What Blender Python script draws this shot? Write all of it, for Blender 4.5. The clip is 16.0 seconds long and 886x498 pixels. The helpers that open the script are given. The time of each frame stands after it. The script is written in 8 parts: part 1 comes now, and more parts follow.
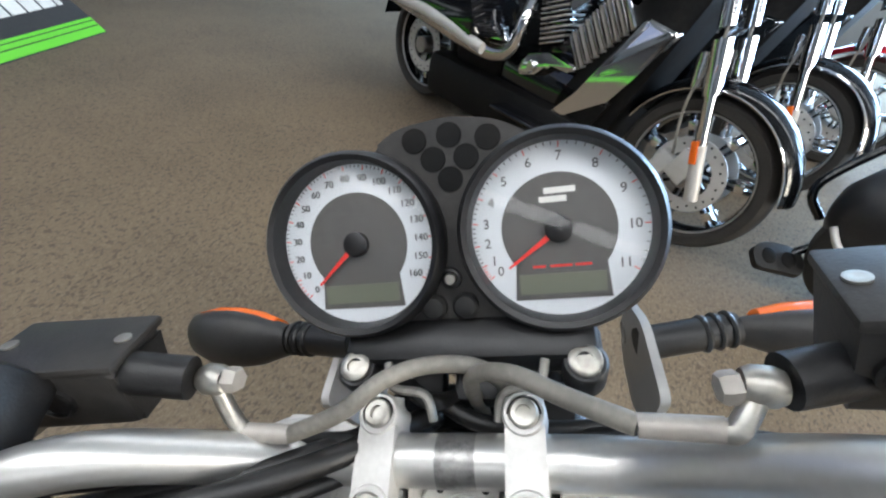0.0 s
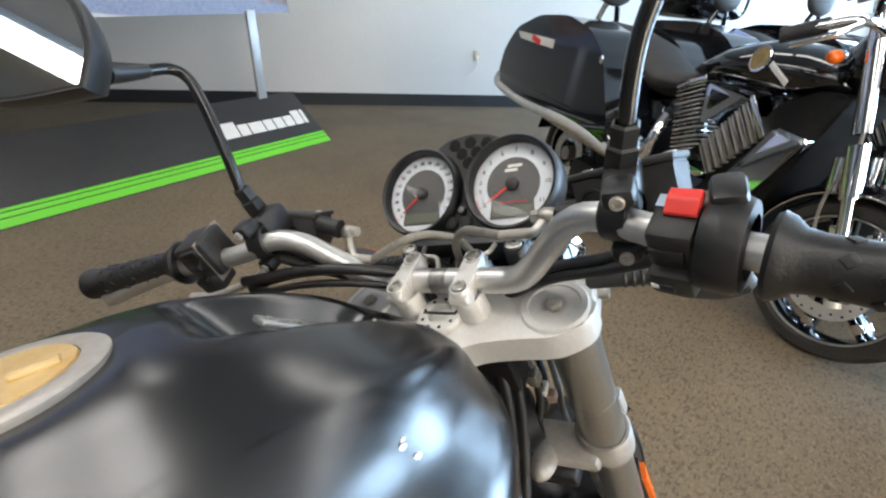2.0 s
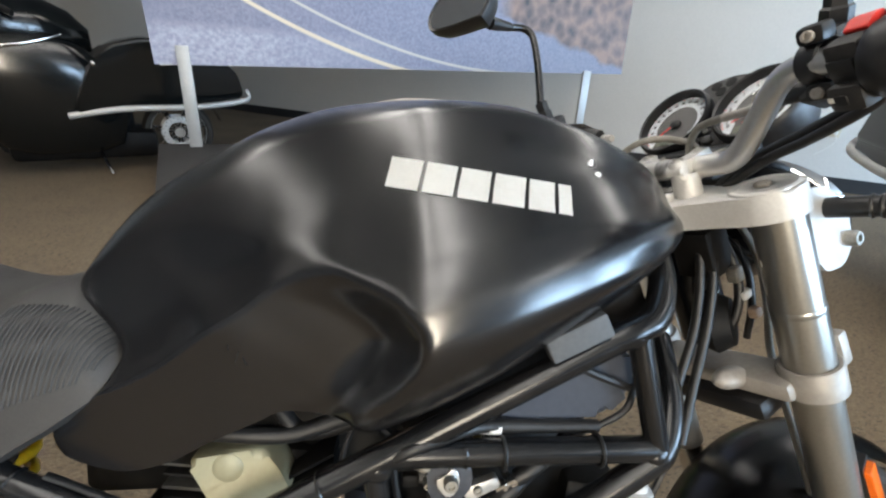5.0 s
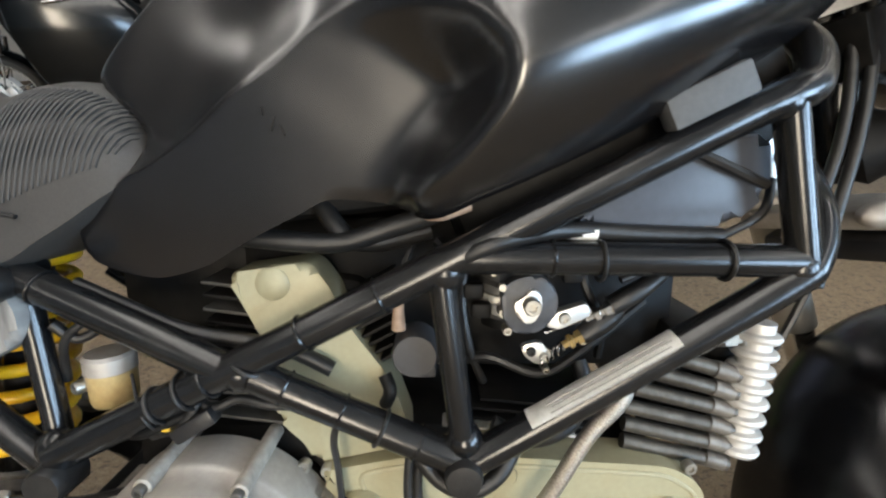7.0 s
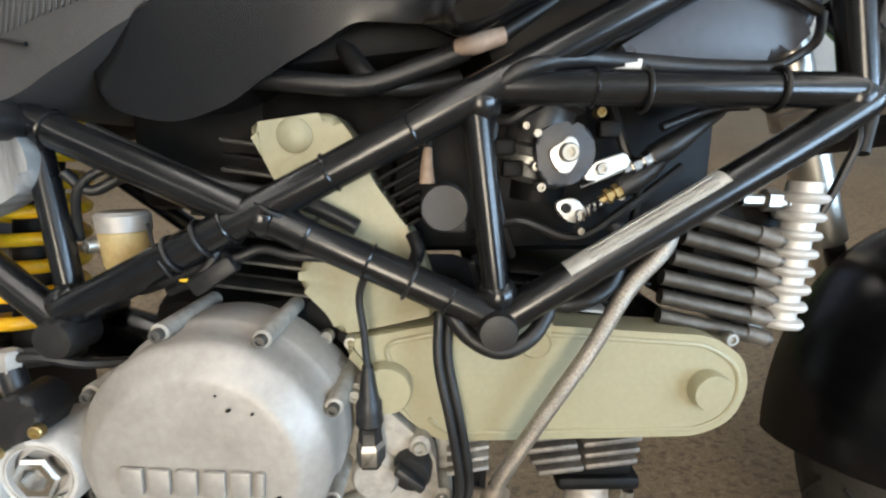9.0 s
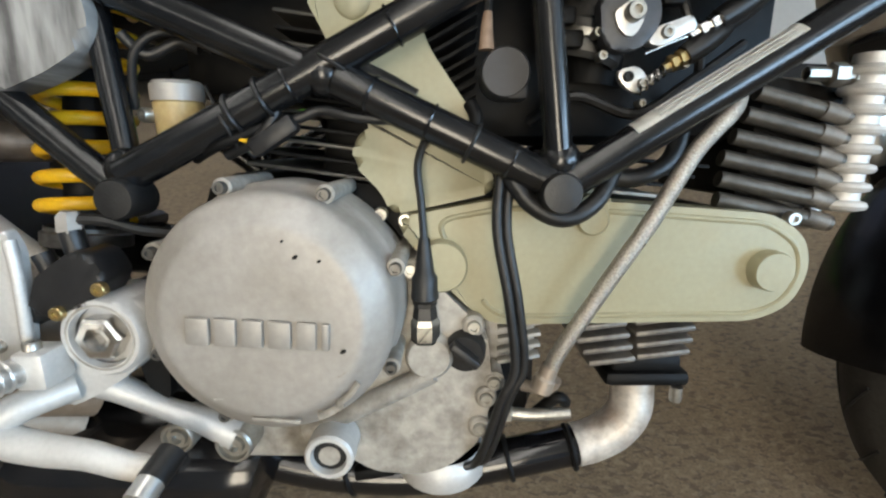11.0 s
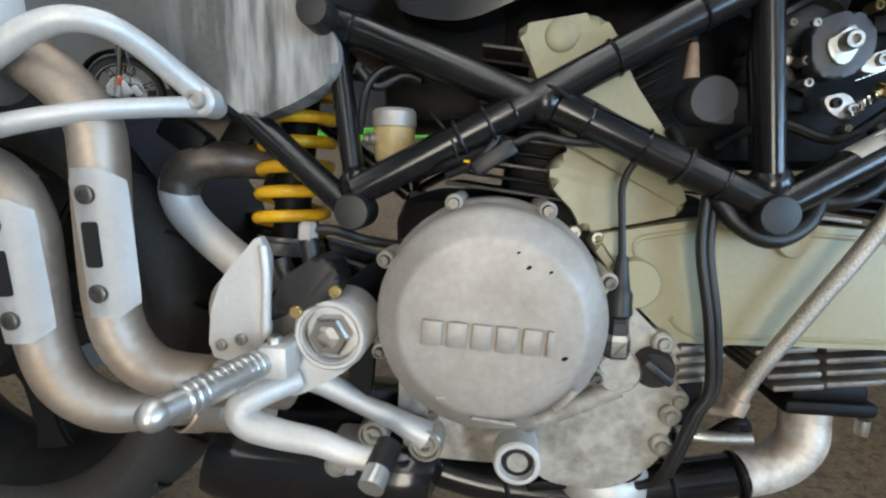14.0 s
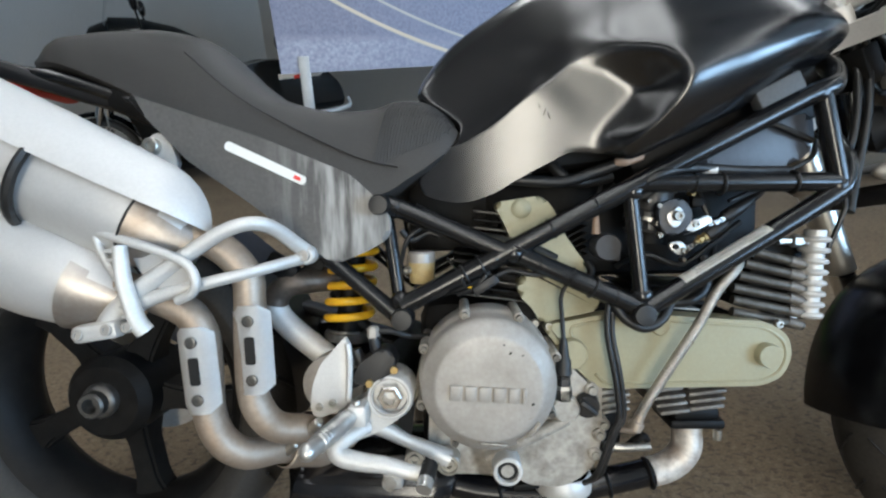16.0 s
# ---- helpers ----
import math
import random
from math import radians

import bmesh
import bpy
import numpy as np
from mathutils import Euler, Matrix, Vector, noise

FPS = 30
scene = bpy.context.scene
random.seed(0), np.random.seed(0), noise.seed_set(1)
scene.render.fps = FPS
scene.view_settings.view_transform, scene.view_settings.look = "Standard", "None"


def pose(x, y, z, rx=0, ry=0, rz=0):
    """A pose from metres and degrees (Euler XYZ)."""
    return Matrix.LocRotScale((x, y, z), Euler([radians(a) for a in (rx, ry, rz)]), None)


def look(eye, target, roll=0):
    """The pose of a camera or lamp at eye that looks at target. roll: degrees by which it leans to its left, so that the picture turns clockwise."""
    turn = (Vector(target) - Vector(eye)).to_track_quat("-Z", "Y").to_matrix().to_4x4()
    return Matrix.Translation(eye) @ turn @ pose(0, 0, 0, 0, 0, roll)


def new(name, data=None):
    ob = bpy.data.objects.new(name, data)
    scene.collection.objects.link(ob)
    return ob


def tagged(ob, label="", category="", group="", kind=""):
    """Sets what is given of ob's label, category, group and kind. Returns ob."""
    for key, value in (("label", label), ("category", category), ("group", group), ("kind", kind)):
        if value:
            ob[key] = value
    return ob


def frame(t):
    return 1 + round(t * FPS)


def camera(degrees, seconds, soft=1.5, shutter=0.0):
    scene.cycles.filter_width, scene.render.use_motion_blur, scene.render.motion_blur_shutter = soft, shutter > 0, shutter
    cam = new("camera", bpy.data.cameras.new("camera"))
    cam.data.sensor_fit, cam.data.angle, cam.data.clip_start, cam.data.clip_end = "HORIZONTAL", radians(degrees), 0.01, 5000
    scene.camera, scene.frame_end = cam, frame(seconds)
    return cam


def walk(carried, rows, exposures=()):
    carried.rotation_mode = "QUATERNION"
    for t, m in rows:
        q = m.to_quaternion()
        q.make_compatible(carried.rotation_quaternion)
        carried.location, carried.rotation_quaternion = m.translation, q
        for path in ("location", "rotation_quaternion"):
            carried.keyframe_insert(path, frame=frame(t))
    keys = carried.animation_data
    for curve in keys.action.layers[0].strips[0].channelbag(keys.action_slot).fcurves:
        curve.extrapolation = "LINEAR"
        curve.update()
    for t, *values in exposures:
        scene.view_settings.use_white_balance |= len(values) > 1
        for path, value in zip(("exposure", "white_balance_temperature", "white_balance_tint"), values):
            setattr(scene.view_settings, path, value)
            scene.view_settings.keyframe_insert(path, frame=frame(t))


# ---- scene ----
cam = camera(89.3, 16.0, soft=2.3)
PATH = [
    (0, (1.103, 0.249, 1.13), (2.53, 0.801, -0.158), 8.7),
    (0.5, (1.062, 0.215, 1.141), (2.487, 0.903, -0.083), 7.0),
    (1, (1.018, 0.151, 1.152), (2.405, 1.025, 0.007), 4.7),
    (1.5, (0.965, 0.065, 1.158), (2.275, 1.153, 0.109), 2.9),
    (2, (0.928, -0.021, 1.157), (2.165, 1.229, 0.204), 2.7),
    (2.5, (0.889, -0.091, 1.15), (2.034, 1.291, 0.267), 2.2),
    (3, (0.879, -0.145, 1.14), (1.929, 1.342, 0.311), 2.1),
    (3.5, (0.882, -0.202, 1.121), (1.767, 1.403, 0.321), 2.1),
    (4, (0.879, -0.257, 1.094), (1.508, 1.479, 0.325), 1.2),
    (4.5, (0.873, -0.288, 1.053), (1.278, 1.527, 0.318), 1.4),
    (5, (0.854, -0.29, 1.009), (1.074, 1.553, 0.263), 3.3),
    (5.2, (0.851, -0.29, 0.993), (1.005, 1.552, 0.229), 3.5),
    (7.3, (0.831, -0.274, 0.806), (0.849, 1.512, -0.094), -0.0),
    (7.5, (0.826, -0.28, 0.789), (0.848, 1.511, -0.102), -0.1),
    (8, (0.822, -0.292, 0.761), (0.837, 1.5, -0.127), -0.4),
    (8.5, (0.818, -0.303, 0.735), (0.838, 1.492, -0.148), -0.3),
    (9, (0.813, -0.313, 0.714), (0.827, 1.478, -0.175), -0.2),
    (11.5, (0.761, -0.361, 0.596), (0.729, 1.406, -0.339), -0.5),
    (12, (0.751, -0.368, 0.573), (0.674, 1.396, -0.367), -0.4),
    (12.5, (0.725, -0.371, 0.571), (0.598, 1.394, -0.362), -0.9),
    (13, (0.698, -0.374, 0.58), (0.538, 1.401, -0.326), -1.1),
    (13.5, (0.665, -0.378, 0.604), (0.478, 1.412, -0.268), -1.4),
    (14, (0.641, -0.385, 0.629), (0.421, 1.424, -0.195), -1.4),
    (14.5, (0.628, -0.418, 0.66), (0.416, 1.416, -0.111), -1.1),
    (15, (0.617, -0.461, 0.699), (0.446, 1.391, -0.035), -1.2),
    (15.5, (0.612, -0.526, 0.739), (0.494, 1.339, 0.027), -1.5),
    (16, (0.605, -0.589, 0.809), (0.529, 1.287, 0.124), -1.8),
]
walk(cam, [(t, look(eye, target, roll)) for t, eye, target, roll in PATH],
     exposures=[(0, -0.30, 5750, 9), (1, -0.38, 5850, 9), (2, -0.40, 6200, 10), (3, -0.48, 6200, 11), (5, -0.48, 6250, 10), (7.5, -0.42, 6350, 10), (9, -0.52, 6350, 10),
                (11.5, -0.92, 6150, 8), (12.5, -1.08, 5900, 8), (14.5, -1.00, 5850, 8), (16, -0.96, 5750, 7)])

# ---- light ----
world = bpy.data.worlds.new("world")
scene.world = world
world.use_nodes = True
wn = world.node_tree.nodes
sky = wn.new("ShaderNodeTexSky")
sky.sky_type, sky.sun_disc = "NISHITA", False
sky.sun_elevation, sky.sun_rotation = radians(42), radians(130)
world.node_tree.links.new(sky.outputs[0], wn["Background"].inputs[0])
wn["Background"].inputs[1].default_value = 0.12

# The room's own axes: ALONG runs along the back wall, OUT points from it into the room.
ALONG = Vector((0.821, -0.571, 0.0))
OUT = Vector((-0.571, -0.821, 0.0))
WALL0 = Vector((4.0, 5.15, 0.0))
ROOM_H = 3.1


def room(a, o, z):
    """A place in the room: a metres along the back wall, o metres out from it, z up."""
    return WALL0 + ALONG * a + OUT * o + Vector((0, 0, z))


ROOM_M = Matrix.Translation(WALL0) @ Matrix(((ALONG.x, OUT.x, 0), (ALONG.y, OUT.y, 0), (0, 0, 1))).to_4x4()


def area_light(name, a, o, z, aim, sx, sy, power, colour):
    data = bpy.data.lights.new(name, "AREA")
    data.shape, data.size, data.size_y = "RECTANGLE", sx, sy
    data.energy, data.color = power, colour
    ob = new(name, data)
    ob.matrix_world = look(room(a, o, z), room(*aim))
    return ob


SIDE_A, FAR_A, FRONT_O = 7.6, -9.5, 11.0
WINDOWS_SIDE = ((1.9, 2.6), (4.7, 2.6), (7.5, 2.6))      # place out from the back wall, width
WINDOWS_FRONT = ((3.5, 2.6),)
for o, w in WINDOWS_SIDE:
    area_light("window_light", SIDE_A - 0.06, o, 1.65, (0, o + 0.5, 1.3), 2.2, w - 0.2, 480, (0.54, 0.76, 1.0))
for a, w in WINDOWS_FRONT:
    area_light("window_light", a, FRONT_O - 0.06, 1.75, (a, 0, 1.3), 1.7, w - 0.2, 390, (1.0, 0.86, 0.66))


# ---- materials ----
def mat(name, colour, rough=0.5, metal=0.0, grain=0.0, grain_size=60.0, stain=0.0, stain_size=6.0, bump=0.0, bump_size=200.0,
        dark=None, coat=0.0, rough_vary=0.08, emit=0.0, spec=0.5):
    m = bpy.data.materials.new(name)
    m.use_nodes = True
    nt = m.node_tree
    n, l = nt.nodes, nt.links
    b = n["Principled BSDF"]
    b.inputs["Roughness"].default_value = rough
    b.inputs["Metallic"].default_value = metal
    b.inputs["Specular IOR Level"].default_value = spec
    b.inputs["Coat Weight"].default_value = coat
    b.inputs["Coat Roughness"].default_value = 0.08
    c = (*colour, 1.0)
    b.inputs["Base Color"].default_value = c
    if emit:
        b.inputs["Emission Color"].default_value = c
        b.inputs["Emission Strength"].default_value = emit
        return m
    tc = n.new("ShaderNodeTexCoord")
    last = None
    if grain or stain:
        fine = n.new("ShaderNodeTexNoise")
        fine.inputs["Scale"].default_value, fine.inputs["Detail"].default_value = grain_size, 4
        big = n.new("ShaderNodeTexNoise")
        big.inputs["Scale"].default_value, big.inputs["Detail"].default_value = stain_size, 6
        big.inputs["Roughness"].default_value = 0.65
        l.new(tc.outputs["Object"], fine.inputs["Vector"])
        l.new(tc.outputs["Object"], big.inputs["Vector"])
        d = dark or tuple(v * 0.35 for v in colour)
        ramp = n.new("ShaderNodeValToRGB")
        ramp.color_ramp.elements[0].position, ramp.color_ramp.elements[1].position = 0.42, 0.68
        l.new(big.outputs[0], ramp.inputs[0])
        amount = n.new("ShaderNodeMath")
        amount.operation, amount.inputs[1].default_value = "MULTIPLY", stain
        l.new(ramp.outputs[0], amount.inputs[0])
        mix = n.new("ShaderNodeMix")
        mix.data_type = "RGBA"
        l.new(amount.outputs[0], mix.inputs[0])
        mix.inputs[6].default_value, mix.inputs[7].default_value = c, (*d, 1)
        shade = n.new("ShaderNodeMapRange")
        shade.inputs[3].default_value, shade.inputs[4].default_value = 1 - grain, 1 + grain
        shade.inputs[1].default_value, shade.inputs[2].default_value = 0.25, 0.75
        l.new(fine.outputs[0], shade.inputs[0])
        mult = n.new("ShaderNodeVectorMath")
        mult.operation = "SCALE"
        l.new(mix.outputs[2], mult.inputs[0])
        l.new(shade.outputs[0], mult.inputs["Scale"])
        l.new(mult.outputs[0], b.inputs["Base Color"])
        rr = n.new("ShaderNodeMapRange")
        rr.inputs[3].default_value, rr.inputs[4].default_value = max(0.02, rough - rough_vary), min(1, rough + rough_vary)
        l.new(big.outputs[0], rr.inputs[0])
        l.new(rr.outputs[0], b.inputs["Roughness"])
    if bump:
        nb = n.new("ShaderNodeTexNoise")
        nb.inputs["Scale"].default_value, nb.inputs["Detail"].default_value = bump_size, 3
        l.new(tc.outputs["Object"], nb.inputs["Vector"])
        bp = n.new("ShaderNodeBump")
        bp.inputs["Strength"].default_value, bp.inputs["Distance"].default_value = bump, 0.002
        l.new(nb.outputs[0], bp.inputs["Height"])
        l.new(bp.outputs[0], b.inputs["Normal"])
    return m



def carpet_mat():
    """Brown-grey loop pile: fine tufts, dark broken flecks and wide worn patches."""
    m = mat("carpet", (0.182, 0.137, 0.086), 0.95, 0, 0.30, 240, 0.6, 1.3, 0.5, 300, dark=(0.115, 0.088, 0.058))
    n, l = m.node_tree.nodes, m.node_tree.links
    b = n["Principled BSDF"]
    src = b.inputs["Base Color"].links[0].from_socket
    tc = n.new("ShaderNodeTexCoord")
    last = src
    for scale, lo, hi, colour, amount in ((46.0, 0.53, 0.60, (0.064, 0.052, 0.040, 1), 0.62), (70.0, 0.54, 0.62, (0.27, 0.215, 0.15, 1), 0.42)):
        mp = n.new("ShaderNodeMapping")
        mp.inputs["Rotation"].default_value = (0, 0, radians(33 + scale))
        mp.inputs["Scale"].default_value = (1.0, 1.9, 1.0)
        l.new(tc.outputs["Object"], mp.inputs[0])
        k = n.new("ShaderNodeTexNoise")
        k.inputs["Scale"].default_value, k.inputs["Detail"].default_value = scale, 3.0
        k.inputs["Distortion"].default_value = 0.6
        l.new(mp.outputs[0], k.inputs["Vector"])
        rp = n.new("ShaderNodeMapRange")
        rp.inputs[1].default_value, rp.inputs[2].default_value, rp.inputs[4].default_value = lo, hi, amount
        l.new(k.outputs[0], rp.inputs[0])
        mx = n.new("ShaderNodeMix")
        mx.data_type = "RGBA"
        l.new(rp.outputs[0], mx.inputs[0])
        l.new(last, mx.inputs[6])
        mx.inputs[7].default_value = colour
        last = mx.outputs[2]
    l.new(last, b.inputs["Base Color"])
    return m


M_CARPET = carpet_mat()
M_WALL = mat("wall_paint", (0.66, 0.64, 0.60), 0.75, 0, 0.03, 40, 0.15, 1.5, 0.08, 300, dark=(0.57, 0.55, 0.51))
# unseen window walls, kept dark to cut fill on the tank and engine
M_WALL_GREY = mat("dimmed_wall_paint", (0.24, 0.235, 0.225), 0.75, 0, 0.03, 40, 0.15, 1.5, 0.08, 300)
# darker than white tile, so that the ceiling throws back less fill light
M_CEIL = mat("dimmed_ceiling_tile", (0.40, 0.395, 0.385), 0.9, 0, 0.08, 120, 0.1, 3)
M_BASEB = mat("black_rubber_base", (0.02, 0.02, 0.022), 0.55, 0, 0.2, 80, 0.3, 4)
M_TUBE_LIGHT = mat("light_diffuser", (1.0, 0.94, 0.86), 0.5, emit=10.5)
M_TANK = mat("satin_black_paint", (0.0042, 0.0042, 0.0050), 0.235, 0, 0.25, 300, 0.25, 9, 0.012, 900, dark=(0.009, 0.008, 0.007), rough_vary=0.04, spec=0.95)
M_FRAME = mat("frame_black_paint", (0.006, 0.0064, 0.0072), 0.215, 0, 0.3, 120, 0.45, 14, 0.03, 500, dark=(0.020, 0.018, 0.016), rough_vary=0.09)
M_PLASTIC = mat("black_plastic", (0.008, 0.008, 0.009), 0.42, 0, 0.25, 150, 0.4, 18, 0.10, 700, dark=(0.026, 0.024, 0.021))
M_DUSTY = mat("dusty_black_plastic", (0.021, 0.020, 0.019), 0.5, 0, 0.25, 150, 0.6, 16, 0.10, 600, dark=(0.045, 0.041, 0.036))
M_RUBBER = mat("black_rubber", (0.0075, 0.0075, 0.0078), 0.42, 0, 0.3, 150, 0.5, 20, 0.15, 500, dark=(0.030, 0.028, 0.025))
M_TYRE = mat("tyre_rubber", (0.027, 0.0245, 0.021), 0.70, 0, 0.3, 200, 0.5, 12, 0.2, 400, dark=(0.042, 0.036, 0.029))
# near-black with little gloss: black parts, and filler that stands in for shaded gaps
M_VOID = mat("dull_near_black", (0.0045, 0.0045, 0.0045), 0.55, 0.0, 0.4, 60, 0.5, 18, 0.2, 120, dark=(0.014, 0.012, 0.010), spec=0.18)
M_ALU = mat("anodised_aluminium", (0.60, 0.595, 0.575), 0.36, 0.85, 0.04, 250, 0.10, 10, 0.015, 700, dark=(0.55, 0.53, 0.50), rough_vary=0.04)
M_ALU_PAINT = mat("silver_painted_alloy", (0.62, 0.61, 0.585), 0.50, 0.40, 0.06, 300, 0.35, 14, 0.06, 500, dark=(0.47, 0.44, 0.39), rough_vary=0.08)
M_CAST = mat("grey_cast_cover", (0.40, 0.375, 0.34), 0.50, 0.35, 0.08, 160, 0.6, 11, 0.07, 350, dark=(0.245, 0.215, 0.175), rough_vary=0.12)
M_CASE = mat("corroded_crankcase", (0.40, 0.375, 0.33), 0.58, 0.3, 0.22, 90, 0.8, 26, 0.35, 160, dark=(0.16, 0.14, 0.115), rough_vary=0.15)
M_FORK = mat("dull_fork_alloy", (0.43, 0.42, 0.385), 0.30, 0.9, 0.05, 250, 0.25, 10, 0.015, 700, dark=(0.36, 0.345, 0.30), rough_vary=0.05)
M_BELT = mat("faded_belt_cover", (0.335, 0.315, 0.205), 0.42, 0.05, 0.05, 200, 0.45, 9, 0.04, 400, dark=(0.33, 0.28, 0.16))
M_STEEL = mat("polished_steel", (0.66, 0.64, 0.61), 0.22, 1.0, 0.06, 120, 0.25, 14, 0.03, 300, dark=(0.45, 0.40, 0.34), rough_vary=0.08)
M_PIPE = mat("heat_tinted_steel", (0.40, 0.335, 0.27), 0.50, 0.65, 0.10, 140, 0.65, 9, 0.05, 250, dark=(0.24, 0.165, 0.105), rough_vary=0.12)
M_SILENCER = mat("dusty_aluminium", (0.53, 0.52, 0.50), 0.45, 0.4, 0.04, 250, 0.25, 7, 0.02, 500, dark=(0.38, 0.37, 0.34))
M_POT = mat("black_enamel_pot", (0.006, 0.006, 0.007), 0.14, 0, 0.3, 200, 0.5, 14, 0.02, 400, dark=(0.018, 0.015, 0.012), rough_vary=0.08)
M_YELLOW = mat("yellow_spring_paint", (0.80, 0.46, 0.010), 0.35, 0, 0.1, 200, 0.4, 40, dark=(0.4, 0.2, 0.01))
M_SEAT = mat("grey_black_vinyl", (0.031, 0.0295, 0.028), 0.58, 0, 0.2, 500, 0.5, 8, 0.25, 900, dark=(0.047, 0.044, 0.040))
M_BOLT = mat("zinc_bolt", (0.46, 0.45, 0.41), 0.38, 0.9, 0.15, 200, 0.5, 60, dark=(0.25, 0.21, 0.16))
M_NUT = mat("greasy_steel", (0.17, 0.165, 0.155), 0.40, 0.8, 0.2, 150, 0.6, 30, 0.05, 300, dark=(0.06, 0.055, 0.05))
M_SHIELD = mat("satin_white_metal", (0.70, 0.695, 0.68), 0.50, 0.25, 0.04, 250, 0.3, 30, 0.03, 400, dark=(0.56, 0.53, 0.48))
M_HEX = mat("bolt_socket", (0.02, 0.02, 0.02), 0.6, 0.5)
M_BRASS = mat("brassy_zinc", (0.46, 0.34, 0.15), 0.35, 0.9, 0.15, 200, 0.5, 50)
M_BRAID = mat("braided_hose", (0.42, 0.385, 0.33), 0.3, 0.85, 0.45, 700, 0.3, 30, 0.5, 1100)
M_HOSEGREY = mat("grey_brake_hose", (0.23, 0.215, 0.185), 0.5, 0.1, 0.15, 300, 0.5, 30)
M_FLUID = mat("stained_fluid_cup", (0.46, 0.36, 0.17), 0.4, 0, 0.1, 200, 0.6, 40, dark=(0.30, 0.17, 0.05))
M_WHITE = mat("white_sticker", (0.78, 0.77, 0.73), 0.5, 0, 0.03, 300, 0.25, 30, dark=(0.6, 0.56, 0.48))
M_DIAL = mat("white_dial", (0.74, 0.77, 0.80), 0.5, 0, 0.02, 300, 0.1, 20)
M_DIALGREY = mat("grey_dial_centre", (0.11, 0.105, 0.10), 0.45, 0, 0.1, 200, 0.1, 20)
M_LCD = mat("grey_green_display", (0.16, 0.17, 0.125), 0.3, 0, 0.05, 300, 0.1, 20)
M_RED = mat("red_plastic", (0.78, 0.045, 0.035), 0.4, 0, 0.05, 200, 0.15, 40)
M_ORANGE = mat("orange_lens", (0.85, 0.16, 0.012), 0.2, 0, 0.05, 200, 0.1, 40)
M_INK = mat("grey_print", (0.10, 0.10, 0.105), 0.5)
M_TAN = mat("yellowed_fuel_cap", (0.62, 0.44, 0.19), 0.4, 0.2, 0.06, 200, 0.6, 30, 0.03, 400, dark=(0.5, 0.28, 0.06))
M_TAPE = mat("pink_tan_tape", (0.42, 0.30, 0.22), 0.6, 0, 0.1, 200, 0.4, 60)
M_GREEN = mat("lime_green_print", (0.16, 0.62, 0.03), 0.45, 0, 0.03, 200, 0.15, 4, dark=(0.22, 0.66, 0.06))
M_BOARD = mat("black_display_board", (0.022, 0.021, 0.021), 0.5, 0, 0.15, 60, 0.5, 3, dark=(0.04, 0.037, 0.033))
M_POST = mat("grey_post", (0.42, 0.43, 0.43), 0.45, 0.4, 0.05, 60, 0.2, 4)
M_GLOSS = mat("gloss_black_paint", (0.004, 0.0045, 0.006), 0.07, 0, 0.1, 100, 0.1, 6, coat=0.6, rough_vary=0.03)
M_GLOSSRED = mat("gloss_red_paint", (0.55, 0.012, 0.02), 0.08, 0, 0.1, 100, 0.1, 6, coat=0.6, rough_vary=0.03)
M_CHROME = mat("chrome", (0.80, 0.80, 0.81), 0.06, 1.0, 0.03, 100, 0.1, 10, rough_vary=0.03)
M_BEIGE = mat("beige_outlet", (0.62, 0.55, 0.40), 0.45, 0, 0.03, 100, 0.1, 20)
M_GLOVE = mat("pale_blue_paper", (0.45, 0.58, 0.72), 0.6, 0, 0.05, 100, 0.3, 30)


def smear_mat():
    """Dark grey plastic with a pale dusty smear running down it."""
    m = mat("smeared_grey_plastic", (0.078, 0.074, 0.070), 0.55, 0, 0.15, 200, 0.3, 10, 0.08, 500, dark=(0.10, 0.096, 0.09))
    n, l = m.node_tree.nodes, m.node_tree.links
    b = n["Principled BSDF"]
    src = b.inputs["Base Color"].links[0].from_socket
    tc = n.new("ShaderNodeTexCoord")
    mp = n.new("ShaderNodeMapping")
    mp.inputs["Rotation"].default_value = (0, radians(-14), 0)
    mp.inputs["Scale"].default_value = (60, 10, 9)
    l.new(tc.outputs["Object"], mp.inputs[0])
    ns = n.new("ShaderNodeTexNoise")
    ns.inputs["Scale"].default_value, ns.inputs["Detail"].default_value = 1.0, 5
    l.new(mp.outputs[0], ns.inputs["Vector"])
    sep = n.new("ShaderNodeSeparateXYZ")
    l.new(tc.outputs["Object"], sep.inputs[0])
    where = n.new("ShaderNodeMapRange")
    where.inputs[1].default_value, where.inputs[2].default_value = 0.33, 0.42
    l.new(sep.outputs[0], where.inputs[0])
    rp = n.new("ShaderNodeMapRange")
    rp.inputs[1].default_value, rp.inputs[2].default_value = 0.40, 0.62
    l.new(ns.outputs[0], rp.inputs[0])
    mu = n.new("ShaderNodeMath")
    mu.operation = "MULTIPLY"
    l.new(where.outputs[0], mu.inputs[0])
    l.new(rp.outputs[0], mu.inputs[1])
    mx = n.new("ShaderNodeMix")
    mx.data_type = "RGBA"
    l.new(mu.outputs[0], mx.inputs[0])
    l.new(src, mx.inputs[6])
    mx.inputs[7].default_value = (0.34, 0.33, 0.31, 1)
    l.new(mx.outputs[2], b.inputs["Base Color"])
    return m


M_SMEAR = smear_mat()


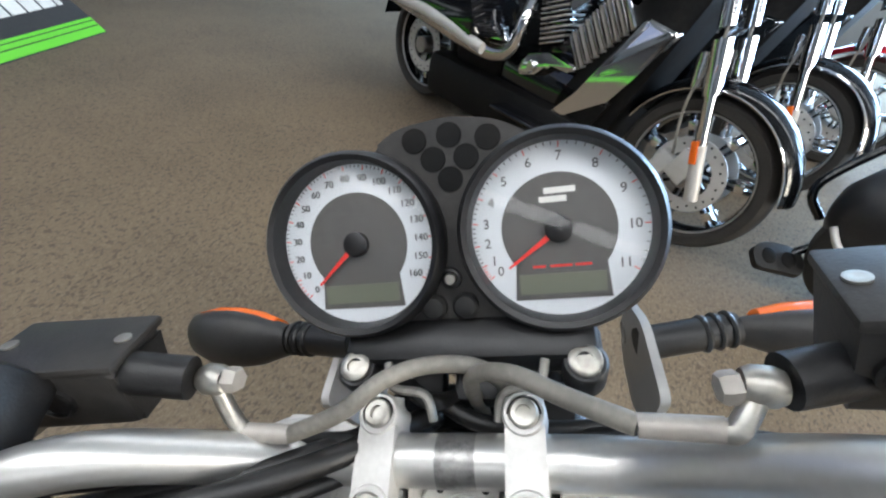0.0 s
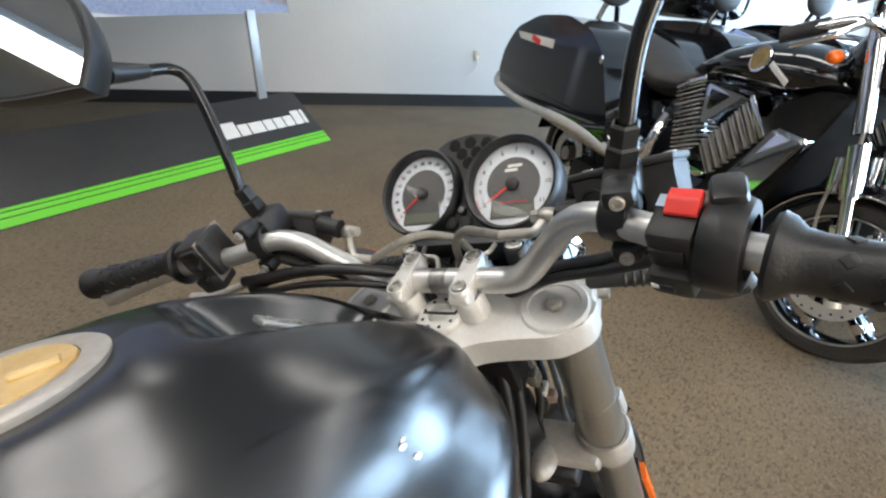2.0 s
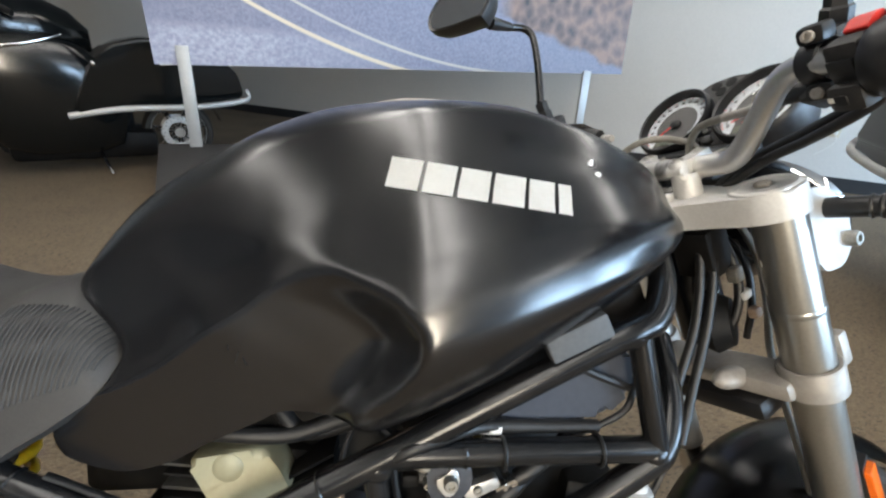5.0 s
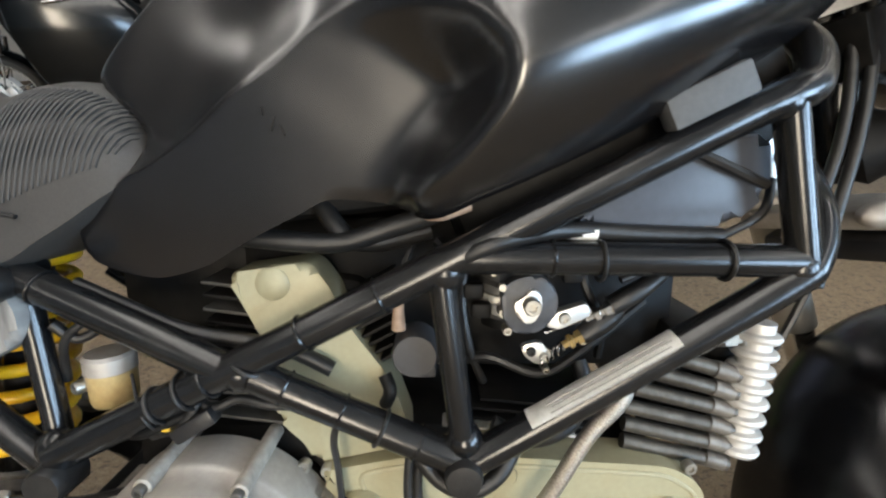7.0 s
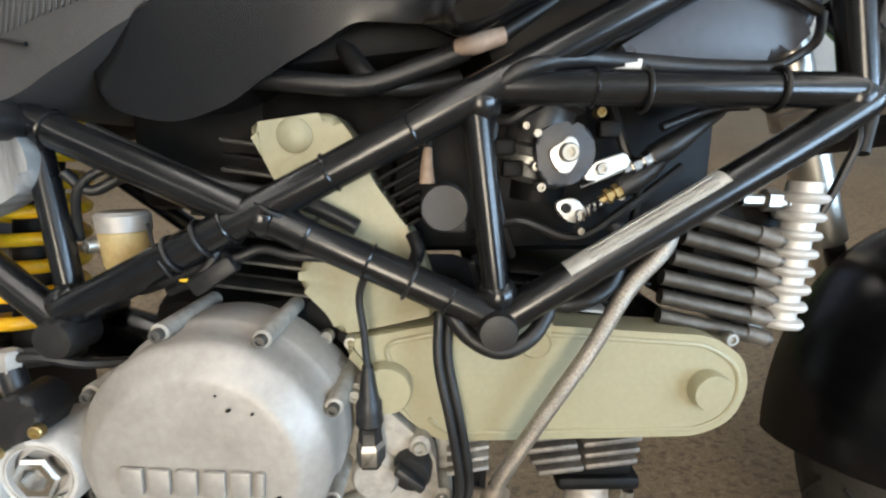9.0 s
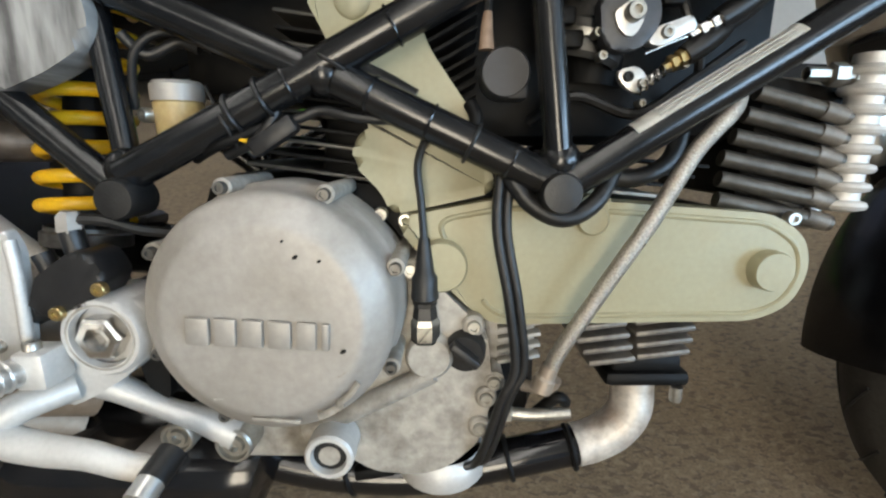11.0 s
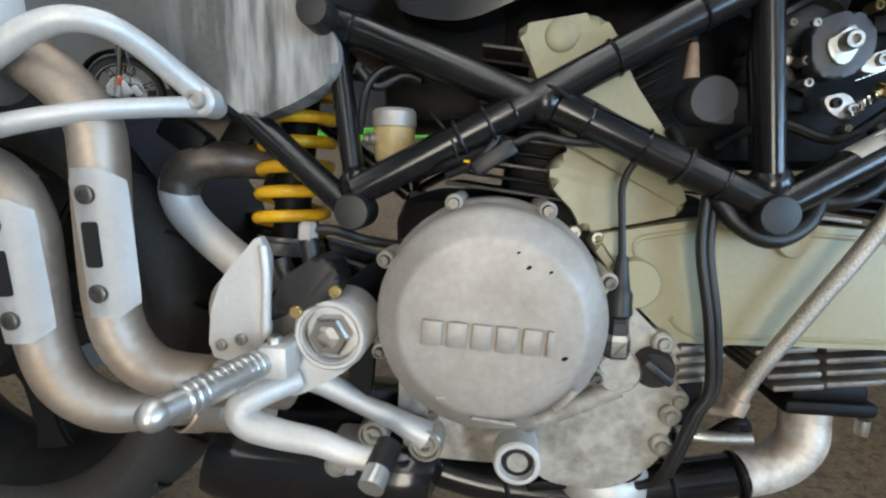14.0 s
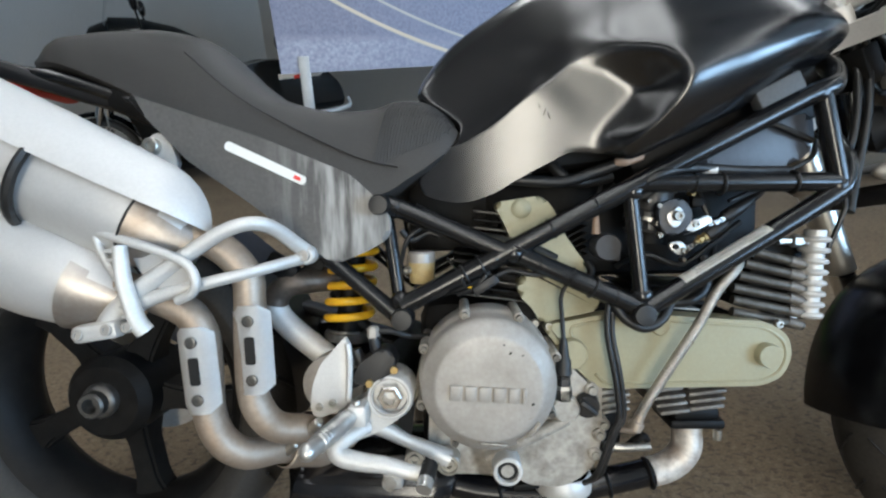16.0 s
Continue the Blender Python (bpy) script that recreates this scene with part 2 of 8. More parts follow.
def glass_mat():
    m = bpy.data.materials.new("clear_lens")
    m.use_nodes = True
    n, l = m.node_tree.nodes, m.node_tree.links
    n.remove(n["Principled BSDF"])
    t, g, mx, fr, pw, ad = (n.new("ShaderNode" + k) for k in ("BsdfTransparent", "BsdfGlossy", "MixShader", "LayerWeight", "Math", "Math"))
    g.inputs["Roughness"].default_value = 0.03
    fr.inputs[0].default_value = 0.5
    pw.operation, ad.operation = "POWER", "MULTIPLY_ADD"
    pw.inputs[1].default_value, ad.inputs[1].default_value, ad.inputs[2].default_value = 5.0, 0.75, 0.018
    l.new(fr.outputs["Facing"], pw.inputs[0])
    l.new(pw.outputs[0], ad.inputs[0])
    l.new(ad.outputs[0], mx.inputs[0])
    l.new(t.outputs[0], mx.inputs[1])
    l.new(g.outputs[0], mx.inputs[2])
    l.new(mx.outputs[0], n["Material Output"].inputs[0])
    return m


M_GLASS = glass_mat()
M_MIRROR = mat("mirror_glass", (0.82, 0.83, 0.84), 0.02, 1.0)


def poster_mat():
    """A printed road: blue-grey asphalt with two pale lines, a verge and autumn leaves at one end."""
    m = bpy.data.materials.new("printed_road")
    m.use_nodes = True
    n, l = m.node_tree.nodes, m.node_tree.links
    b = n["Principled BSDF"]
    b.inputs["Roughness"].default_value = 0.45
    tc = n.new("ShaderNodeTexCoord")
    sep = n.new("ShaderNodeSeparateXYZ")
    l.new(tc.outputs["Object"], sep.inputs[0])
    X, Z = sep.outputs[0], sep.outputs[2]

    def math_(op, a, c, d=0.0):
        k = n.new("ShaderNodeMath")
        k.operation = op
        for i, v in enumerate((a, c, d)):
            if isinstance(v, float):
                k.inputs[i].default_value = v
            else:
                l.new(v, k.inputs[i])
        return k.outputs[0]

    def over(base, colour, mask):
        k = n.new("ShaderNodeMix")
        k.data_type = "RGBA"
        l.new(mask, k.inputs[0])
        if isinstance(base, tuple):
            k.inputs[6].default_value = base
        else:
            l.new(base, k.inputs[6])
        if isinstance(colour, tuple):
            k.inputs[7].default_value = colour
        else:
            l.new(colour, k.inputs[7])
        return k.outputs[2]

    def noise_(scale, detail=5.0):
        k = n.new("ShaderNodeTexNoise")
        k.inputs["Scale"].default_value, k.inputs["Detail"].default_value = scale, detail
        l.new(tc.outputs["Object"], k.inputs["Vector"])
        return k.outputs[0]

    def step(v, a, c):
        k = n.new("ShaderNodeMapRange")
        k.inputs[1].default_value, k.inputs[2].default_value = a, c
        l.new(v, k.inputs[0])
        return k.outputs[0]

    grit = step(noise_(55.0), 0.3, 0.7)
    road = over((0.150, 0.165, 0.245, 1), (0.225, 0.24, 0.335, 1), grit)
    # A paler gravel verge at the near end of the print.
    verge = math_("MULTIPLY", step(math_("ADD", Z, math_("MULTIPLY", X, 0.03)), 0.30, 0.22), step(X, 1.9, 0.6))
    gravel = over((0.24, 0.26, 0.36, 1), (0.40, 0.42, 0.52, 1), step(noise_(38.0), 0.35, 0.7))
    col = over(road, gravel, verge)
    # Two painted lines that sweep down along the curve.
    for off, colour, wide in ((0.0, (0.62, 0.54, 0.42, 1), 0.020), (0.10, (0.46, 0.44, 0.42, 1), 0.014)):
        u = math_("SUBTRACT", X, 0.58 + off * 1.6)
        curve = math_("ADD", math_("MULTIPLY", math_("POWER", math_("MAXIMUM", math_("SUBTRACT", 2.15, u), 0.0), 2.0), 0.125), -0.115 + off)
        dist = math_("ABSOLUTE", math_("SUBTRACT", Z, curve), 0.0)
        col = over(col, colour, step(dist, wide, wide * 0.5))
    leaves = n.new("ShaderNodeTexVoronoi")
    leaves.inputs["Scale"].default_value = 11.0
    l.new(tc.outputs["Object"], leaves.inputs["Vector"])
    leaf = n.new("ShaderNodeValToRGB")
    e = leaf.color_ramp.elements
    e[0].color, e[1].color = (0.035, 0.028, 0.032, 1), (0.27, 0.165, 0.125, 1)
    l.new(step(math_("ADD", math_("MULTIPLY", noise_(11.0, 8.0), 0.75), math_("MULTIPLY", leaves.outputs[0], 0.5)), 0.35, 0.85), leaf.inputs[0])
    bank = step(math_("SUBTRACT", math_("ADD", Z, math_("MULTIPLY", noise_(5.0), 0.16)), math_("MULTIPLY", math_("SUBTRACT", 3.93, X), 0.30)), 0.10, 0.15)
    bank = math_("MULTIPLY", bank, step(X, 2.55, 2.75))
    col = over(col, leaf.outputs[0], bank)
    l.new(col, b.inputs["Base Color"])
    return m


# ---- mesh helpers ----
def finish(bm, name, material, parent=None, label="", sharp=38.0):
    bmesh.ops.recalc_face_normals(bm, faces=bm.faces)
    limit = radians(sharp)
    for f in bm.faces:
        f.smooth = True
    for e in bm.edges:
        if len(e.link_faces) == 2 and e.calc_face_angle(0.0) > limit:
            e.smooth = False
    me = bpy.data.meshes.new(name)
    bm.to_mesh(me)
    bm.free()
    me.materials.append(material)
    ob = new(name, me)
    if parent is not None:
        ob.parent = parent
    if label:
        ob["label"] = label
    return ob


def part(name, bm, material, parent, label="", sharp=38.0):
    return finish(bm, name, material, parent, label, sharp)


def thing(name, label, category, m=None, group="", kind=""):
    ob = new(name)
    ob.empty_display_size = 0.1
    if m is not None:
        ob.matrix_world = m
    return tagged(ob, label, category, group, kind)


def join(*bms):
    out = bmesh.new()
    for b in bms:
        me = bpy.data.meshes.new("tmp")
        b.to_mesh(me)
        b.free()
        out.from_mesh(me)
        bpy.data.meshes.remove(me)
    return out


def moved(bm, m):
    bm.transform(m)
    return bm


def toward(d):
    return Vector((0, 0, 1)).rotation_difference(Vector(d).normalized()).to_matrix().to_4x4()


def box(c, s, bevel=0.0, rot=None, seg=2):
    bm = bmesh.new()
    bmesh.ops.create_cube(bm, size=1)
    bm.transform(Matrix.Diagonal((*s, 1)))
    if bevel:
        bmesh.ops.bevel(bm, geom=bm.edges[:], offset=bevel, segments=seg, affect="EDGES", profile=0.5)
    if rot is not None:
        bm.transform(rot)
    bm.transform(Matrix.Translation(c))
    return bm


def lathe(profile, c, axis, seg=32, closed=False):
    """Turns (radius, height) pairs round an axis through c."""
    bm = bmesh.new()
    rings = []
    for r, h in profile:
        if r < 1e-6:
            rings.append([bm.verts.new((0, 0, h))])
        else:
            rings.append([bm.verts.new((r * math.cos(2 * math.pi * i / seg), r * math.sin(2 * math.pi * i / seg), h)) for i in range(seg)])
    pairs = list(zip(rings, rings[1:])) + ([(rings[-1], rings[0])] if closed else [])
    for a, b in pairs:
        for i in range(seg):
            j = (i + 1) % seg
            if len(a) == 1 and len(b) == 1:
                continue
            if len(a) == 1:
                bm.faces.new((a[0], b[i], b[j]))
            elif len(b) == 1:
                bm.faces.new((a[i], a[j], b[0]))
            else:
                bm.faces.new((a[i], a[j], b[j], b[i]))
    bm.transform(Matrix.Translation(c) @ toward(axis))
    return bm


def spline(points, n=6):
    """A smooth line through the points."""
    p = [Vector(q) for q in points]
    if len(p) < 3:
        return p
    out = []
    for i in range(len(p) - 1):
        a, b, c, d = p[max(i - 1, 0)], p[i], p[i + 1], p[min(i + 2, len(p) - 1)]
        for k in range(n):
            t = k / n
            out.append(0.5 * ((2 * b) + (c - a) * t + (2 * a - 5 * b + 4 * c - d) * t * t + (3 * b - a - 3 * c + d) * t ** 3))
    return out + [p[-1]]


def tube(points, r, seg=14, smooth=True, n=6, caps=True, radii=None, flat=1.0):
    """A pipe along the points. radii: one per given point, shared out along the line."""
    line = spline(points, n) if smooth else [Vector(q) for q in points]
    bm = bmesh.new()
    side, rings = None, []
    for i, p in enumerate(line):
        d = (line[min(i + 1, len(line) - 1)] - line[max(i - 1, 0)]).normalized()
        if side is None:
            side = d.orthogonal().normalized()
        side = (side - d * side.dot(d)).normalized()
        up = d.cross(side)
        rr = r
        if radii:
            u = i / (len(line) - 1) * (len(radii) - 1)
            k = min(int(u), len(radii) - 2)
            rr = radii[k] + (radii[k + 1] - radii[k]) * (u - k)
        rings.append([bm.verts.new(p + rr * (side * math.cos(2 * math.pi * j / seg) + up * flat * math.sin(2 * math.pi * j / seg))) for j in range(seg)])
    for a, b in zip(rings, rings[1:]):
        for j in range(seg):
            k = (j + 1) % seg
            bm.faces.new((a[j], a[k], b[k], b[j]))
    if caps:
        bm.faces.new(rings[0])
        bm.faces.new(rings[-1])
    return bm


def rounded(poly, r=0.01, n=4):
    """An outline with its corners rounded."""
    p = [Vector((*q, 0)) for q in poly]
    out = []
    for i, b in enumerate(p):
        a, c = p[i - 1], p[(i + 1) % len(p)]
        k = min(r, (a - b).length * 0.45, (c - b).length * 0.45)
        s, e = b + (a - b).normalized() * k, b + (c - b).normalized() * k
        for j in range(n + 1):
            t = j / n
            out.append((1 - t) ** 2 * s + 2 * t * (1 - t) * b + t * t * e)
    return [(q.x, q.y) for q in out]


def prism(poly, y0, y1, bevel=0.0, m=None):
    """An outline in x and z, made solid from y0 to y1; the bevel is on the y0 face."""
    bm = bmesh.new()
    a = [bm.verts.new((x, y0, z)) for x, z in poly]
    b = [bm.verts.new((x, y1, z)) for x, z in poly]
    front = bm.faces.new(a)
    bm.faces.new(list(reversed(b)))
    for i in range(len(a)):
        j = (i + 1) % len(a)
        bm.faces.new((a[i], b[i], b[j], a[j]))
    if bevel:
        bmesh.ops.bevel(bm, geom=list(front.edges), offset=bevel, segments=3, affect="EDGES", profile=0.5)
    if m is not None:
        bm.transform(m)
    return bm


def ring(c, axis, r, t, seg=32, n=10):
    return lathe([(r + t * math.cos(2 * math.pi * i / n), t * math.sin(2 * math.pi * i / n)) for i in range(n)], c, axis, seg, True)


def blob(c, s, rot=None, seg=20):
    bm = bmesh.new()
    bmesh.ops.create_uvsphere(bm, u_segments=seg, v_segments=seg // 2 + 2, radius=1)
    bm.transform(Matrix.Diagonal((*s, 1)))
    if rot is not None:
        bm.transform(rot)
    bm.transform(Matrix.Translation(c))
    return bm


def loft(rings, caps=True, close=True):
    bm = bmesh.new()
    v = [[bm.verts.new(q) for q in r] for r in rings]
    n = len(v[0])
    for a, b in zip(v, v[1:]):
        for i in range(n if close else n - 1):
            j = (i + 1) % n
            bm.faces.new((a[i], a[j], b[j], b[i]))
    if caps:
        bm.faces.new(v[0])
        bm.faces.new(v[-1])
    return bm


def bolt(name, parent, c, axis, r, h=None, material=None, socket=True):
    """A round-headed bolt with a hexagonal socket, as a part with its socket under it."""
    h = h or r * 0.7
    ob = part(name, lathe([(r, -h), (r, h * 0.7), (r * 0.85, h), (r * 0.5, h), (r * 0.5, h * 0.35), (0, h * 0.35)], c, axis, 16), material or M_BOLT, parent)
    return ob


def interp(x, pts):
    """Smooth value at x through (x, value) pairs, without overshoot."""
    n = len(pts)
    if x <= pts[0][0]:
        return pts[0][1]
    if x >= pts[-1][0]:
        return pts[-1][1]
    i = next(k for k in range(n - 1) if x <= pts[k + 1][0])
    d = [(pts[k + 1][1] - pts[k][1]) / (pts[k + 1][0] - pts[k][0]) for k in range(n - 1)]

    def slope(k):
        if k == 0 or k == n - 1:
            return d[0] if k == 0 else d[-1]
        if d[k - 1] * d[k] <= 0:
            return 0.0
        w1, w2 = 2 * (pts[k + 1][0] - pts[k][0]) + pts[k][0] - pts[k - 1][0], pts[k + 1][0] - pts[k][0] + 2 * (pts[k][0] - pts[k - 1][0])
        return (w1 + w2) / (w1 / d[k - 1] + w2 / d[k])

    (a, va), (b, vb) = pts[i], pts[i + 1]
    h = b - a
    t = (x - a) / h
    return va * (1 + 2 * t) * (1 - t) ** 2 + slope(i) * h * t * (1 - t) ** 2 + vb * t * t * (3 - 2 * t) + slope(i + 1) * h * t * t * (t - 1)


def lettering(name, text, size, m, material, parent, depth=0.0004, align="CENTER"):
    cu = bpy.data.curves.new(name, "FONT")
    cu.body, cu.size, cu.extrude = text, size, depth
    cu.align_x, cu.align_y = align, "CENTER"
    cu.resolution_u = 3
    tmp = new(name, cu)
    me = bpy.data.meshes.new_from_object(tmp)
    bpy.data.objects.remove(tmp)
    me.transform(m)
    me.materials.append(material)
    me.name = name
    ob = new(name, me)
    ob.parent = parent
    return ob


# ---- the room ----
def room_box(name, a0, a1, o0, o1, z0, z1, material, label, category, parent=None):
    ob = finish(moved(box(((a0 + a1) / 2, (o0 + o1) / 2, (z0 + z1) / 2), (a1 - a0, o1 - o0, z1 - z0)), ROOM_M), name, material, parent)
    if parent is None:
        tagged(ob, label, category, kind="structure")
    return ob


def wall_with_windows(name, horizontal, at0, at1, lo, hi, windows, label):
    """A wall with window openings. horizontal: whether it runs along the back wall's direction."""
    sill, head = (0.85, 2.65) if horizontal else (0.55, 2.6)
    pieces, edge = [], lo
    for c, w in sorted(windows):
        pieces.append((edge, c - w / 2, 0, ROOM_H))
        pieces.append((c - w / 2, c + w / 2, 0, sill))
        pieces.append((c - w / 2, c + w / 2, head, ROOM_H))
        edge = c + w / 2
    pieces.append((edge, hi, 0, ROOM_H))
    bms = []
    for s, e, z0, z1 in pieces:
        if horizontal:
            bms.append(box(((s + e) / 2, (at0 + at1) / 2, (z0 + z1) / 2), (e - s, at1 - at0, z1 - z0)))
        else:
            bms.append(box(((at0 + at1) / 2, (s + e) / 2, (z0 + z1) / 2), (at1 - at0, e - s, z1 - z0)))
    ob = finish(moved(join(*bms), ROOM_M), name, M_WALL_GREY)
    tagged(ob, label, "wall", kind="structure")
    for k, (c, w) in enumerate(sorted(windows)):
        win = thing(f"window_{k + 1 + (3 if horizontal else 0)}", "large shop window with a dark metal frame", "window", kind="structure")
        mid = (at0 + at1) / 2
        for u in (-w / 2 + 0.03, 0, w / 2 - 0.03):
            cc, ss = ((c + u, mid, (sill + head) / 2), (0.05, 0.08, head - sill)) if horizontal else ((mid, c + u, (sill + head) / 2), (0.08, 0.05, head - sill))
            part("mullion", moved(box(cc, ss, 0.005), ROOM_M), M_BASEB, win)
        for z in (sill + 0.02, head - 0.02):
            cc, ss = ((c, mid, z), (w, 0.08, 0.05)) if horizontal else ((mid, c, z), (0.08, w, 0.05))
            part("rail", moved(box(cc, ss, 0.005), ROOM_M), M_BASEB, win)
        g = part("pane", moved(box((c, mid, (sill + head) / 2) if horizontal else (mid, c, (sill + head) / 2), (w - 0.1, 0.006, head - sill - 0.08) if horizontal else (0.006, w - 0.1, head - sill - 0.08)), ROOM_M), M_GLASS, win)
        g.visible_shadow = False
    return ob


def build_room():
    room_box("floor", FAR_A - 0.2, SIDE_A + 0.2, -0.2, FRONT_O + 0.2, -0.12, 0.0, M_CARPET, "worn brown-grey loop carpet of the showroom", "carpet")
    room_box("ceiling", FAR_A, SIDE_A, 0, FRONT_O, ROOM_H, ROOM_H + 0.15, M_CEIL, "tiled showroom ceiling, darkened to cut the fill light", "ceiling")
    room_box("wall_back", FAR_A, SIDE_A, -0.2, 0, 0, ROOM_H, M_WALL, "off-white painted showroom wall", "wall")
    room_box("wall_far", FAR_A - 0.2, FAR_A, -0.2, FRONT_O + 0.2, 0, ROOM_H, M_WALL, "off-white painted end wall", "wall")
    wall_with_windows("wall_side", False, SIDE_A, SIDE_A + 0.2, -0.2, FRONT_O + 0.2, WINDOWS_SIDE, "side wall with large shop windows, darkened to cut the fill light")
    wall_with_windows("wall_front", True, FRONT_O, FRONT_O + 0.2, FAR_A, SIDE_A, WINDOWS_FRONT, "unseen shop front with large windows, darkened to cut the fill light")
    room_box("baseboard", FAR_A, SIDE_A, 0.0, 0.014, 0, 0.145, M_BASEB, "black rubber baseboard along the wall", "baseboard")
    # four rows of fluorescent strips, set at a slant to the back wall
    # the second middle row is added to widen the highlight on the tank
    for x in (-1.9, 0.30, 0.80, 3.4):
        for y in (2.85, 1.5, 0.15, -1.2, -2.55, -3.9):
            lamp = thing("ceiling_light", "fluorescent strip light with a warm white diffuser on the ceiling", "ceiling light", group="ceiling lights")
            for side in (-0.165, 0.165):
                part("side_rail", box((x + side, y, ROOM_H - 0.03), (0.02, 1.28, 0.06), 0.004), M_POST, lamp)
            for end in (-0.63, 0.63):
                part("end_plate", box((x, y + end, ROOM_H - 0.03), (0.31, 0.02, 0.06), 0.003), M_POST, lamp)
            part("diffuser", box((x, y, ROOM_H - 0.055), (0.30, 1.22, 0.07), 0.01), M_TUBE_LIGHT, lamp)
    # wall socket with its plug and lead
    sock = thing("wall_outlet", "beige wall outlet with a plug and thin white lead", "outlet")
    u = (Vector((5.47, 4.128, 0)) - WALL0).dot(ALONG)
    part("plate", moved(box((u, 0.005, 0.62), (0.085, 0.01, 0.125), 0.003), ROOM_M), M_BEIGE, sock)
    part("plug", moved(box((u, 0.025, 0.60), (0.035, 0.035, 0.035), 0.006), ROOM_M), M_WHITE, sock)
    part("lead", moved(tube([(u, 0.035, 0.585), (u + 0.02, 0.04, 0.52), (u - 0.03, 0.03, 0.44), (u - 0.12, 0.02, 0.36)], 0.004, 6), ROOM_M), M_WHITE, sock)
    # a framed print far along the wall
    pic = thing("wall_poster", "blue-grey printed poster high on the wall", "poster")
    u = (Vector((7.9, 2.45, 0)) - WALL0).dot(ALONG)
    part("sheet", moved(box((u + 0.9, 0.008, 2.32), (2.1, 0.016, 0.9)), ROOM_M), mat("blue_print", (0.10, 0.12, 0.22), 0.4, 0, 0.3, 4, 0.8, 2.5, dark=(0.30, 0.05, 0.06)), pic)


build_room()

# ---- the display stand ----
STAND_D = Vector((0.972, 0.236, 0.0))
STAND_N = Vector((-0.236, 0.972, 0.0))
STAND_FR = Vector((3.08, 3.71, 0.0))
STAND_LEN = 3.95
stand_m = Matrix.Translation(STAND_FR) @ Matrix(((STAND_D.x, STAND_N.x, 0), (STAND_D.y, STAND_N.y, 0), (0, 0, 1))).to_4x4()


def build_stand():
    st = thing("display_stand", "sloping black display board with lime green stripes and white lettering", "display stand", stand_m)
    run, rise = 0.48, 0.385
    slope = math.atan2(rise, run)
    ln = math.hypot(run, rise)
    face = Matrix.Rotation(slope, 4, "X")
    part("board", moved(box((-STAND_LEN / 2, ln / 2, -0.012), (STAND_LEN, ln, 0.024), 0.003), face), M_BOARD, st)
    for v0, v1 in ((0.008, 0.062), (0.070, 0.100), (0.108, 0.128)):
        part("stripe", moved(box((-STAND_LEN / 2, (v0 + v1) / 2, 0.001), (STAND_LEN - 0.004, v1 - v0, 0.004)), face), M_GREEN, st, "lime green stripe")
    # the maker's lettering, as plain slanted blocks
    u = -0.95
    for w, h in ((0.13, 0.15), (0.09, 0.11), (0.13, 0.11), (0.09, 0.11), (0.09, 0.11), (0.09, 0.11), (0.09, 0.15), (0.035, 0.15)):
        shear = Matrix(((1, 0.12, 0, 0), (0, 1, 0, 0), (0, 0, 1, 0), (0, 0, 0, 1)))
        part("letter_block", moved(box((u + w / 2, 0.25 + h / 2, 0.001), (w, h, 0.005)), face @ Matrix.Translation((0, 0, 0)) @ shear), M_WHITE, st, "white block of lettering")
        u += w + 0.014
    part("side_panel", prism([(0, 0), (run, 0), (run, rise - 0.03)], -0.001, 0.016, m=Matrix.Rotation(radians(90), 4, "Z")), M_BOARD, st)
    part("back_panel", box((-STAND_LEN / 2, run, rise / 2 - 0.02), (STAND_LEN, 0.02, rise - 0.05)), M_BOARD, st)
    for u in (-0.34, -3.70):
        part("post", moved(box((u, run - 0.01, 0.70), (0.085, 0.03, 0.72), 0.004), Matrix.Identity(4)), M_POST, st, "grey metal post")


build_stand()
poster = finish(box((0, 0, 0), (3.95, 0.02, 1.25)), "backdrop_poster", poster_mat())
# the print's own axes start at its lower end, so its pattern runs from there
poster.data.transform(Matrix.Translation((3.95 / 2, 0, 0.625)))
poster.matrix_world = Matrix.Translation((-0.812, 3.262, 0.93)) @ Matrix(((STAND_D.x, STAND_N.x, 0), (STAND_D.y, STAND_N.y, 0), (0, 0, 1))).to_4x4() @ Matrix.Rotation(radians(-1.7), 4, "Y")
tagged(poster, "large printed backdrop of a blue-grey curving road with autumn leaves", "poster")

# ---- the naked motorcycle, in its own axes: x ahead from the rear axle, y to its left, z up; it leans on its stand ----
LEAN = 15.0
moto = thing("motorcycle", "matte black naked motorcycle with a trellis frame, leaning on its stand", "motorcycle", Matrix.Rotation(radians(-LEAN), 4, "X"))
ST = Matrix.Translation((1.205, 0.018, 0.935)) @ Matrix.Rotation(radians(-24), 4, "Y") @ Matrix.Rotation(radians(19), 4, "Z") @ Matrix.Rotation(radians(3.8), 4, "X")
SF = Matrix.Translation((1.205, 0.018, 0.935)) @ Matrix.Rotation(radians(-24), 4, "Y") @ Matrix.Rotation(radians(19), 4, "Z")      # fork and wheel
SHIFT = {"at": Matrix.Identity(4)}      # a further move for the group of parts in hand


def sp(name, bm, material, label="", parent=None, sharp=38.0):
    """A part that turns with the handlebar, given in the steering's own axes."""
    return part(name, moved(bm, ST @ SHIFT["at"]), material, parent or moto, label, sharp)


def fk(name, bm, material, label="", parent=None, sharp=38.0):
    """A part of the fork or its wheel."""
    return part(name, moved(bm, SF), material, parent or moto, label, sharp)


def sbolt(parent, c, axis, r, h=None, material=None):
    a = ST.to_3x3() @ Vector(axis)
    return bolt("bolt", parent, ST @ SHIFT["at"] @ Vector(c), a, r, h, material)


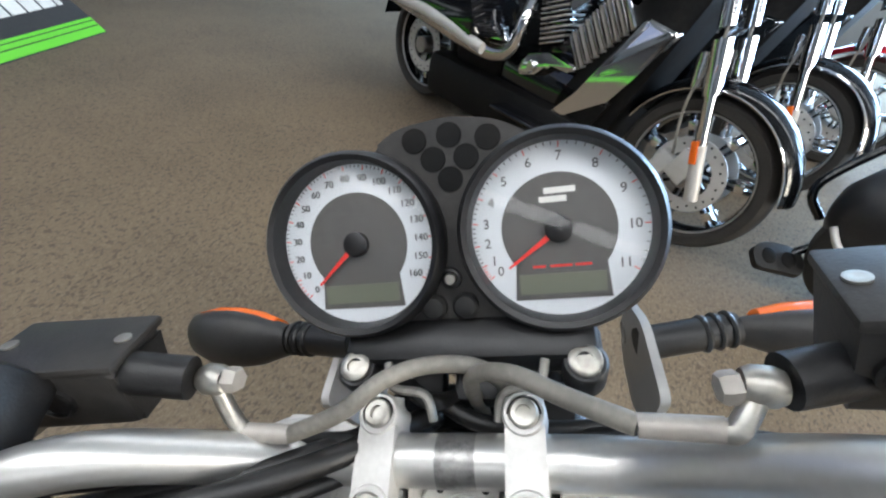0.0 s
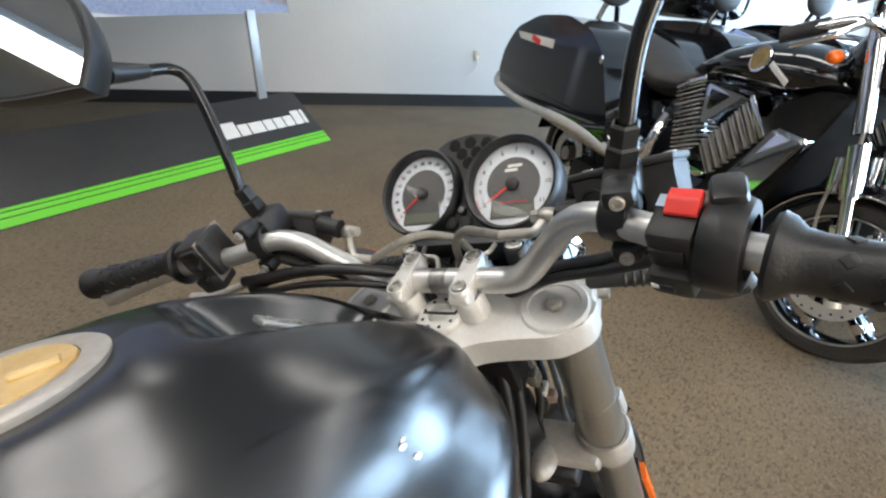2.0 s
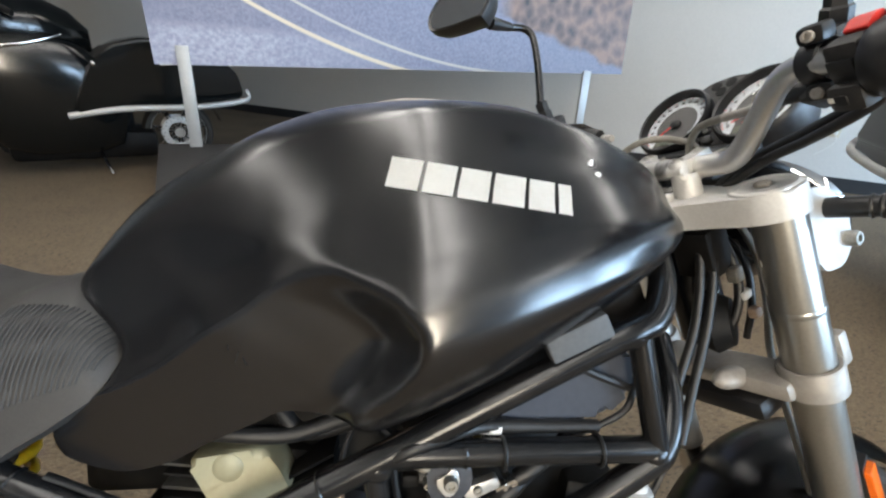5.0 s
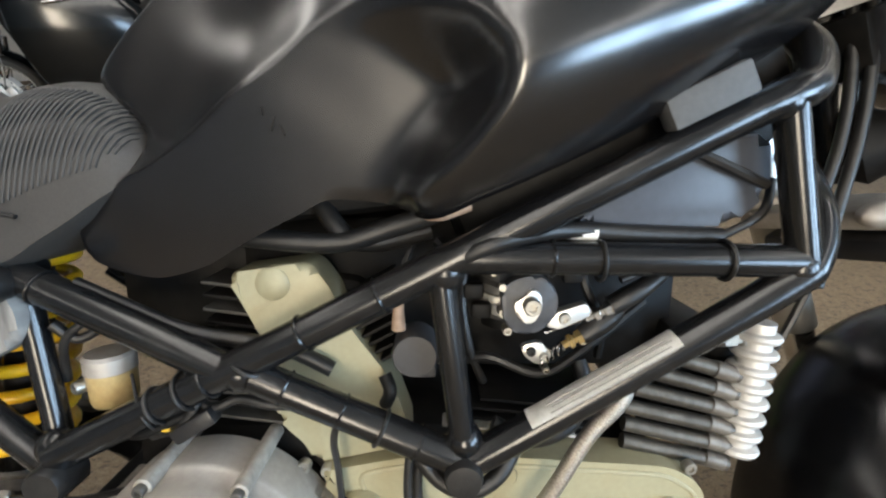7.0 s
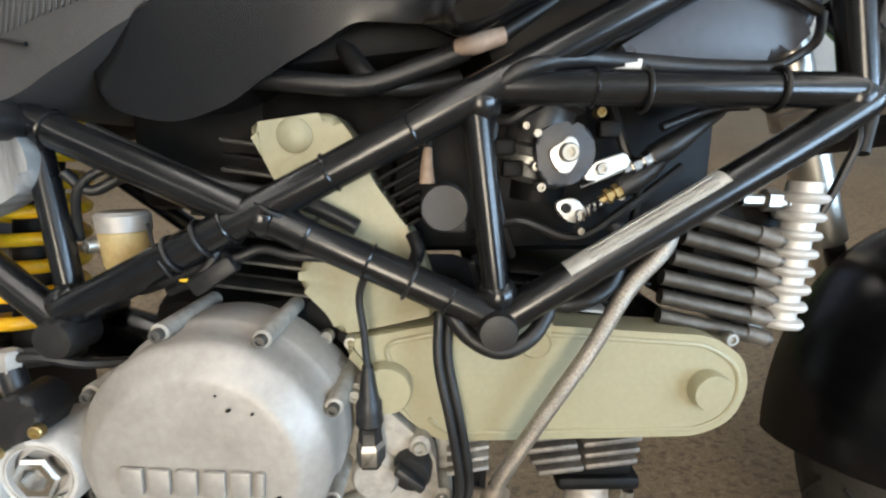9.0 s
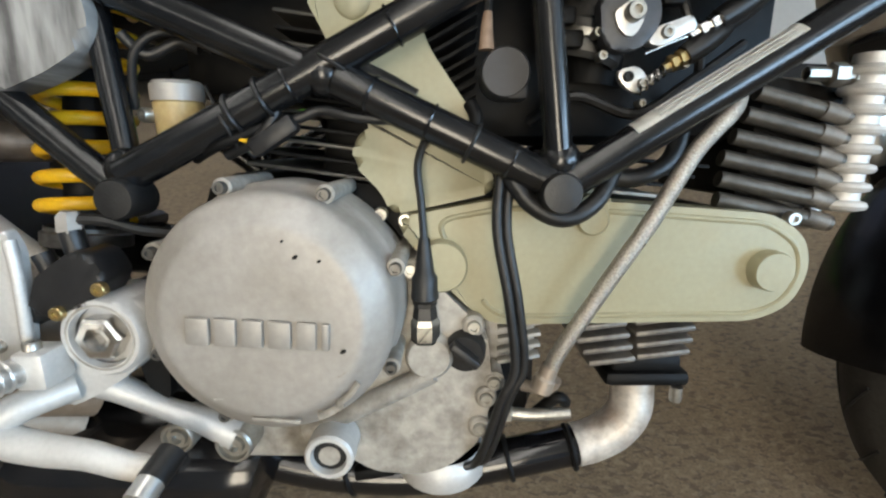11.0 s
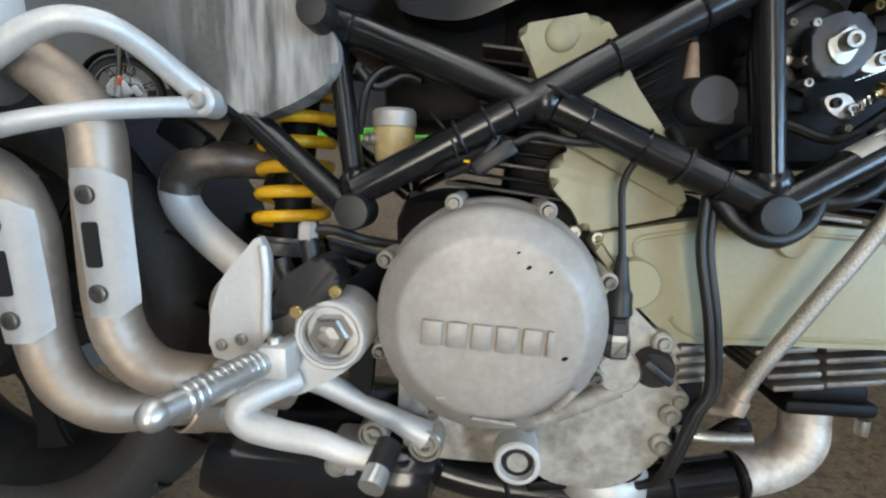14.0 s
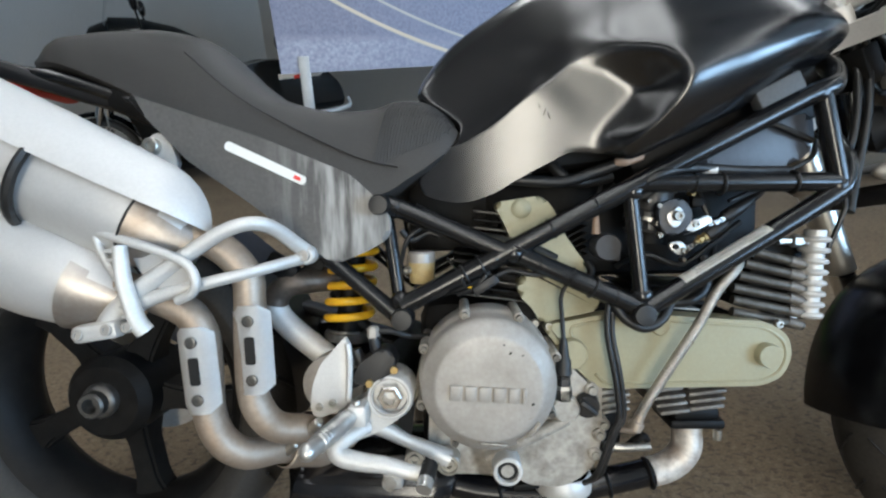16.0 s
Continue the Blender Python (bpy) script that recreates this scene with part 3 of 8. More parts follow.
# -- fuel tank --
TOP = [(0.525, 0.790), (0.545, 0.838), (0.575, 0.880), (0.60, 0.905), (0.661, 0.944), (0.73, 0.979), (0.80, 0.998), (0.872, 1.005), (0.93, 1.006), (0.97, 1.003), (1.024, 0.990), (1.09, 0.965), (1.14, 0.937), (1.165, 0.91), (1.178, 0.885)]
LOW = [(0.525, 0.662), (0.545, 0.655), (0.57, 0.644), (0.607, 0.638), (0.65, 0.648), (0.686, 0.668), (0.73, 0.690), (0.76, 0.703), (0.80, 0.700), (0.83, 0.690), (0.87, 0.706), (0.97, 0.750), (1.063, 0.796), (1.12, 0.825), (1.16, 0.85), (1.178, 0.870)]
WIDE = [(0.525, 0.126), (0.545, 0.132), (0.60, 0.146), (0.66, 0.164), (0.72, 0.184), (0.78, 0.203), (0.84, 0.218), (0.885, 0.222), (0.94, 0.217), (1.0, 0.205), (1.05, 0.188), (1.10, 0.158), (1.145, 0.118), (1.165, 0.088), (1.178, 0.05)]
HEM = [(0.545, 0.120), (0.60, 0.130), (0.65, 0.138), (0.725, 0.147), (0.80, 0.157), (0.84, 0.168), (0.88, 0.176), (0.94, 0.170), (1.0, 0.152), (1.06, 0.132), (1.12, 0.100), (1.165, 0.06), (1.178, 0.04)]
# depth to which the knee hollow is pressed in
FLOOR = [(0.525, 0.124), (0.545, 0.128), (0.62, 0.141), (0.70, 0.149), (0.78, 0.154), (0.84, 0.160), (0.88, 0.170)]
KNEE = [(0.50, 0.866), (0.633, 0.853), (0.66, 0.861), (0.715, 0.854), (0.772, 0.849), (0.812, 0.839), (0.856, 0.814), (0.877, 0.790), (0.877, 0.770), (0.859, 0.742), (0.822, 0.704), (0.80, 0.60), (0.50, 0.60)]
# the lower panel that swells out again inside the hollow
PANEL = [(0.600, 0.862), (0.640, 0.841), (0.690, 0.816), (0.740, 0.790), (0.772, 0.764), (0.787, 0.740), (0.785, 0.712), (0.775, 0.690), (0.765, 0.60), (0.50, 0.60), (0.50, 0.862)]
NOTCH = [(0.630, 0.585), (0.645, 0.562), (0.658, 0.549), (0.673, 0.546), (0.690, 0.562), (0.712, 0.590), (0.728, 0.604), (0.745, 0.608), (0.760, 0.596), (0.777, 0.572), (0.795, 0.548), (0.81, 0.536), (0.84, 0.528)]
# the section: round deck, shoulder edge, side that swells to the lip of the knee hollow
SECT_Y = [(0.0, 0.0), (0.12, 0.29), (0.22, 0.50), (0.28, 0.583), (0.32, 0.617), (0.42, 0.685), (0.52, 0.745), (0.62, 0.850), (0.70, 0.935), (0.77, 0.982), (0.84, 1.0)]
SECT_Z = [(0.0, 0.0), (0.12, 0.026), (0.22, 0.074), (0.28, 0.105), (0.32, 0.138), (0.42, 0.235), (0.52, 0.347), (0.62, 0.470), (0.70, 0.565), (0.77, 0.650), (0.84, 0.740), (0.90, 0.825), (1.0, 1.0)]
DROP = [(0.60, 1.9), (0.75, 1.55), (0.80, 1.3), (0.88, 1.0)]
MID = 0.016


def inside_depth(x, z, poly, edges=10):
    """How far a point lies inside an outline; below nought outside."""
    best, hit, n = 9.0, False, len(poly)
    for i in range(n):
        (ax, az), (bx, bz) = poly[i], poly[(i + 1) % n]
        if (az > z) != (bz > z) and x < (bx - ax) * (z - az) / (bz - az) + ax:
            hit = not hit
        if i >= edges:
            continue
        dx, dz = bx - ax, bz - az
        t = max(0, min(1, ((x - ax) * dx + (z - az) * dz) / (dx * dx + dz * dz)))
        best = min(best, math.hypot(x - ax - t * dx, z - az - t * dz))
    return best if hit else -best


def tank_point(x, v):
    """v: 0 at the middle of the top, 1 at the lower edge of the side. Gives the reach to the right side and the height."""
    zt, zl, w = interp(x, TOP), interp(x, LOW), interp(x, WIDE)
    fz = interp(v, SECT_Z)
    if v < 0.84:
        fz *= 1 + (interp(x, DROP) - 1) * (1.0 if v < 0.30 else 1 - (v - 0.30) / 0.54)
        fy = interp(v, SECT_Y)
        y = w * fy - MID * (1 - fy)
    else:
        b = (v - 0.84) / 0.16
        y = w + (interp(x, HEM) - w) * b ** 2.2
    z = zt + (zl - zt) * fz
    k = max(0.0, min(1.0, (inside_depth(x, z, KNEE) + 0.001) / 0.040))
    k = 1 - (1 - k) ** 1.9
    floor_y = interp(x, FLOOR)
    panel = min(y, floor_y + 0.14 * (z - 0.73))
    groove = min(y - 0.005 * max(0.0, min(1.0, (x - 0.62) / 0.08)), floor_y + 0.11 * (z - 0.73))
    q = max(0.0, min(1.0, (inside_depth(x, z, PANEL, 8) + 0.010) / 0.042))
    q = q * q * (3 - 2 * q)
    y += (groove + (panel - groove) * q - y) * k
    return y, z


def tank_dip(x, y):
    """Depth of the hollow for the ignition lock and of the recess round the filler."""
    h = math.exp(-(((x - 1.062) / 0.078) ** 6) - (((y - 0.038) / 0.054) ** 6))
    f = math.exp(-((math.hypot(x - 0.877, y - MID) / 0.062) ** 12))
    return 0.050 * h + 0.005 * f


def build_tank():
    xs = [0.525 + (1.178 - 0.525) * i / 150 for i in range(151)]
    vs = [i / 84 for i in range(85)]
    rings = []
    for x in xs:
        half = [tank_point(x, v) for v in vs]
        half.append((0.10 * min(1, interp(x, WIDE) / 0.12), half[-1][1] + 0.012))
        row = [(-y, z) for y, z in reversed(half)][:-1] + [(y + 2 * MID, z) for y, z in half]
        rings.append([(max(x, interp(z, NOTCH)), y, z - tank_dip(x, y)) for y, z in row])
    shell = loft(rings)
    shell.verts.index_update()
    for _ in range(3):
        n_ = len(rings[0])
        bmesh.ops.smooth_vert(shell, verts=[v for v in shell.verts if 3 < v.index % n_ < n_ - 4], factor=0.5, use_axis_x=True, use_axis_y=True, use_axis_z=True)
    t = part("fuel_tank", shell, M_TANK, moto, "matte black fuel tank with scuffed knee hollows", 70)
    c = Vector((0.877, MID + 0.002, 1.0005))
    up = Vector((-0.05, 0, 1))
    flange = part("filler_flange", lathe([(0.0415, 0.0), (0.0415, 0.0012), (0.043, 0.0020), (0.0555, 0.0014), (0.0570, 0.0002), (0.0570, -0.010)], c, up, 48), M_CAST, t, "silver filler ring")
    cap = part("filler_cap", lathe([(0.041, 0.0), (0.040, 0.0024), (0.028, 0.0032), (0, 0.0036)], c, up, 48), M_TAN, t, "yellowed filler cap")
    part("lock_flap", box(c + Vector((0.020, -0.008, 0.0050)), (0.024, 0.014, 0.004), 0.0015), M_TAN, t)
    for i in range(6):
        a = i * math.pi / 3 + 0.3
        bolt("bolt", t, c + Vector((0.050 * math.cos(a), 0.050 * math.sin(a), 0.0014)), up, 0.0030, 0.0008, M_CASE)
    # the maker's name, as plain slanted white blocks that follow the side
    x0, z0, z1 = 0.846, 0.905, 0.884
    widths = (0.027, 0.026, 0.026, 0.027, 0.023, 0.012)
    x = x0
    for w in widths:
        bm = bmesh.new()
        rows = []
        for i in range(5):
            xx = x + w * i / 4
            base = z0 + (z1 - z0) * (xx - x0) / 0.16
            row = []
            for j in range(4):
                zz = base + 0.0255 * j / 3
                xs_ = xx + 0.006 * j / 3
                row.append(bm.verts.new((xs_, -side_y(xs_, zz) - 0.0012, zz)))
            rows.append(row)
        for a, b in zip(rows, rows[1:]):
            for j in range(3):
                bm.faces.new((a[j], b[j], b[j + 1], a[j + 1]))
        bmesh.ops.solidify(bm, geom=bm.faces[:], thickness=0.0006)
        part("letter_block", bm, M_WHITE, t, "white block of peeling lettering")
        x += w + 0.0035
    for cx, cz, r in ((1.036, 0.931, 0.0030), (1.043, 0.921, 0.0034), (1.038, 0.934, 0.0020)):
        part("paint_chip", blob((cx, -side_y(cx, cz) - 0.0002, cz), (r, 0.0008, r * 0.8), None, 10), M_WHITE, t, "white chip in the paint")
    for cx, cz, ln, tilt in ((0.722, 0.757, 0.012, 70), (0.728, 0.752, 0.009, 110), (0.715, 0.765, 0.006, 95)):
        m = Matrix.Translation((cx, -side_y(cx, cz) - 0.0004, cz)) @ Matrix.Rotation(radians(-tilt), 4, "Y")
        part("scratch", moved(box((0, 0, 0), (ln, 0.0008, 0.0012)), m), M_VOID, t, "dark scratch")
    return t


def side_y(x, z):
    """Half width of the tank at a height on its side."""
    best, bv = 9, 0.3
    for i in range(120):
        v = 0.20 + 0.80 * i / 119
        e = abs(tank_point(x, v)[1] - z)
        if e < best:
            best, bv = e, v
    return tank_point(x, bv)[0]


tank = build_tank()
lock = part("ignition_lock", lathe([(0.030, -0.03), (0.030, 0.0), (0.027, 0.003), (0.021, 0.003), (0.020, 0.0), (0.012, 0.0), (0.011, 0.002), (0, 0.002)], (1.104, 0.018, 0.918), (-0.35, 0, 1), 32), M_PLASTIC, moto, "black ignition lock with white marks")
part("barrel", lathe([(0.012, -0.002), (0.0115, 0.003), (0, 0.0035)], (1.104, 0.018, 0.918), (-0.35, 0, 1), 20), M_ALU_PAINT, lock)
lm = Matrix.Translation((1.104, 0.018, 0.918)) @ toward((-0.35, 0, 1)) @ Matrix.Translation((0, 0, 0.0042))
for i in range(7):
    a = radians(-60 + i * 40)
    part("mark", moved(box((0.0235 * math.cos(a), 0.0235 * math.sin(a), 0), (0.005, 0.003, 0.0006)), lm), M_WHITE, lock, "white mark")
part("key_slot", moved(box((0, 0, 0.0005), (0.009, 0.0018, 0.001)), lm), M_HEX, lock)
PLATE = Matrix.Translation((1.056, 0.055, 0.947)) @ Matrix.Rotation(radians(32), 4, "Y")
plate = part("latch_plate", moved(box((0, 0, 0), (0.060, 0.024, 0.006), 0.002), PLATE), M_ALU, moto, "bare metal latch plate in the tank's hollow")
for x in (-0.020, 0.006):
    bolt("bolt", plate, PLATE @ Vector((x, 0, 0.003)), PLATE.to_3x3() @ Vector((0, 0, 1)), 0.004, 0.002)

# -- seat --
S_TOP = [(-0.10, 0.895), (-0.038, 0.922), (0.05, 0.927), (0.13, 0.926), (0.205, 0.910), (0.271, 0.852), (0.338, 0.806), (0.423, 0.788), (0.476, 0.792), (0.515, 0.803), (0.548, 0.800), (0.575, 0.786), (0.595, 0.766), (0.606, 0.744)]
S_LOW = [(-0.10, 0.885), (-0.018, 0.868), (0.043, 0.845), (0.198, 0.774), (0.356, 0.718), (0.44, 0.674), (0.484, 0.650), (0.510, 0.658), (0.530, 0.671), (0.555, 0.686), (0.575, 0.700), (0.594, 0.714), (0.606, 0.737)]
S_WIDE = [(-0.10, 0.03), (-0.03, 0.075), (0.10, 0.105), (0.20, 0.122), (0.27, 0.130), (0.40, 0.140), (0.50, 0.143), (0.55, 0.141), (0.58, 0.137), (0.598, 0.130), (0.606, 0.120)]


def seat_ring(x, grow=0.0):
    zt, zl, w = interp(x, S_TOP), interp(x, S_LOW), interp(x, S_WIDE) + grow
    out = []
    n = 15
    for i in range(n):
        a = math.pi * i / (n - 1) - math.pi / 2
        y = w * math.sin(a)
        c = max(math.cos(a), 0.0)
        s = zl + (zt - zl) * (0.55 * (1 - abs(math.sin(a)) ** 6) ** 0.5 + 0.45 * c ** 0.6) if c > 1e-6 else zl
        out.append((x, y, max(s, zl)))
    return out + [(x, w * 0.9, zl - 0.006), (x, -w * 0.9, zl - 0.006)]


seat = part("seat", loft([seat_ring(-0.10 + 0.706 * i / 80) for i in range(81)]), M_SEAT, moto, "grey-black vinyl seat with a ribbed front")
part("seam", tube([(x, -interp(x, S_WIDE) * 1.0 - 0.001, z) for x, z in ((0.215, 0.862), (0.286, 0.800), (0.362, 0.754), (0.46, 0.706), (0.520, 0.690))], 0.0018, 6), M_RUBBER, seat, "stitched seam")
# ribbed patch at the seat's front corner
for i in range(24):
    x = 0.496 + 0.0046 * i
    path = []
    for j in range(9):
        u = x - 0.012 + 0.022 * j / 8
        if u > 0.602:
            break
        zt, zl, w = interp(u, S_TOP), interp(u, S_LOW), interp(u, S_WIDE)
        g = math.pi * (0.5 - 0.02 - 0.24 * j / 8)
        c = math.cos(g)
        z = zl + (zt - zl) * (0.55 * (1 - math.sin(g) ** 6) ** 0.5 + 0.45 * c ** 0.6)
        if z > zl + 0.022:
            path.append((u, -w * math.sin(g) + 0.0003, z))
    if len(path) > 3:
        part("rib", tube(path, 0.0011, 5, n=2), M_SEAT, seat)

# -- tail panel --
tailp = rounded([(0.135, 0.803), (0.32, 0.738), (0.45, 0.682), (0.495, 0.640), (0.508, 0.615), (0.505, 0.590), (0.470, 0.570), (0.425, 0.553), (0.375, 0.590), (0.30, 0.648), (0.22, 0.705), (0.165, 0.765)], 0.012)
tail = part("tail_panel", prism(tailp, -0.146, -0.118, 0.008), M_SMEAR, moto, "dark grey side panel with a pale dusty smear")
tm = Matrix.Translation((0.333, -0.1475, 0.699)) @ Matrix.Rotation(radians(26), 4, "Y")
part("reflector_strip", prism(rounded([(-0.062, -0.0065), (0.062, -0.0065), (0.062, 0.0065), (-0.062, 0.0065)], 0.006), -0.0015, 0.001, m=tm), M_WHITE, tail, "white reflective strip")
part("red_print", moved(box((0.050, -0.0018, 0.0), (0.010, 0.0006, 0.005)), tm), M_RED, tail, "small red print")
# near-black filler in place of the shade under the seat
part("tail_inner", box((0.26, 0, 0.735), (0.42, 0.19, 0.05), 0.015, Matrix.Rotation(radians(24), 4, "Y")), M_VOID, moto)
part("tail_subframe", tube([(0.50, -0.11, 0.64), (0.25, -0.10, 0.75), (0.02, -0.075, 0.835), (-0.08, -0.06, 0.86)], 0.011), M_FRAME, moto)
part("tail_underside", box((-0.02, 0, 0.835), (0.26, 0.15, 0.03), 0.012, Matrix.Rotation(radians(17), 4, "Y")), M_PLASTIC, moto)
tl = part("tail_lamp", box((-0.115, 0, 0.855), (0.035, 0.12, 0.032), 0.01), M_RED, moto, "red tail lamp")

# -- trellis frame --
Y = -0.150


def ft(name, pts, r, smooth=False, sleeve=(), label=""):
    t = part(name, tube(pts, r, 18, smooth), M_FRAME, moto, label)
    for a in sleeve:
        p, q = Vector(pts[0]), Vector(pts[-1])
        d = (q - p).normalized()
        c = p.lerp(q, a)
        part("weld_ring", ring(c, d, r + 0.0004, 0.0014, 18, 6), M_FRAME, t)
    return t


for s in (1, -1):
    y = Y * s
    ft("frame_tube", [(0.522, y, 0.493), (1.075, y, 0.772)], 0.0140, sleeve=(0.16, 0.24, 0.38, 0.49))
    part("frame_tube", tube([(1.06, y, 0.765), (1.086, y, 0.776), (1.110, y * 0.93, 0.786), (1.135, y * 0.7, 0.815), (1.16, y * 0.3, 0.845)], 0.0140, 18), M_FRAME, moto)
    ft("frame_tube", [(0.497, y * 0.85, 0.640), (0.672, y, 0.566)], 0.0140, sleeve=(0.12,))
    ft("frame_tube", [(0.690, y, 0.563), (0.852, y, 0.487)], 0.0140, sleeve=(0.15, 0.42, 0.80))
    ft("frame_tube", [(0.839, y, 0.646), (0.858, y, 0.497)], 0.0110)
    ft("frame_tube", [(0.850, y, 0.659), (1.112, y, 0.655)], 0.0130, sleeve=(0.28, 0.78))
    ft("frame_tube", [(1.088, y, 0.772), (1.117, y, 0.652)], 0.0118)
    part("frame_tube", tube([(0.862, y, 0.484), (0.99, y, 0.563), (1.10, y, 0.633), (1.125, y * 0.98, 0.655), (1.145, y * 0.8, 0.69), (1.17, y * 0.35, 0.735)], 0.0140, 18), M_FRAME, moto)
    ft("frame_tube", [(0.385, y * 0.85, 0.585), (0.512, y * 0.95, 0.478)], 0.0125)
    ft("frame_tube", [(0.497, y * 0.82, 0.635), (0.518, y * 0.92, 0.485)], 0.0100)
    # round caps on the engine bolts and gussets at the joints
    for cx, cz, r in ((0.857, 0.479, 0.0158), (0.522, 0.476, 0.0158), (0.494, 0.637, 0.0140)):
        part("end_cap", lathe([(r, 0.012), (r, -0.016), (r * 0.9, -0.020), (0, -0.0215)], (cx, y, cz), (0, s, 0), 24), M_RUBBER, moto, "round black rubber cap")
    for p in ((0.858, y * 0.99, 0.503), (0.520, y * 0.97, 0.498), (1.113, y, 0.650), (0.680, y, 0.566), (1.082, y, 0.772), (0.842, y, 0.648)):
        part("weld", blob(p, (0.0165, 0.0145, 0.0165), None, 12), M_FRAME, moto)
head = part("steering_head", moved(lathe([(0.032, -0.24), (0.034, -0.06), (0.030, -0.05)], (0, 0, 0), (0, 0, 1), 24), ST), M_FRAME, moto)


def sticker_bm(p, q, r):
    """A label bent round the outer, upper half of a tube."""
    p, q = Vector(p), Vector(q)
    d = (q - p).normalized()
    out = Vector((0, -1, 0))
    up = out.cross(d).normalized()
    up = up if up.z > 0 else -up
    rows = [[e + (out * math.cos(a) + up * math.sin(a)) * r for a in [radians(28 + 9 * j) for j in range(11)]] for e in (p, q)]
    bm = loft(rows, caps=False, close=False)
    bmesh.ops.solidify(bm, geom=bm.faces[:], thickness=-0.0003)
    return bm


stk = part("frame_sticker", sticker_bm((0.915, Y, 0.5165), (1.028, Y, 0.5865), 0.01435), mat("worn_silver_label", (0.84, 0.83, 0.79), 0.32, 0.1, 0.12, 160, 0.35, 45, 0.05, 300, dark=(0.58, 0.54, 0.45)), moto, "worn white label wrapped on the frame tube")
sd = (Vector((1.030, 0, 0.588)) - Vector((0.921, 0, 0.5205))).normalized()
sm = Matrix.Translation((0.9715, Y - 0.0100, 0.5635)) @ Matrix.Rotation(-math.atan2(sd.z, sd.x), 4, "Y")
for i in range(4):
    part("print_line", moved(box((0.002 - 0.003 * (i % 2), 0.0028 * i - 0.0042, 0.0024 * i - 0.0026), (0.106, 0.0006, 0.0008)), sm), M_CAST, stk, "line of unreadable fine print")
part("foam_pad", box((1.022, Y - 0.010, 0.774), (0.062, 0.020, 0.024), 0.003, Matrix.Rotation(radians(-26), 4, "Y")), mat("grey_foam", (0.09, 0.095, 0.10), 0.7, 0, 0.1, 200, 0.2, 20), moto, "grey foam pad between tank and frame")

# -- airbox and intake --
part("airbox", prism(rounded([(0.945, 0.688), (1.035, 0.742), (1.092, 0.752), (1.098, 0.705), (1.07, 0.679), (0.955, 0.679)], 0.01), -0.130, 0.130, 0.010), mat("grey_airbox_plastic", (0.055, 0.062, 0.078), 0.35, 0, 0.1, 150, 0.2, 12), moto, "grey-blue plastic airbox side")
# near-black blocks fill the frame so that its gaps look shaded
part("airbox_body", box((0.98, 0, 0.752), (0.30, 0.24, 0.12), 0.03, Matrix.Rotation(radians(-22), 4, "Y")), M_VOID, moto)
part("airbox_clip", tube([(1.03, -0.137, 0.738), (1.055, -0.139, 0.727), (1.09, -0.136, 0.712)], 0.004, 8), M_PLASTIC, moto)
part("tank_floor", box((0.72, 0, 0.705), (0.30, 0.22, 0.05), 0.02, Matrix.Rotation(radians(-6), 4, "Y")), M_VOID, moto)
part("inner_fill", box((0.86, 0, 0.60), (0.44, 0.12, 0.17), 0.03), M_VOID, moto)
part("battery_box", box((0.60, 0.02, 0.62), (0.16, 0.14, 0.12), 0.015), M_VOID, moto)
body = part("throttle_body", lathe([(0.030, 0), (0.030, 0.05), (0.036, 0.052), (0.036, 0.06), (0.028, 0.062)], (0.905, -0.045, 0.57), (0.1, -0.05, 1), 24), M_VOID, moto)
tp = part("throttle_cam", prism(rounded([(0.889, 0.625), (0.900, 0.634), (0.918, 0.638), (0.934, 0.630), (0.938, 0.612), (0.932, 0.593), (0.910, 0.584), (0.893, 0.592)], 0.008), -0.124, -0.110, 0.003), mat("slate_grey_plastic", (0.050, 0.052, 0.058), 0.45, 0, 0.15, 200, 0.4, 40), moto, "slate grey throttle pulley with a silver plate")
part("cam_plate", prism(rounded([(0.899, 0.616), (0.909, 0.618), (0.914, 0.627), (0.922, 0.623), (0.924, 0.609), (0.915, 0.594), (0.903, 0.601)], 0.006), -0.127, -0.1225, 0.001), M_ALU, tp, "silver plate")
bolt("bolt", tp, (0.914, -0.130, 0.613), (0, -1, 0), 0.0075, 0.006)
bolt("bolt", tp, (0.890, -0.126, 0.628), (0, -1, 0), 0.0035, 0.002)
lv = part("throttle_lever", prism(rounded([(0.928, 0.592), (0.935, 0.604), (0.962, 0.613), (0.967, 0.603), (0.940, 0.590)], 0.003), -0.123, -0.113, 0.0015), M_ALU, moto, "silver throttle lever")
bolt("bolt", lv, (0.943, -0.123, 0.600), (0, -1, 0), 0.005, 0.004)
l2 = part("idle_bracket", prism(rounded([(0.908, 0.573), (0.925, 0.577), (0.937, 0.563), (0.926, 0.554), (0.912, 0.562)], 0.005), -0.118, -0.112, 0.001), M_ALU, moto, "small silver bracket")
bolt("bolt", l2, (0.917, -0.119, 0.568), (0, -1, 0), 0.0042, 0.003, M_HEX)
bolt("bolt", l2, (0.929, -0.119, 0.563), (0, -1, 0), 0.0040, 0.003)
part("cable_end", tube([(0.941, -0.12, 0.598), (0.973, -0.12, 0.606)], 0.0016, 6, False), M_BOLT, moto)
for p0, p1, m in (((0.962, 0.598), (0.983, 0.609), M_STEEL), ((0.944, 0.574), (0.960, 0.583), M_BRASS)):
    d = Vector((p1[0] - p0[0], 0, p1[1] - p0[1]))
    part("cable_adjuster", lathe([(0.0036, 0), (0.0036, d.length * 0.3), (0.0068, d.length * 0.32), (0.0068, d.length * 0.52), (0.0045, d.length * 0.55), (0.0045, d.length * 0.7), (0.0068, d.length * 0.72), (0.0068, d.length)], (p0[0], -0.120, p0[1]), d, 6), m, moto)
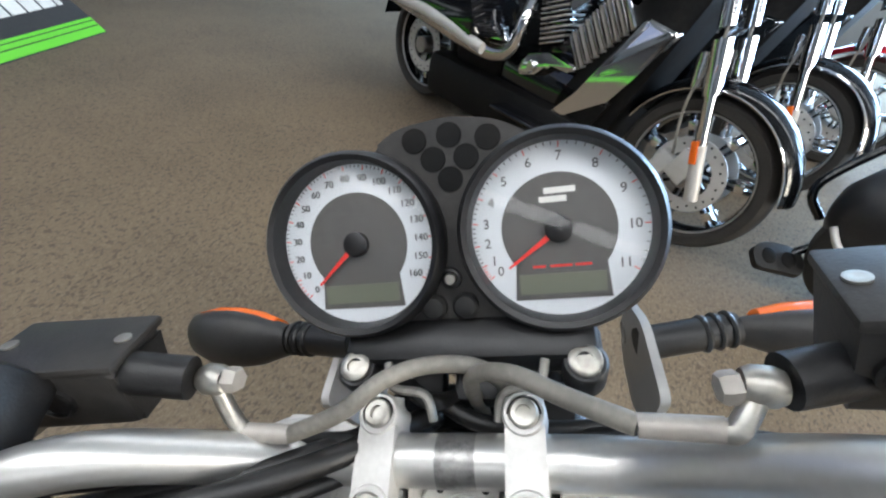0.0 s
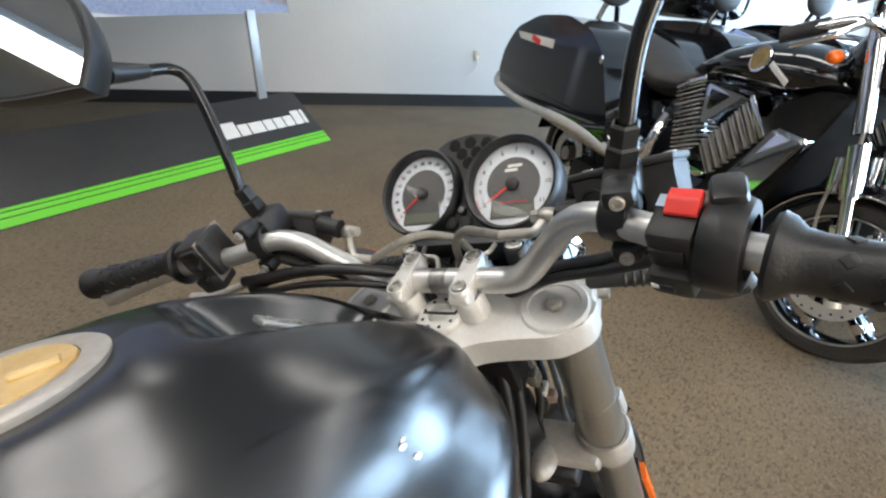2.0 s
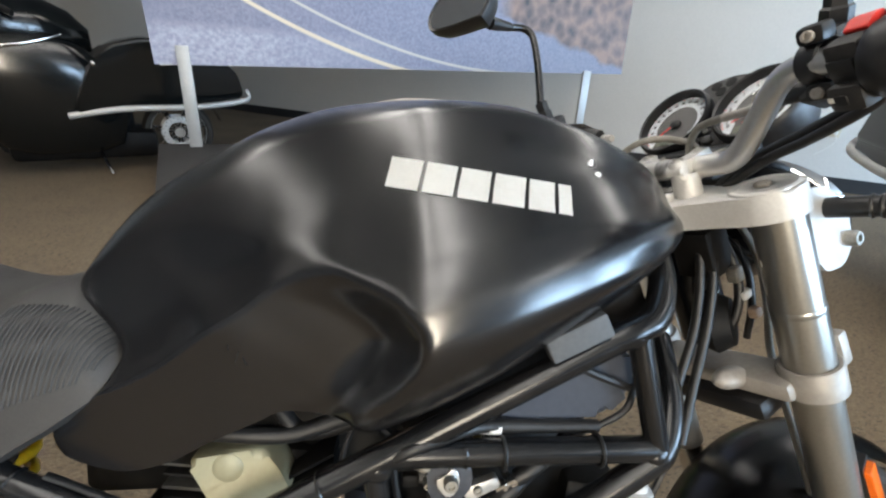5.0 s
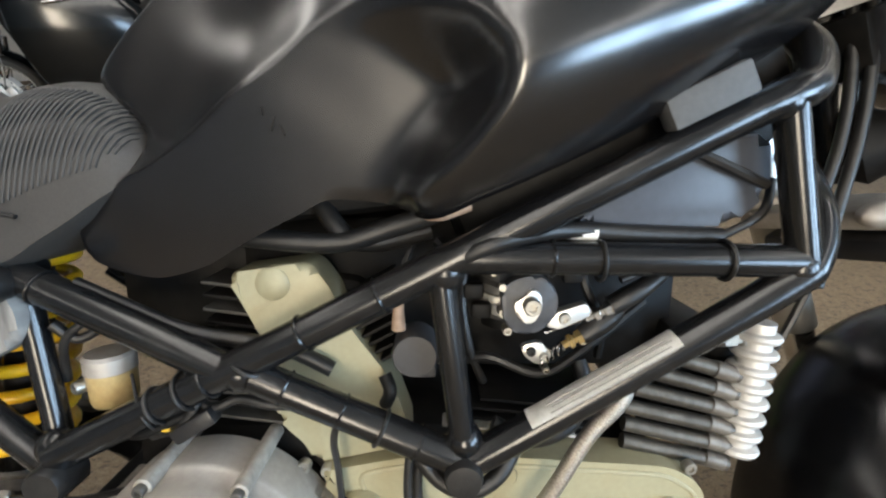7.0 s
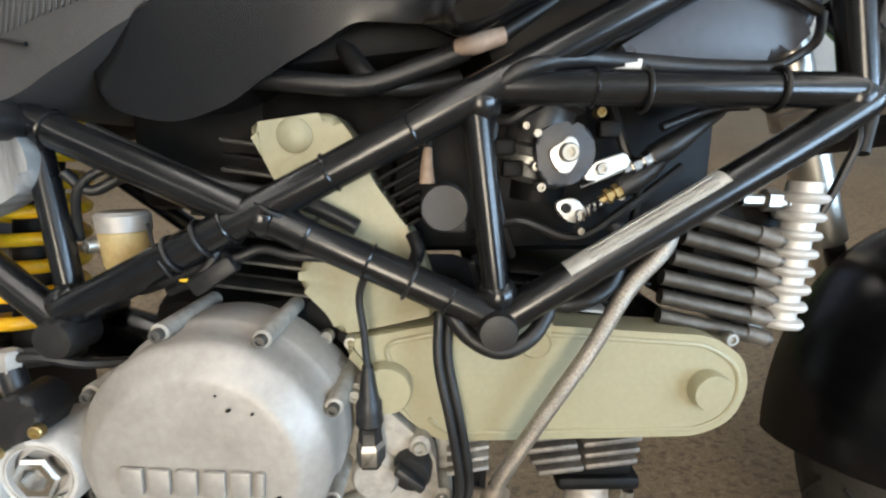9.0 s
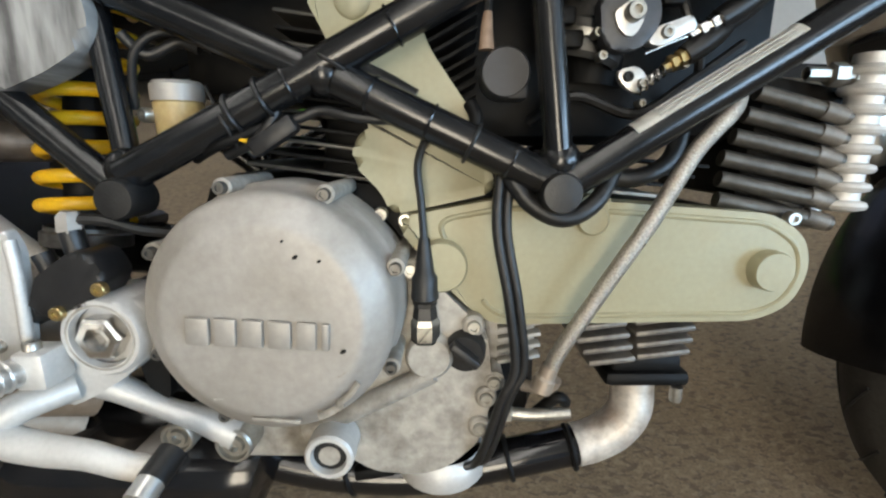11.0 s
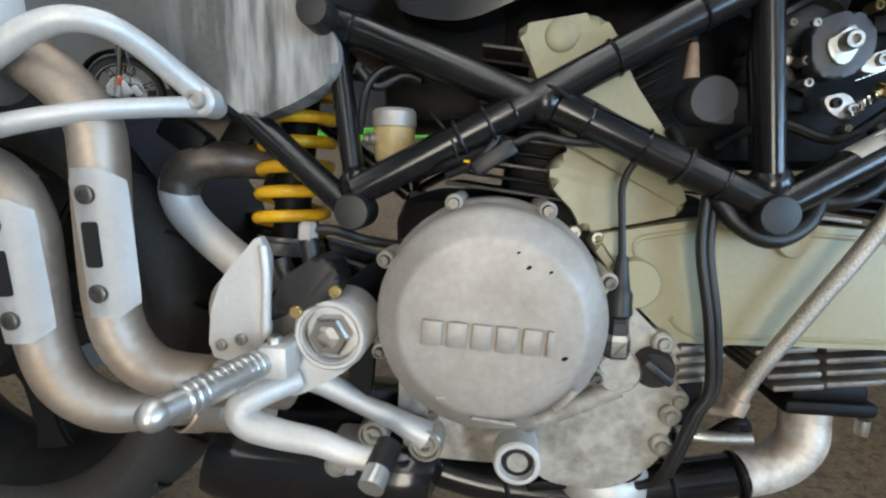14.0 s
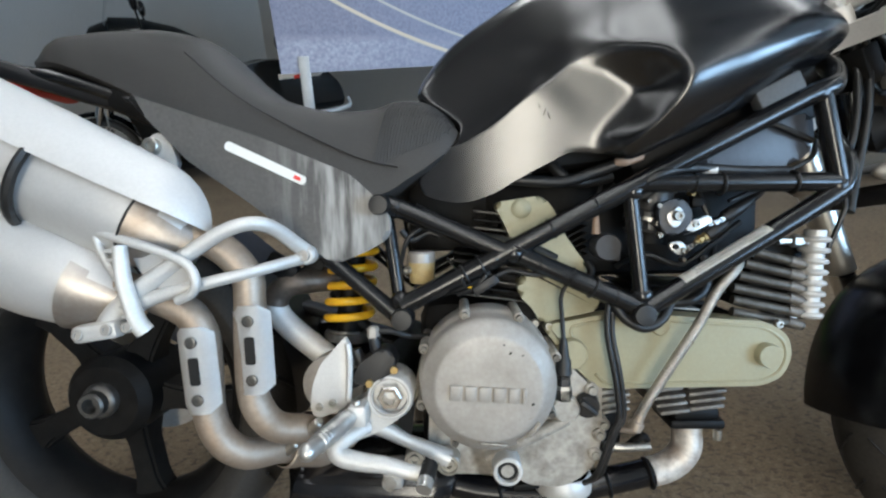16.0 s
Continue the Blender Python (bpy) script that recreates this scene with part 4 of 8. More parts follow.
for pts in ([(0.983, -0.120, 0.609), (0.996, -0.120, 0.617), (1.012, -0.119, 0.627), (1.026, -0.117, 0.636)], [(0.960, -0.120, 0.583), (0.972, -0.120, 0.591), (0.984, -0.119, 0.599), (0.993, -0.117, 0.605)]):
    part("cable_boot", tube(pts, 0.008, 14, radii=[0.0085, 0.0092, 0.0080, 0.0052]), M_RUBBER, moto, "black rubber cable boot")
part("throttle_cable", tube([(1.020, -0.118, 0.632), (1.05, -0.10, 0.648), (1.10, -0.06, 0.70), (1.15, -0.03, 0.80)], 0.0042, 10), M_RUBBER, moto)
part("throttle_cable", tube([(0.988, -0.118, 0.602), (1.03, -0.10, 0.630), (1.09, -0.06, 0.69), (1.14, -0.03, 0.80)], 0.0042, 10), M_RUBBER, moto)
part("inner_cable", tube([(0.928, -0.120, 0.585), (0.964, -0.120, 0.599)], 0.0010, 6, False), M_STEEL, moto)
part("return_spring", tube([(0.924 + 0.0011 * i, -0.118 + 0.0052 * math.cos(i * 1.5), 0.557 + 0.0008 * i + 0.0052 * math.sin(i * 1.5)) for i in range(22)], 0.0011, 6, n=2), M_STEEL, moto)
for c, r in (((0.892, -0.112, 0.602), 0.006), ((0.897, -0.11, 0.585), 0.006), ((0.962, -0.115, 0.578), 0.006), ((0.952, -0.115, 0.575), 0.0045), ((0.885, -0.10, 0.635), 0.005), ((0.945, -0.105, 0.645), 0.0065), ((0.932, -0.11, 0.548), 0.005)):
    bolt("fitting", moto, c, (0, -1, 0), r * 0.68, 0.006, M_BRASS if r > 0.0062 else M_BOLT)
for px, pz in ((0.868, 0.618), (0.875, 0.600), (0.955, 0.632)):
    part("linkage", box((px, -0.10, pz), (0.018, 0.012, 0.014), 0.003), M_VOID, moto)
# throttle body, its clamps and the hoses that cross in front of it
tb_ = part("throttle_body", lathe([(0.030, -0.05), (0.034, -0.045), (0.034, -0.02), (0.029, -0.016), (0.029, 0.018), (0.036, 0.022), (0.036, 0.036), (0.030, 0.05)], (0.905, -0.062, 0.635), (0.25, 0, 1), 32), mat("dull_grey_casting", (0.10, 0.10, 0.10), 0.45, 0.5, 0.2, 150, 0.5, 40, 0.1, 300, dark=(0.04, 0.037, 0.034)), moto, "dull grey throttle body")
for dz in (-0.030, 0.030):
    part("hose_clamp", lathe([(0.0355, -0.004), (0.0365, -0.003), (0.0365, 0.003), (0.0355, 0.004)], (0.905 + 0.25 * dz, -0.062, 0.635 + dz), (0.25, 0, 1), 32), M_BOLT, tb_, "zinc hose clamp")
for pts, r in (
    ([(0.835, -0.085, 0.660), (0.865, -0.098, 0.640), (0.890, -0.105, 0.650), (0.930, -0.100, 0.668), (0.985, -0.085, 0.660)], 0.0050),
    ([(0.845, -0.080, 0.535), (0.880, -0.100, 0.555), (0.930, -0.104, 0.540), (0.975, -0.098, 0.565), (1.030, -0.080, 0.600)], 0.0045),
    ([(0.862, -0.095, 0.650), (0.858, -0.100, 0.610), (0.866, -0.098, 0.560), (0.880, -0.080, 0.520)], 0.0040),
    ([(0.960, -0.090, 0.655), (0.968, -0.100, 0.620), (0.985, -0.096, 0.585), (0.990, -0.080, 0.545)], 0.0040)):
    part("vacuum_hose", tube(pts, r, 8), M_RUBBER, moto)
pump = part("vacuum_valve", join(lathe([(0.0195, 0.0), (0.0195, -0.03), (0.018, -0.033), (0, -0.0335)], (0.817, -0.100, 0.570), (0, 1, 0), 28), box((0.826, -0.117, 0.556), (0.018, 0.030, 0.012), 0.003)), mat("dark_grey_cap", (0.035, 0.036, 0.04), 0.5, 0, 0.1, 200, 0.2, 30), moto, "dark grey round rubber cap")
part("connector", tube([(0.803, -0.118, 0.589), (0.803, -0.118, 0.604), (0.804, -0.115, 0.617)], 0.0058, 10, radii=[0.0065, 0.005, 0.0035]), M_TAPE, pump, "peach-coloured connector")
part("connector_lead", tube([(0.804, -0.115, 0.617), (0.806, -0.11, 0.636), (0.815, -0.10, 0.66)], 0.003, 6), M_RUBBER, pump)
part("rag_tape", tube([(0.826, -0.128, 0.690), (0.840, -0.132, 0.692), (0.862, -0.130, 0.698)], 0.008, 12, radii=[0.0055, 0.0080, 0.0062]), M_TAPE, moto, "tan tape round a hose")
part("white_label", tube([(0.938, -0.138, 0.677), (0.960, -0.138, 0.675)], 0.0068, 10, False), M_WHITE, moto, "white paper label on the harness")
for pts, r, m in (
    ([(0.66, -0.115, 0.672), (0.70, -0.12, 0.668), (0.755, -0.12, 0.665), (0.80, -0.12, 0.678), (0.835, -0.125, 0.690)], 0.0085, M_RUBBER),
    ([(0.735, -0.10, 0.70), (0.75, -0.11, 0.680), (0.765, -0.115, 0.667), (0.79, -0.11, 0.664), (0.83, -0.10, 0.672)], 0.0085, M_RUBBER),
    ([(0.86, -0.12, 0.70), (0.90, -0.115, 0.725), (0.94, -0.11, 0.75)], 0.006, M_RUBBER),
    ([(0.540, -0.125, 0.632), (0.58, -0.125, 0.612), (0.63, -0.125, 0.590), (0.70, -0.12, 0.575), (0.745, -0.12, 0.553)], 0.007, M_RUBBER),
    ([(0.845, -0.153, 0.653), (0.870, -0.160, 0.668), (0.90, -0.155, 0.676), (0.94, -0.14, 0.678), (1.00, -0.135, 0.674), (1.06, -0.135, 0.672)], 0.0068, M_RUBBER),
    ([(1.06, -0.135, 0.672), (1.09, -0.135, 0.690), (1.105, -0.12, 0.715)], 0.0035, M_RUBBER),
    ([(0.628, -0.140, 0.545), (0.652, -0.148, 0.534), (0.675, -0.146, 0.541), (0.700, -0.148, 0.536), (0.735, -0.145, 0.533)], 0.004, M_RUBBER),
    ([(0.735, -0.145, 0.533), (0.765, -0.150, 0.519), (0.790, -0.150, 0.508), (0.815, -0.150, 0.500)], 0.0045, M_RUBBER),
    ([(0.600, -0.145, 0.508), (0.628, -0.152, 0.521), (0.642, -0.150, 0.540), (0.632, -0.145, 0.552)], 0.0045, M_RUBBER),
    ([(0.586, -0.140, 0.560), (0.606, -0.163, 0.535), (0.612, -0.150, 0.512)], 0.0013, M_RUBBER),
    ([(0.570, -0.135, 0.505), (0.598, -0.155, 0.515), (0.634, -0.150, 0.530)], 0.004, M_VOID),
    ([(0.885, -0.12, 0.500), (0.92, -0.125, 0.487), (0.955, -0.12, 0.500), (0.968, -0.11, 0.53), (0.965, -0.10, 0.55)], 0.0075, M_RUBBER),
    ([(0.818, -0.148, 0.494), (0.836, -0.152, 0.470), (0.862, -0.153, 0.458), (0.888, -0.148, 0.470), (0.905, -0.135, 0.495)], 0.0072, M_RUBBER),
    ([(0.52, -0.13, 0.60), (0.535, -0.125, 0.585), (0.558, -0.12, 0.595), (0.575, -0.12, 0.59)], 0.0045, M_RUBBER),
    ([(0.516, -0.12, 0.545), (0.528, -0.13, 0.585), (0.552, -0.125, 0.602), (0.580, -0.11, 0.592)], 0.0035, M_RUBBER),
    ([(0.79, -0.12, 0.548), (0.795, -0.125, 0.535), (0.79, -0.12, 0.52)], 0.006, M_VOID),
    ([(0.99, -0.12, 0.632), (1.03, -0.115, 0.646), (1.07, -0.10, 0.65)], 0.0035, M_RUBBER),
):
    part("hose", tube(pts, r, 10), m, moto)
for c, d in (((0.590, -0.134, 0.602), (1, 0, 0.1)), ((0.615, -0.15, 0.520), (0.3, 0, 1))):
    part("yellow_tag", ring(c, d, 0.006, 0.0018, 14, 6), M_YELLOW, moto, "yellow band on a wire")
part("wire_connector", box((0.640, -0.152, 0.522), (0.040, 0.014, 0.014), 0.003, Matrix.Rotation(radians(-32), 4, "Y")), M_PLASTIC, moto)
for p, q in (((0.688, Y, 0.573), (0.692, Y, 0.58)), ((0.96, Y, 0.656), (0.97, Y, 0.656)), ((1.055, Y, 0.656), (1.065, Y, 0.656)), ((0.79, Y, 0.516), (0.80, Y, 0.511)), ((0.612, Y, 0.538), (0.62, Y, 0.542)), ((0.635, Y, 0.550), (0.643, Y, 0.554))):
    d = Vector(q) - Vector(p)
    part("cable_tie", ring(p, d, 0.0152, 0.0016, 20, 6), M_RUBBER, moto, "black cable tie")

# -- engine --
# near-black filler blocks; the shade between engine parts is put into their colour
core = part("engine_core", box((0.70, 0, 0.36), (0.32, 0.20, 0.26), 0.03), M_VOID, moto, "near-black engine body that fills the frame")
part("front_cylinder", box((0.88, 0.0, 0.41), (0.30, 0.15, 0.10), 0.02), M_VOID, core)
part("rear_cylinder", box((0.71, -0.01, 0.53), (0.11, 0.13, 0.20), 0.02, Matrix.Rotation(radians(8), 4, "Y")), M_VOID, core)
casep = rounded([(0.715, 0.452), (0.736, 0.424), (0.807, 0.352), (0.813, 0.292), (0.800, 0.243), (0.772, 0.217), (0.746, 0.208), (0.702, 0.212), (0.675, 0.229), (0.635, 0.229), (0.560, 0.230), (0.552, 0.276), (0.560, 0.43), (0.60, 0.47)], 0.012)
case = part("crankcase_cover", prism(casep, -0.131, -0.06, 0.007), M_CASE, moto, "corroded grey crankcase cover with white bloom")
part("gasket", prism(rounded([(x * 1.003 - 0.002, z * 1.004 - 0.0014) for x, z in casep], 0.004), -0.110, -0.062), M_VOID, case)
for c in ((0.794, -0.133, 0.361), (0.740, -0.133, 0.412), (0.806, -0.133, 0.292), (0.813, -0.128, 0.305), (0.800, -0.133, 0.262)):
    part("boss", lathe([(0.010, 0.03), (0.010, -0.002), (0.008, -0.004), (0, -0.004)], c, (0, 1, 0), 18), M_CASE, case)
    bolt("bolt", case, Vector(c) + Vector((0, -0.004, 0)), (0, -1, 0), 0.0062, 0.004)
# clutch cover
CL = Vector((0.640, 0, 0.392))
cl = part("clutch_cover", lathe([(0.0970, 0.09), (0.0970, 0.052), (0.0955, 0.048), (0.0938, 0.046), (0.0930, 0.030), (0.0922, 0.019), (0.0905, 0.0145), (0.0870, 0.0110), (0.0750, 0.0022), (0.0725, 0.0006), (0.0690, 0.0), (0.045, -0.0004), (0, -0.0006)], CL + Vector((0, -0.207, 0)), (0, 1, 0), 72), M_CAST, moto, "scuffed grey round clutch cover with raised lettering")
x = CL.x - 0.052
for i, w in enumerate((0.0165, 0.0155, 0.0155, 0.0165, 0.0145, 0.006)):
    mm = Matrix.Translation((x + w / 2, CL.y - 0.2095, CL.z - 0.006 - 0.055 * (x + w / 2 - CL.x))) @ Matrix.Rotation(radians(4), 4, "Y")
    part("raised_block", moved(box((0, 0, 0), (w, 0.004, 0.0205), 0.0017), mm), M_CAST, cl, "raised cast block of lettering")
    x += w + 0.0032
for a in (108, 64, 152, -160, -118, 20, -28):
    c = CL + Vector((0.0985 * math.cos(radians(a)), -0.178, 0.0985 * math.sin(radians(a))))
    part("boss", lathe([(0.0072, 0.08), (0.0072, -0.001), (0.006, -0.002), (0, -0.002)], c, (0, 1, 0), 18), M_CASE, cl)
    bolt("bolt", cl, c + Vector((0, -0.004, 0)), (0, -1, 0), 0.0048, 0.004, M_NUT)
part("plate_edge", box((0.645, -0.2078, 0.3175), (0.036, 0.003, 0.0032), 0.001, Matrix.Rotation(radians(5), 4, "Y")), M_CASE, cl, "dark chip on the cover's rim")
for x0, z0, x1, z1, r in ((0.692, 0.352, 0.706, 0.366, 0.0010), (0.600, 0.334, 0.612, 0.338, 0.0013), (0.676, 0.320, 0.694, 0.330, 0.0030), (0.690, 0.330, 0.706, 0.346, 0.0026), (0.700, 0.405, 0.703, 0.425, 0.0008)):
    part("scrape", tube([(x0, -0.2068, z0), ((x0 + x1) / 2 + 0.001, -0.2062, (z0 + z1) / 2 - 0.001), (x1, -0.2050, z1)], r, 6, flat=0.4), M_CASE, cl, "pale scrape on the rim")
for cx, cz, r in ((0.668, 0.441, 0.0022), (0.660, 0.452, 0.0014), (0.684, 0.438, 0.0016), (0.697, 0.372, 0.0025)):
    part("chip", blob((cx, -0.2082, cz), (r, 0.0006, r * 0.6), Matrix.Rotation(radians(-30), 4, "Y"), 8), M_VOID, cl, "dark scuff")
# crankcase rib, sight glass, filler, sensor
part("oil_gallery", tube([(0.640, -0.130, 0.255), (0.70, -0.135, 0.287), (0.758, -0.136, 0.318)], 0.0095, 14), M_CASE, moto)
part("gallery_boss", lathe([(0.021, 0.03), (0.021, -0.006), (0.018, -0.010), (0, -0.010)], (0.755, -0.135, 0.335), (0, 1, 0), 24), M_CASE, moto)
sg = part("sight_glass", lathe([(0.0215, 0.04), (0.0215, -0.002), (0.0195, -0.004), (0.0160, -0.004), (0.0145, 0.002)], (0.668, -0.160, 0.251), (0, 1, 0), 32), M_ALU_PAINT, moto, "round oil sight glass")
part("window", lathe([(0.0155, 0), (0.0135, -0.001), (0, -0.002)], (0.668, -0.158, 0.251), (0, 1, 0), 24), M_HEX, sg)
part("oil_glow", lathe([(0.0095, 0), (0, -0.001)], (0.668, -0.1605, 0.251), (0, 1, 0), 24), M_CASE, sg)
oc = part("oil_filler_cap", lathe([(0.018, 0.02), (0.018, 0), (0.0165, -0.003), (0, -0.003)], (0.786, -0.140, 0.338), (0.15, 1, 0.1), 24), M_PLASTIC, moto, "black oil filler cap")
part("grip_bar", box((0.786, -0.148, 0.340), (0.030, 0.012, 0.008), 0.002, Matrix.Rotation(radians(40), 4, "Y")), M_PLASTIC, oc)
sn = part("oil_pressure_sender", join(lathe([(0.0125, 0), (0.0125, 0.016), (0.011, 0.018), (0.0095, 0.032), (0.0105, 0.033), (0.0105, 0.036)], (0.752, -0.140, 0.350), (0, 0, 1), 6), lathe([(0.009, 0), (0.012, 0.004), (0.011, 0.012), (0.011, 0.022), (0.0085, 0.026), (0.006, 0.045), (0.0045, 0.055)], (0.752, -0.140, 0.385), (0, 0, 1), 18)), M_RUBBER, moto, "sender with a black rubber boot")
part("hex", lathe([(0.0125, 0), (0.0125, 0.016), (0.010, 0.02), (0.0095, 0.03)], (0.752, -0.140, 0.352), (0, 0, 1), 6), M_BOLT, sn, "zinc hexagon")
part("lead", tube([(0.752, -0.140, 0.438), (0.750, -0.139, 0.470), (0.748, -0.141, 0.500), (0.757, -0.145, 0.520), (0.775, -0.150, 0.518)], 0.0032, 8), M_RUBBER, sn)
# belt covers
hb = rounded([(0.722, 0.454), (0.818, 0.471), (0.905, 0.468), (0.985, 0.462), (1.050, 0.457), (1.079, 0.436), (1.086, 0.408), (1.075, 0.376), (1.045, 0.361), (0.808, 0.358), (0.775, 0.388)], 0.018, 6)
bc = part("belt_cover", prism(hb, -0.124, -0.085, 0.009), M_BELT, moto, "faded yellow-beige belt cover of the front cylinder")
for c, r, h in (((0.766, -0.122, 0.414), 0.0225, 0.012), ((1.048, -0.122, 0.409), 0.0175, 0.012), ((0.893, -0.122, 0.461), 0.0145, 0.004)):
    part("cap", lathe([(r, 0.01), (r, -h), (r * 0.93, -h - 0.0025), (0, -h - 0.0025)], c, (0, 1, 0), 32), M_BELT, bc)
part("mount_lug", lathe([(0.0195, 0.035), (0.0195, 0.002), (0.0180, 0.0), (0, 0.0)], (0.893, -0.1225, 0.4605), (0, 1, 0), 28), M_BELT, bc)
part("raised_rim", tube([(x, -0.1235, z) for x, z in rounded([(0.760, 0.452), (0.82, 0.463), (0.905, 0.460), (1.045, 0.449), (1.072, 0.430), (1.078, 0.407), (1.068, 0.380), (1.042, 0.368), (0.812, 0.366)], 0.018, 5)], 0.0026, 8, False), M_BELT, bc)
vb = rounded([(0.655, 0.637), (0.728, 0.647), (0.746, 0.622), (0.757, 0.592), (0.795, 0.538), (0.815, 0.475), (0.722, 0.455), (0.715, 0.474), (0.690, 0.500), (0.692, 0.524), (0.716, 0.533), (0.692, 0.556), (0.672, 0.603)], 0.012, 5)
part("boss", lathe([(0.0135, 0.01), (0.0135, -0.004), (0.012, -0.006), (0, -0.006)], (0.894, -0.124, 0.453), (0, 1, 0), 24), M_BELT, bc)
vc = part("belt_cover", prism(vb, -0.112, -0.07, 0.008), M_BELT, moto, "faded yellow-beige belt cover of the rear cylinder")
part("cap", lathe([(0.015, 0.01), (0.0145, -0.001), (0.012, -0.003), (0, -0.0035)], (0.696, -0.112, 0.628), (0, 1, 0), 24), M_BELT, vc)
for c in ((0.714, -0.118, 0.457), (1.068, -0.118, 0.452), (0.735, -0.118, 0.452)):
    bolt("bolt", moto, c, (0, -1, 0), 0.0062, 0.004)
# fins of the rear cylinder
# odd fins are near-black: the shade between paler ones is put into colour
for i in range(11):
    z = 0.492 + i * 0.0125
    part("cooling_fin", box((0.655 + 0.03 * (z - 0.49) + (0.03 if i > 5 else 0), -0.01, z), (0.125, 0.175 - 0.004 * (i % 2), 0.0035), 0.0012, Matrix.Rotation(radians(8), 4, "Y")), M_VOID if i % 2 else mat("paler_fin", (0.10, 0.095, 0.085), 0.45, 0.6, 0.2, 100, 0.5, 30), moto)
for i in range(8):
    z = 0.545 + i * 0.0105
    part("cooling_fin", box((0.772, -0.02, z), (0.055, 0.165, 0.0032), 0.001, Matrix.Rotation(radians(-28), 4, "Y")), M_VOID, moto)
M_FINS = mat("oily_cast_fins", (0.20, 0.18, 0.155), 0.5, 0.5, 0.2, 150, 0.6, 30, 0.1, 300, dark=(0.05, 0.045, 0.04))
# fins of the front cylinder, under and over its belt cover
for blk, (x0, x1, z0) in enumerate(((0.886, 0.940, 0.3490), (0.946, 1.006, 0.3560))):
    for i in range(4):
        part("cooling_fin", box(((x0 + x1) / 2 + 0.005 * i * (1 - blk), -0.050, z0 - i * 0.0118), (x1 - x0 - 0.003 * i, 0.118, 0.0066), 0.0028, Matrix.Rotation(radians(-7), 4, "Y")), M_FINS, moto)
for i in range(4):
    part("cooling_fin", box((0.905 + 0.012 * i, -0.02, 0.475 + 0.009 * i), (0.13, 0.15, 0.003), 0.001, Matrix.Rotation(radians(6), 4, "Y")), M_CASE if i == 0 else M_VOID, moto)
# near-black block that keeps the space behind the covers dark
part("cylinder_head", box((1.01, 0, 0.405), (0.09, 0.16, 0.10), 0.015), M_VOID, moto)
part("lower_case", box((0.83, -0.06, 0.335), (0.05, 0.09, 0.05), 0.008), M_CASE, moto)
for i in range(4):
    part("case_rib", box((0.838, -0.108, 0.352 - i * 0.011), (0.040, 0.012, 0.004), 0.001, Matrix.Rotation(radians(-10), 4, "Y")), M_CASE, moto)
# oil cooler
cool = part("oil_cooler", box((1.085, 0.0, 0.515), (0.075, 0.16, 0.11), 0.006, Matrix.Rotation(radians(10), 4, "Y")), M_VOID, moto, "oil cooler with bronze-dark tubes and a ribbed silver end tank")
M_BRONZE = mat("dull_bronze", (0.115, 0.105, 0.090), 0.42, 0.7, 0.2, 150, 0.6, 40, dark=(0.045, 0.040, 0.034))
for i in range(6):
    z0 = 0.558 - 0.0182 * i
    tb_ = part("cooler_tube", tube([(1.036 - 0.008 * min(i, 3), -0.098, z0), (1.112, -0.104, z0 - 0.0215)], 0.0072, 14, False), M_BRONZE, cool)
    part("tube_end", tube([(1.090, -0.1025, z0 - 0.0152), (1.108, -0.104, z0 - 0.0205)], 0.0080, 14, False), M_FINS, tb_, "dull tube end")
e0, e1 = Vector((1.127, -0.100, 0.574)), Vector((1.121, -0.100, 0.462))
part("end_tank", tube([e0 + (e0 - e1) * 0.12, e1], 0.0135, 20, False), M_ALU_PAINT, cool, "silver end tank")
for i in range(8):
    part("end_rib", lathe([(0.012, -0.0052), (0.0185, -0.0030), (0.0200, 0.0), (0.0185, 0.0030), (0.012, 0.0052)], e0.lerp(e1, i / 7), e0 - e1, 24), M_ALU_PAINT, cool, "silver end tank rib")
part("cooler_fitting", lathe([(0.009, 0), (0.009, 0.012), (0.007, 0.013), (0.007, 0.018), (0.010, 0.019), (0.010, 0.030), (0.006, 0.032), (0.006, 0.05)], (1.125, -0.098, 0.571), (-1, 0, 0.03), 6), M_BOLT, moto, "zinc hose fitting")
bj = part("banjo_bolt", lathe([(0.011, 0.02), (0.011, -0.004), (0.009, -0.006), (0, -0.006)], (1.101, -0.092, 0.450), (0, 1, 0), 20), M_BOLT, moto, "zinc bolt with a black rubber sleeve")
part("sleeve", tube([(1.096, -0.085, 0.455), (1.068, -0.08, 0.470), (1.04, -0.07, 0.482)], 0.009, 12, radii=[0.011, 0.009, 0.003]), M_RUBBER, bj)
part("front_cable", tube([(1.178, -0.07, 0.66), (1.176, -0.09, 0.628), (1.169, -0.09, 0.597), (1.156, -0.09, 0.563), (1.150, -0.085, 0.545)], 0.0035, 8), M_RUBBER, moto)
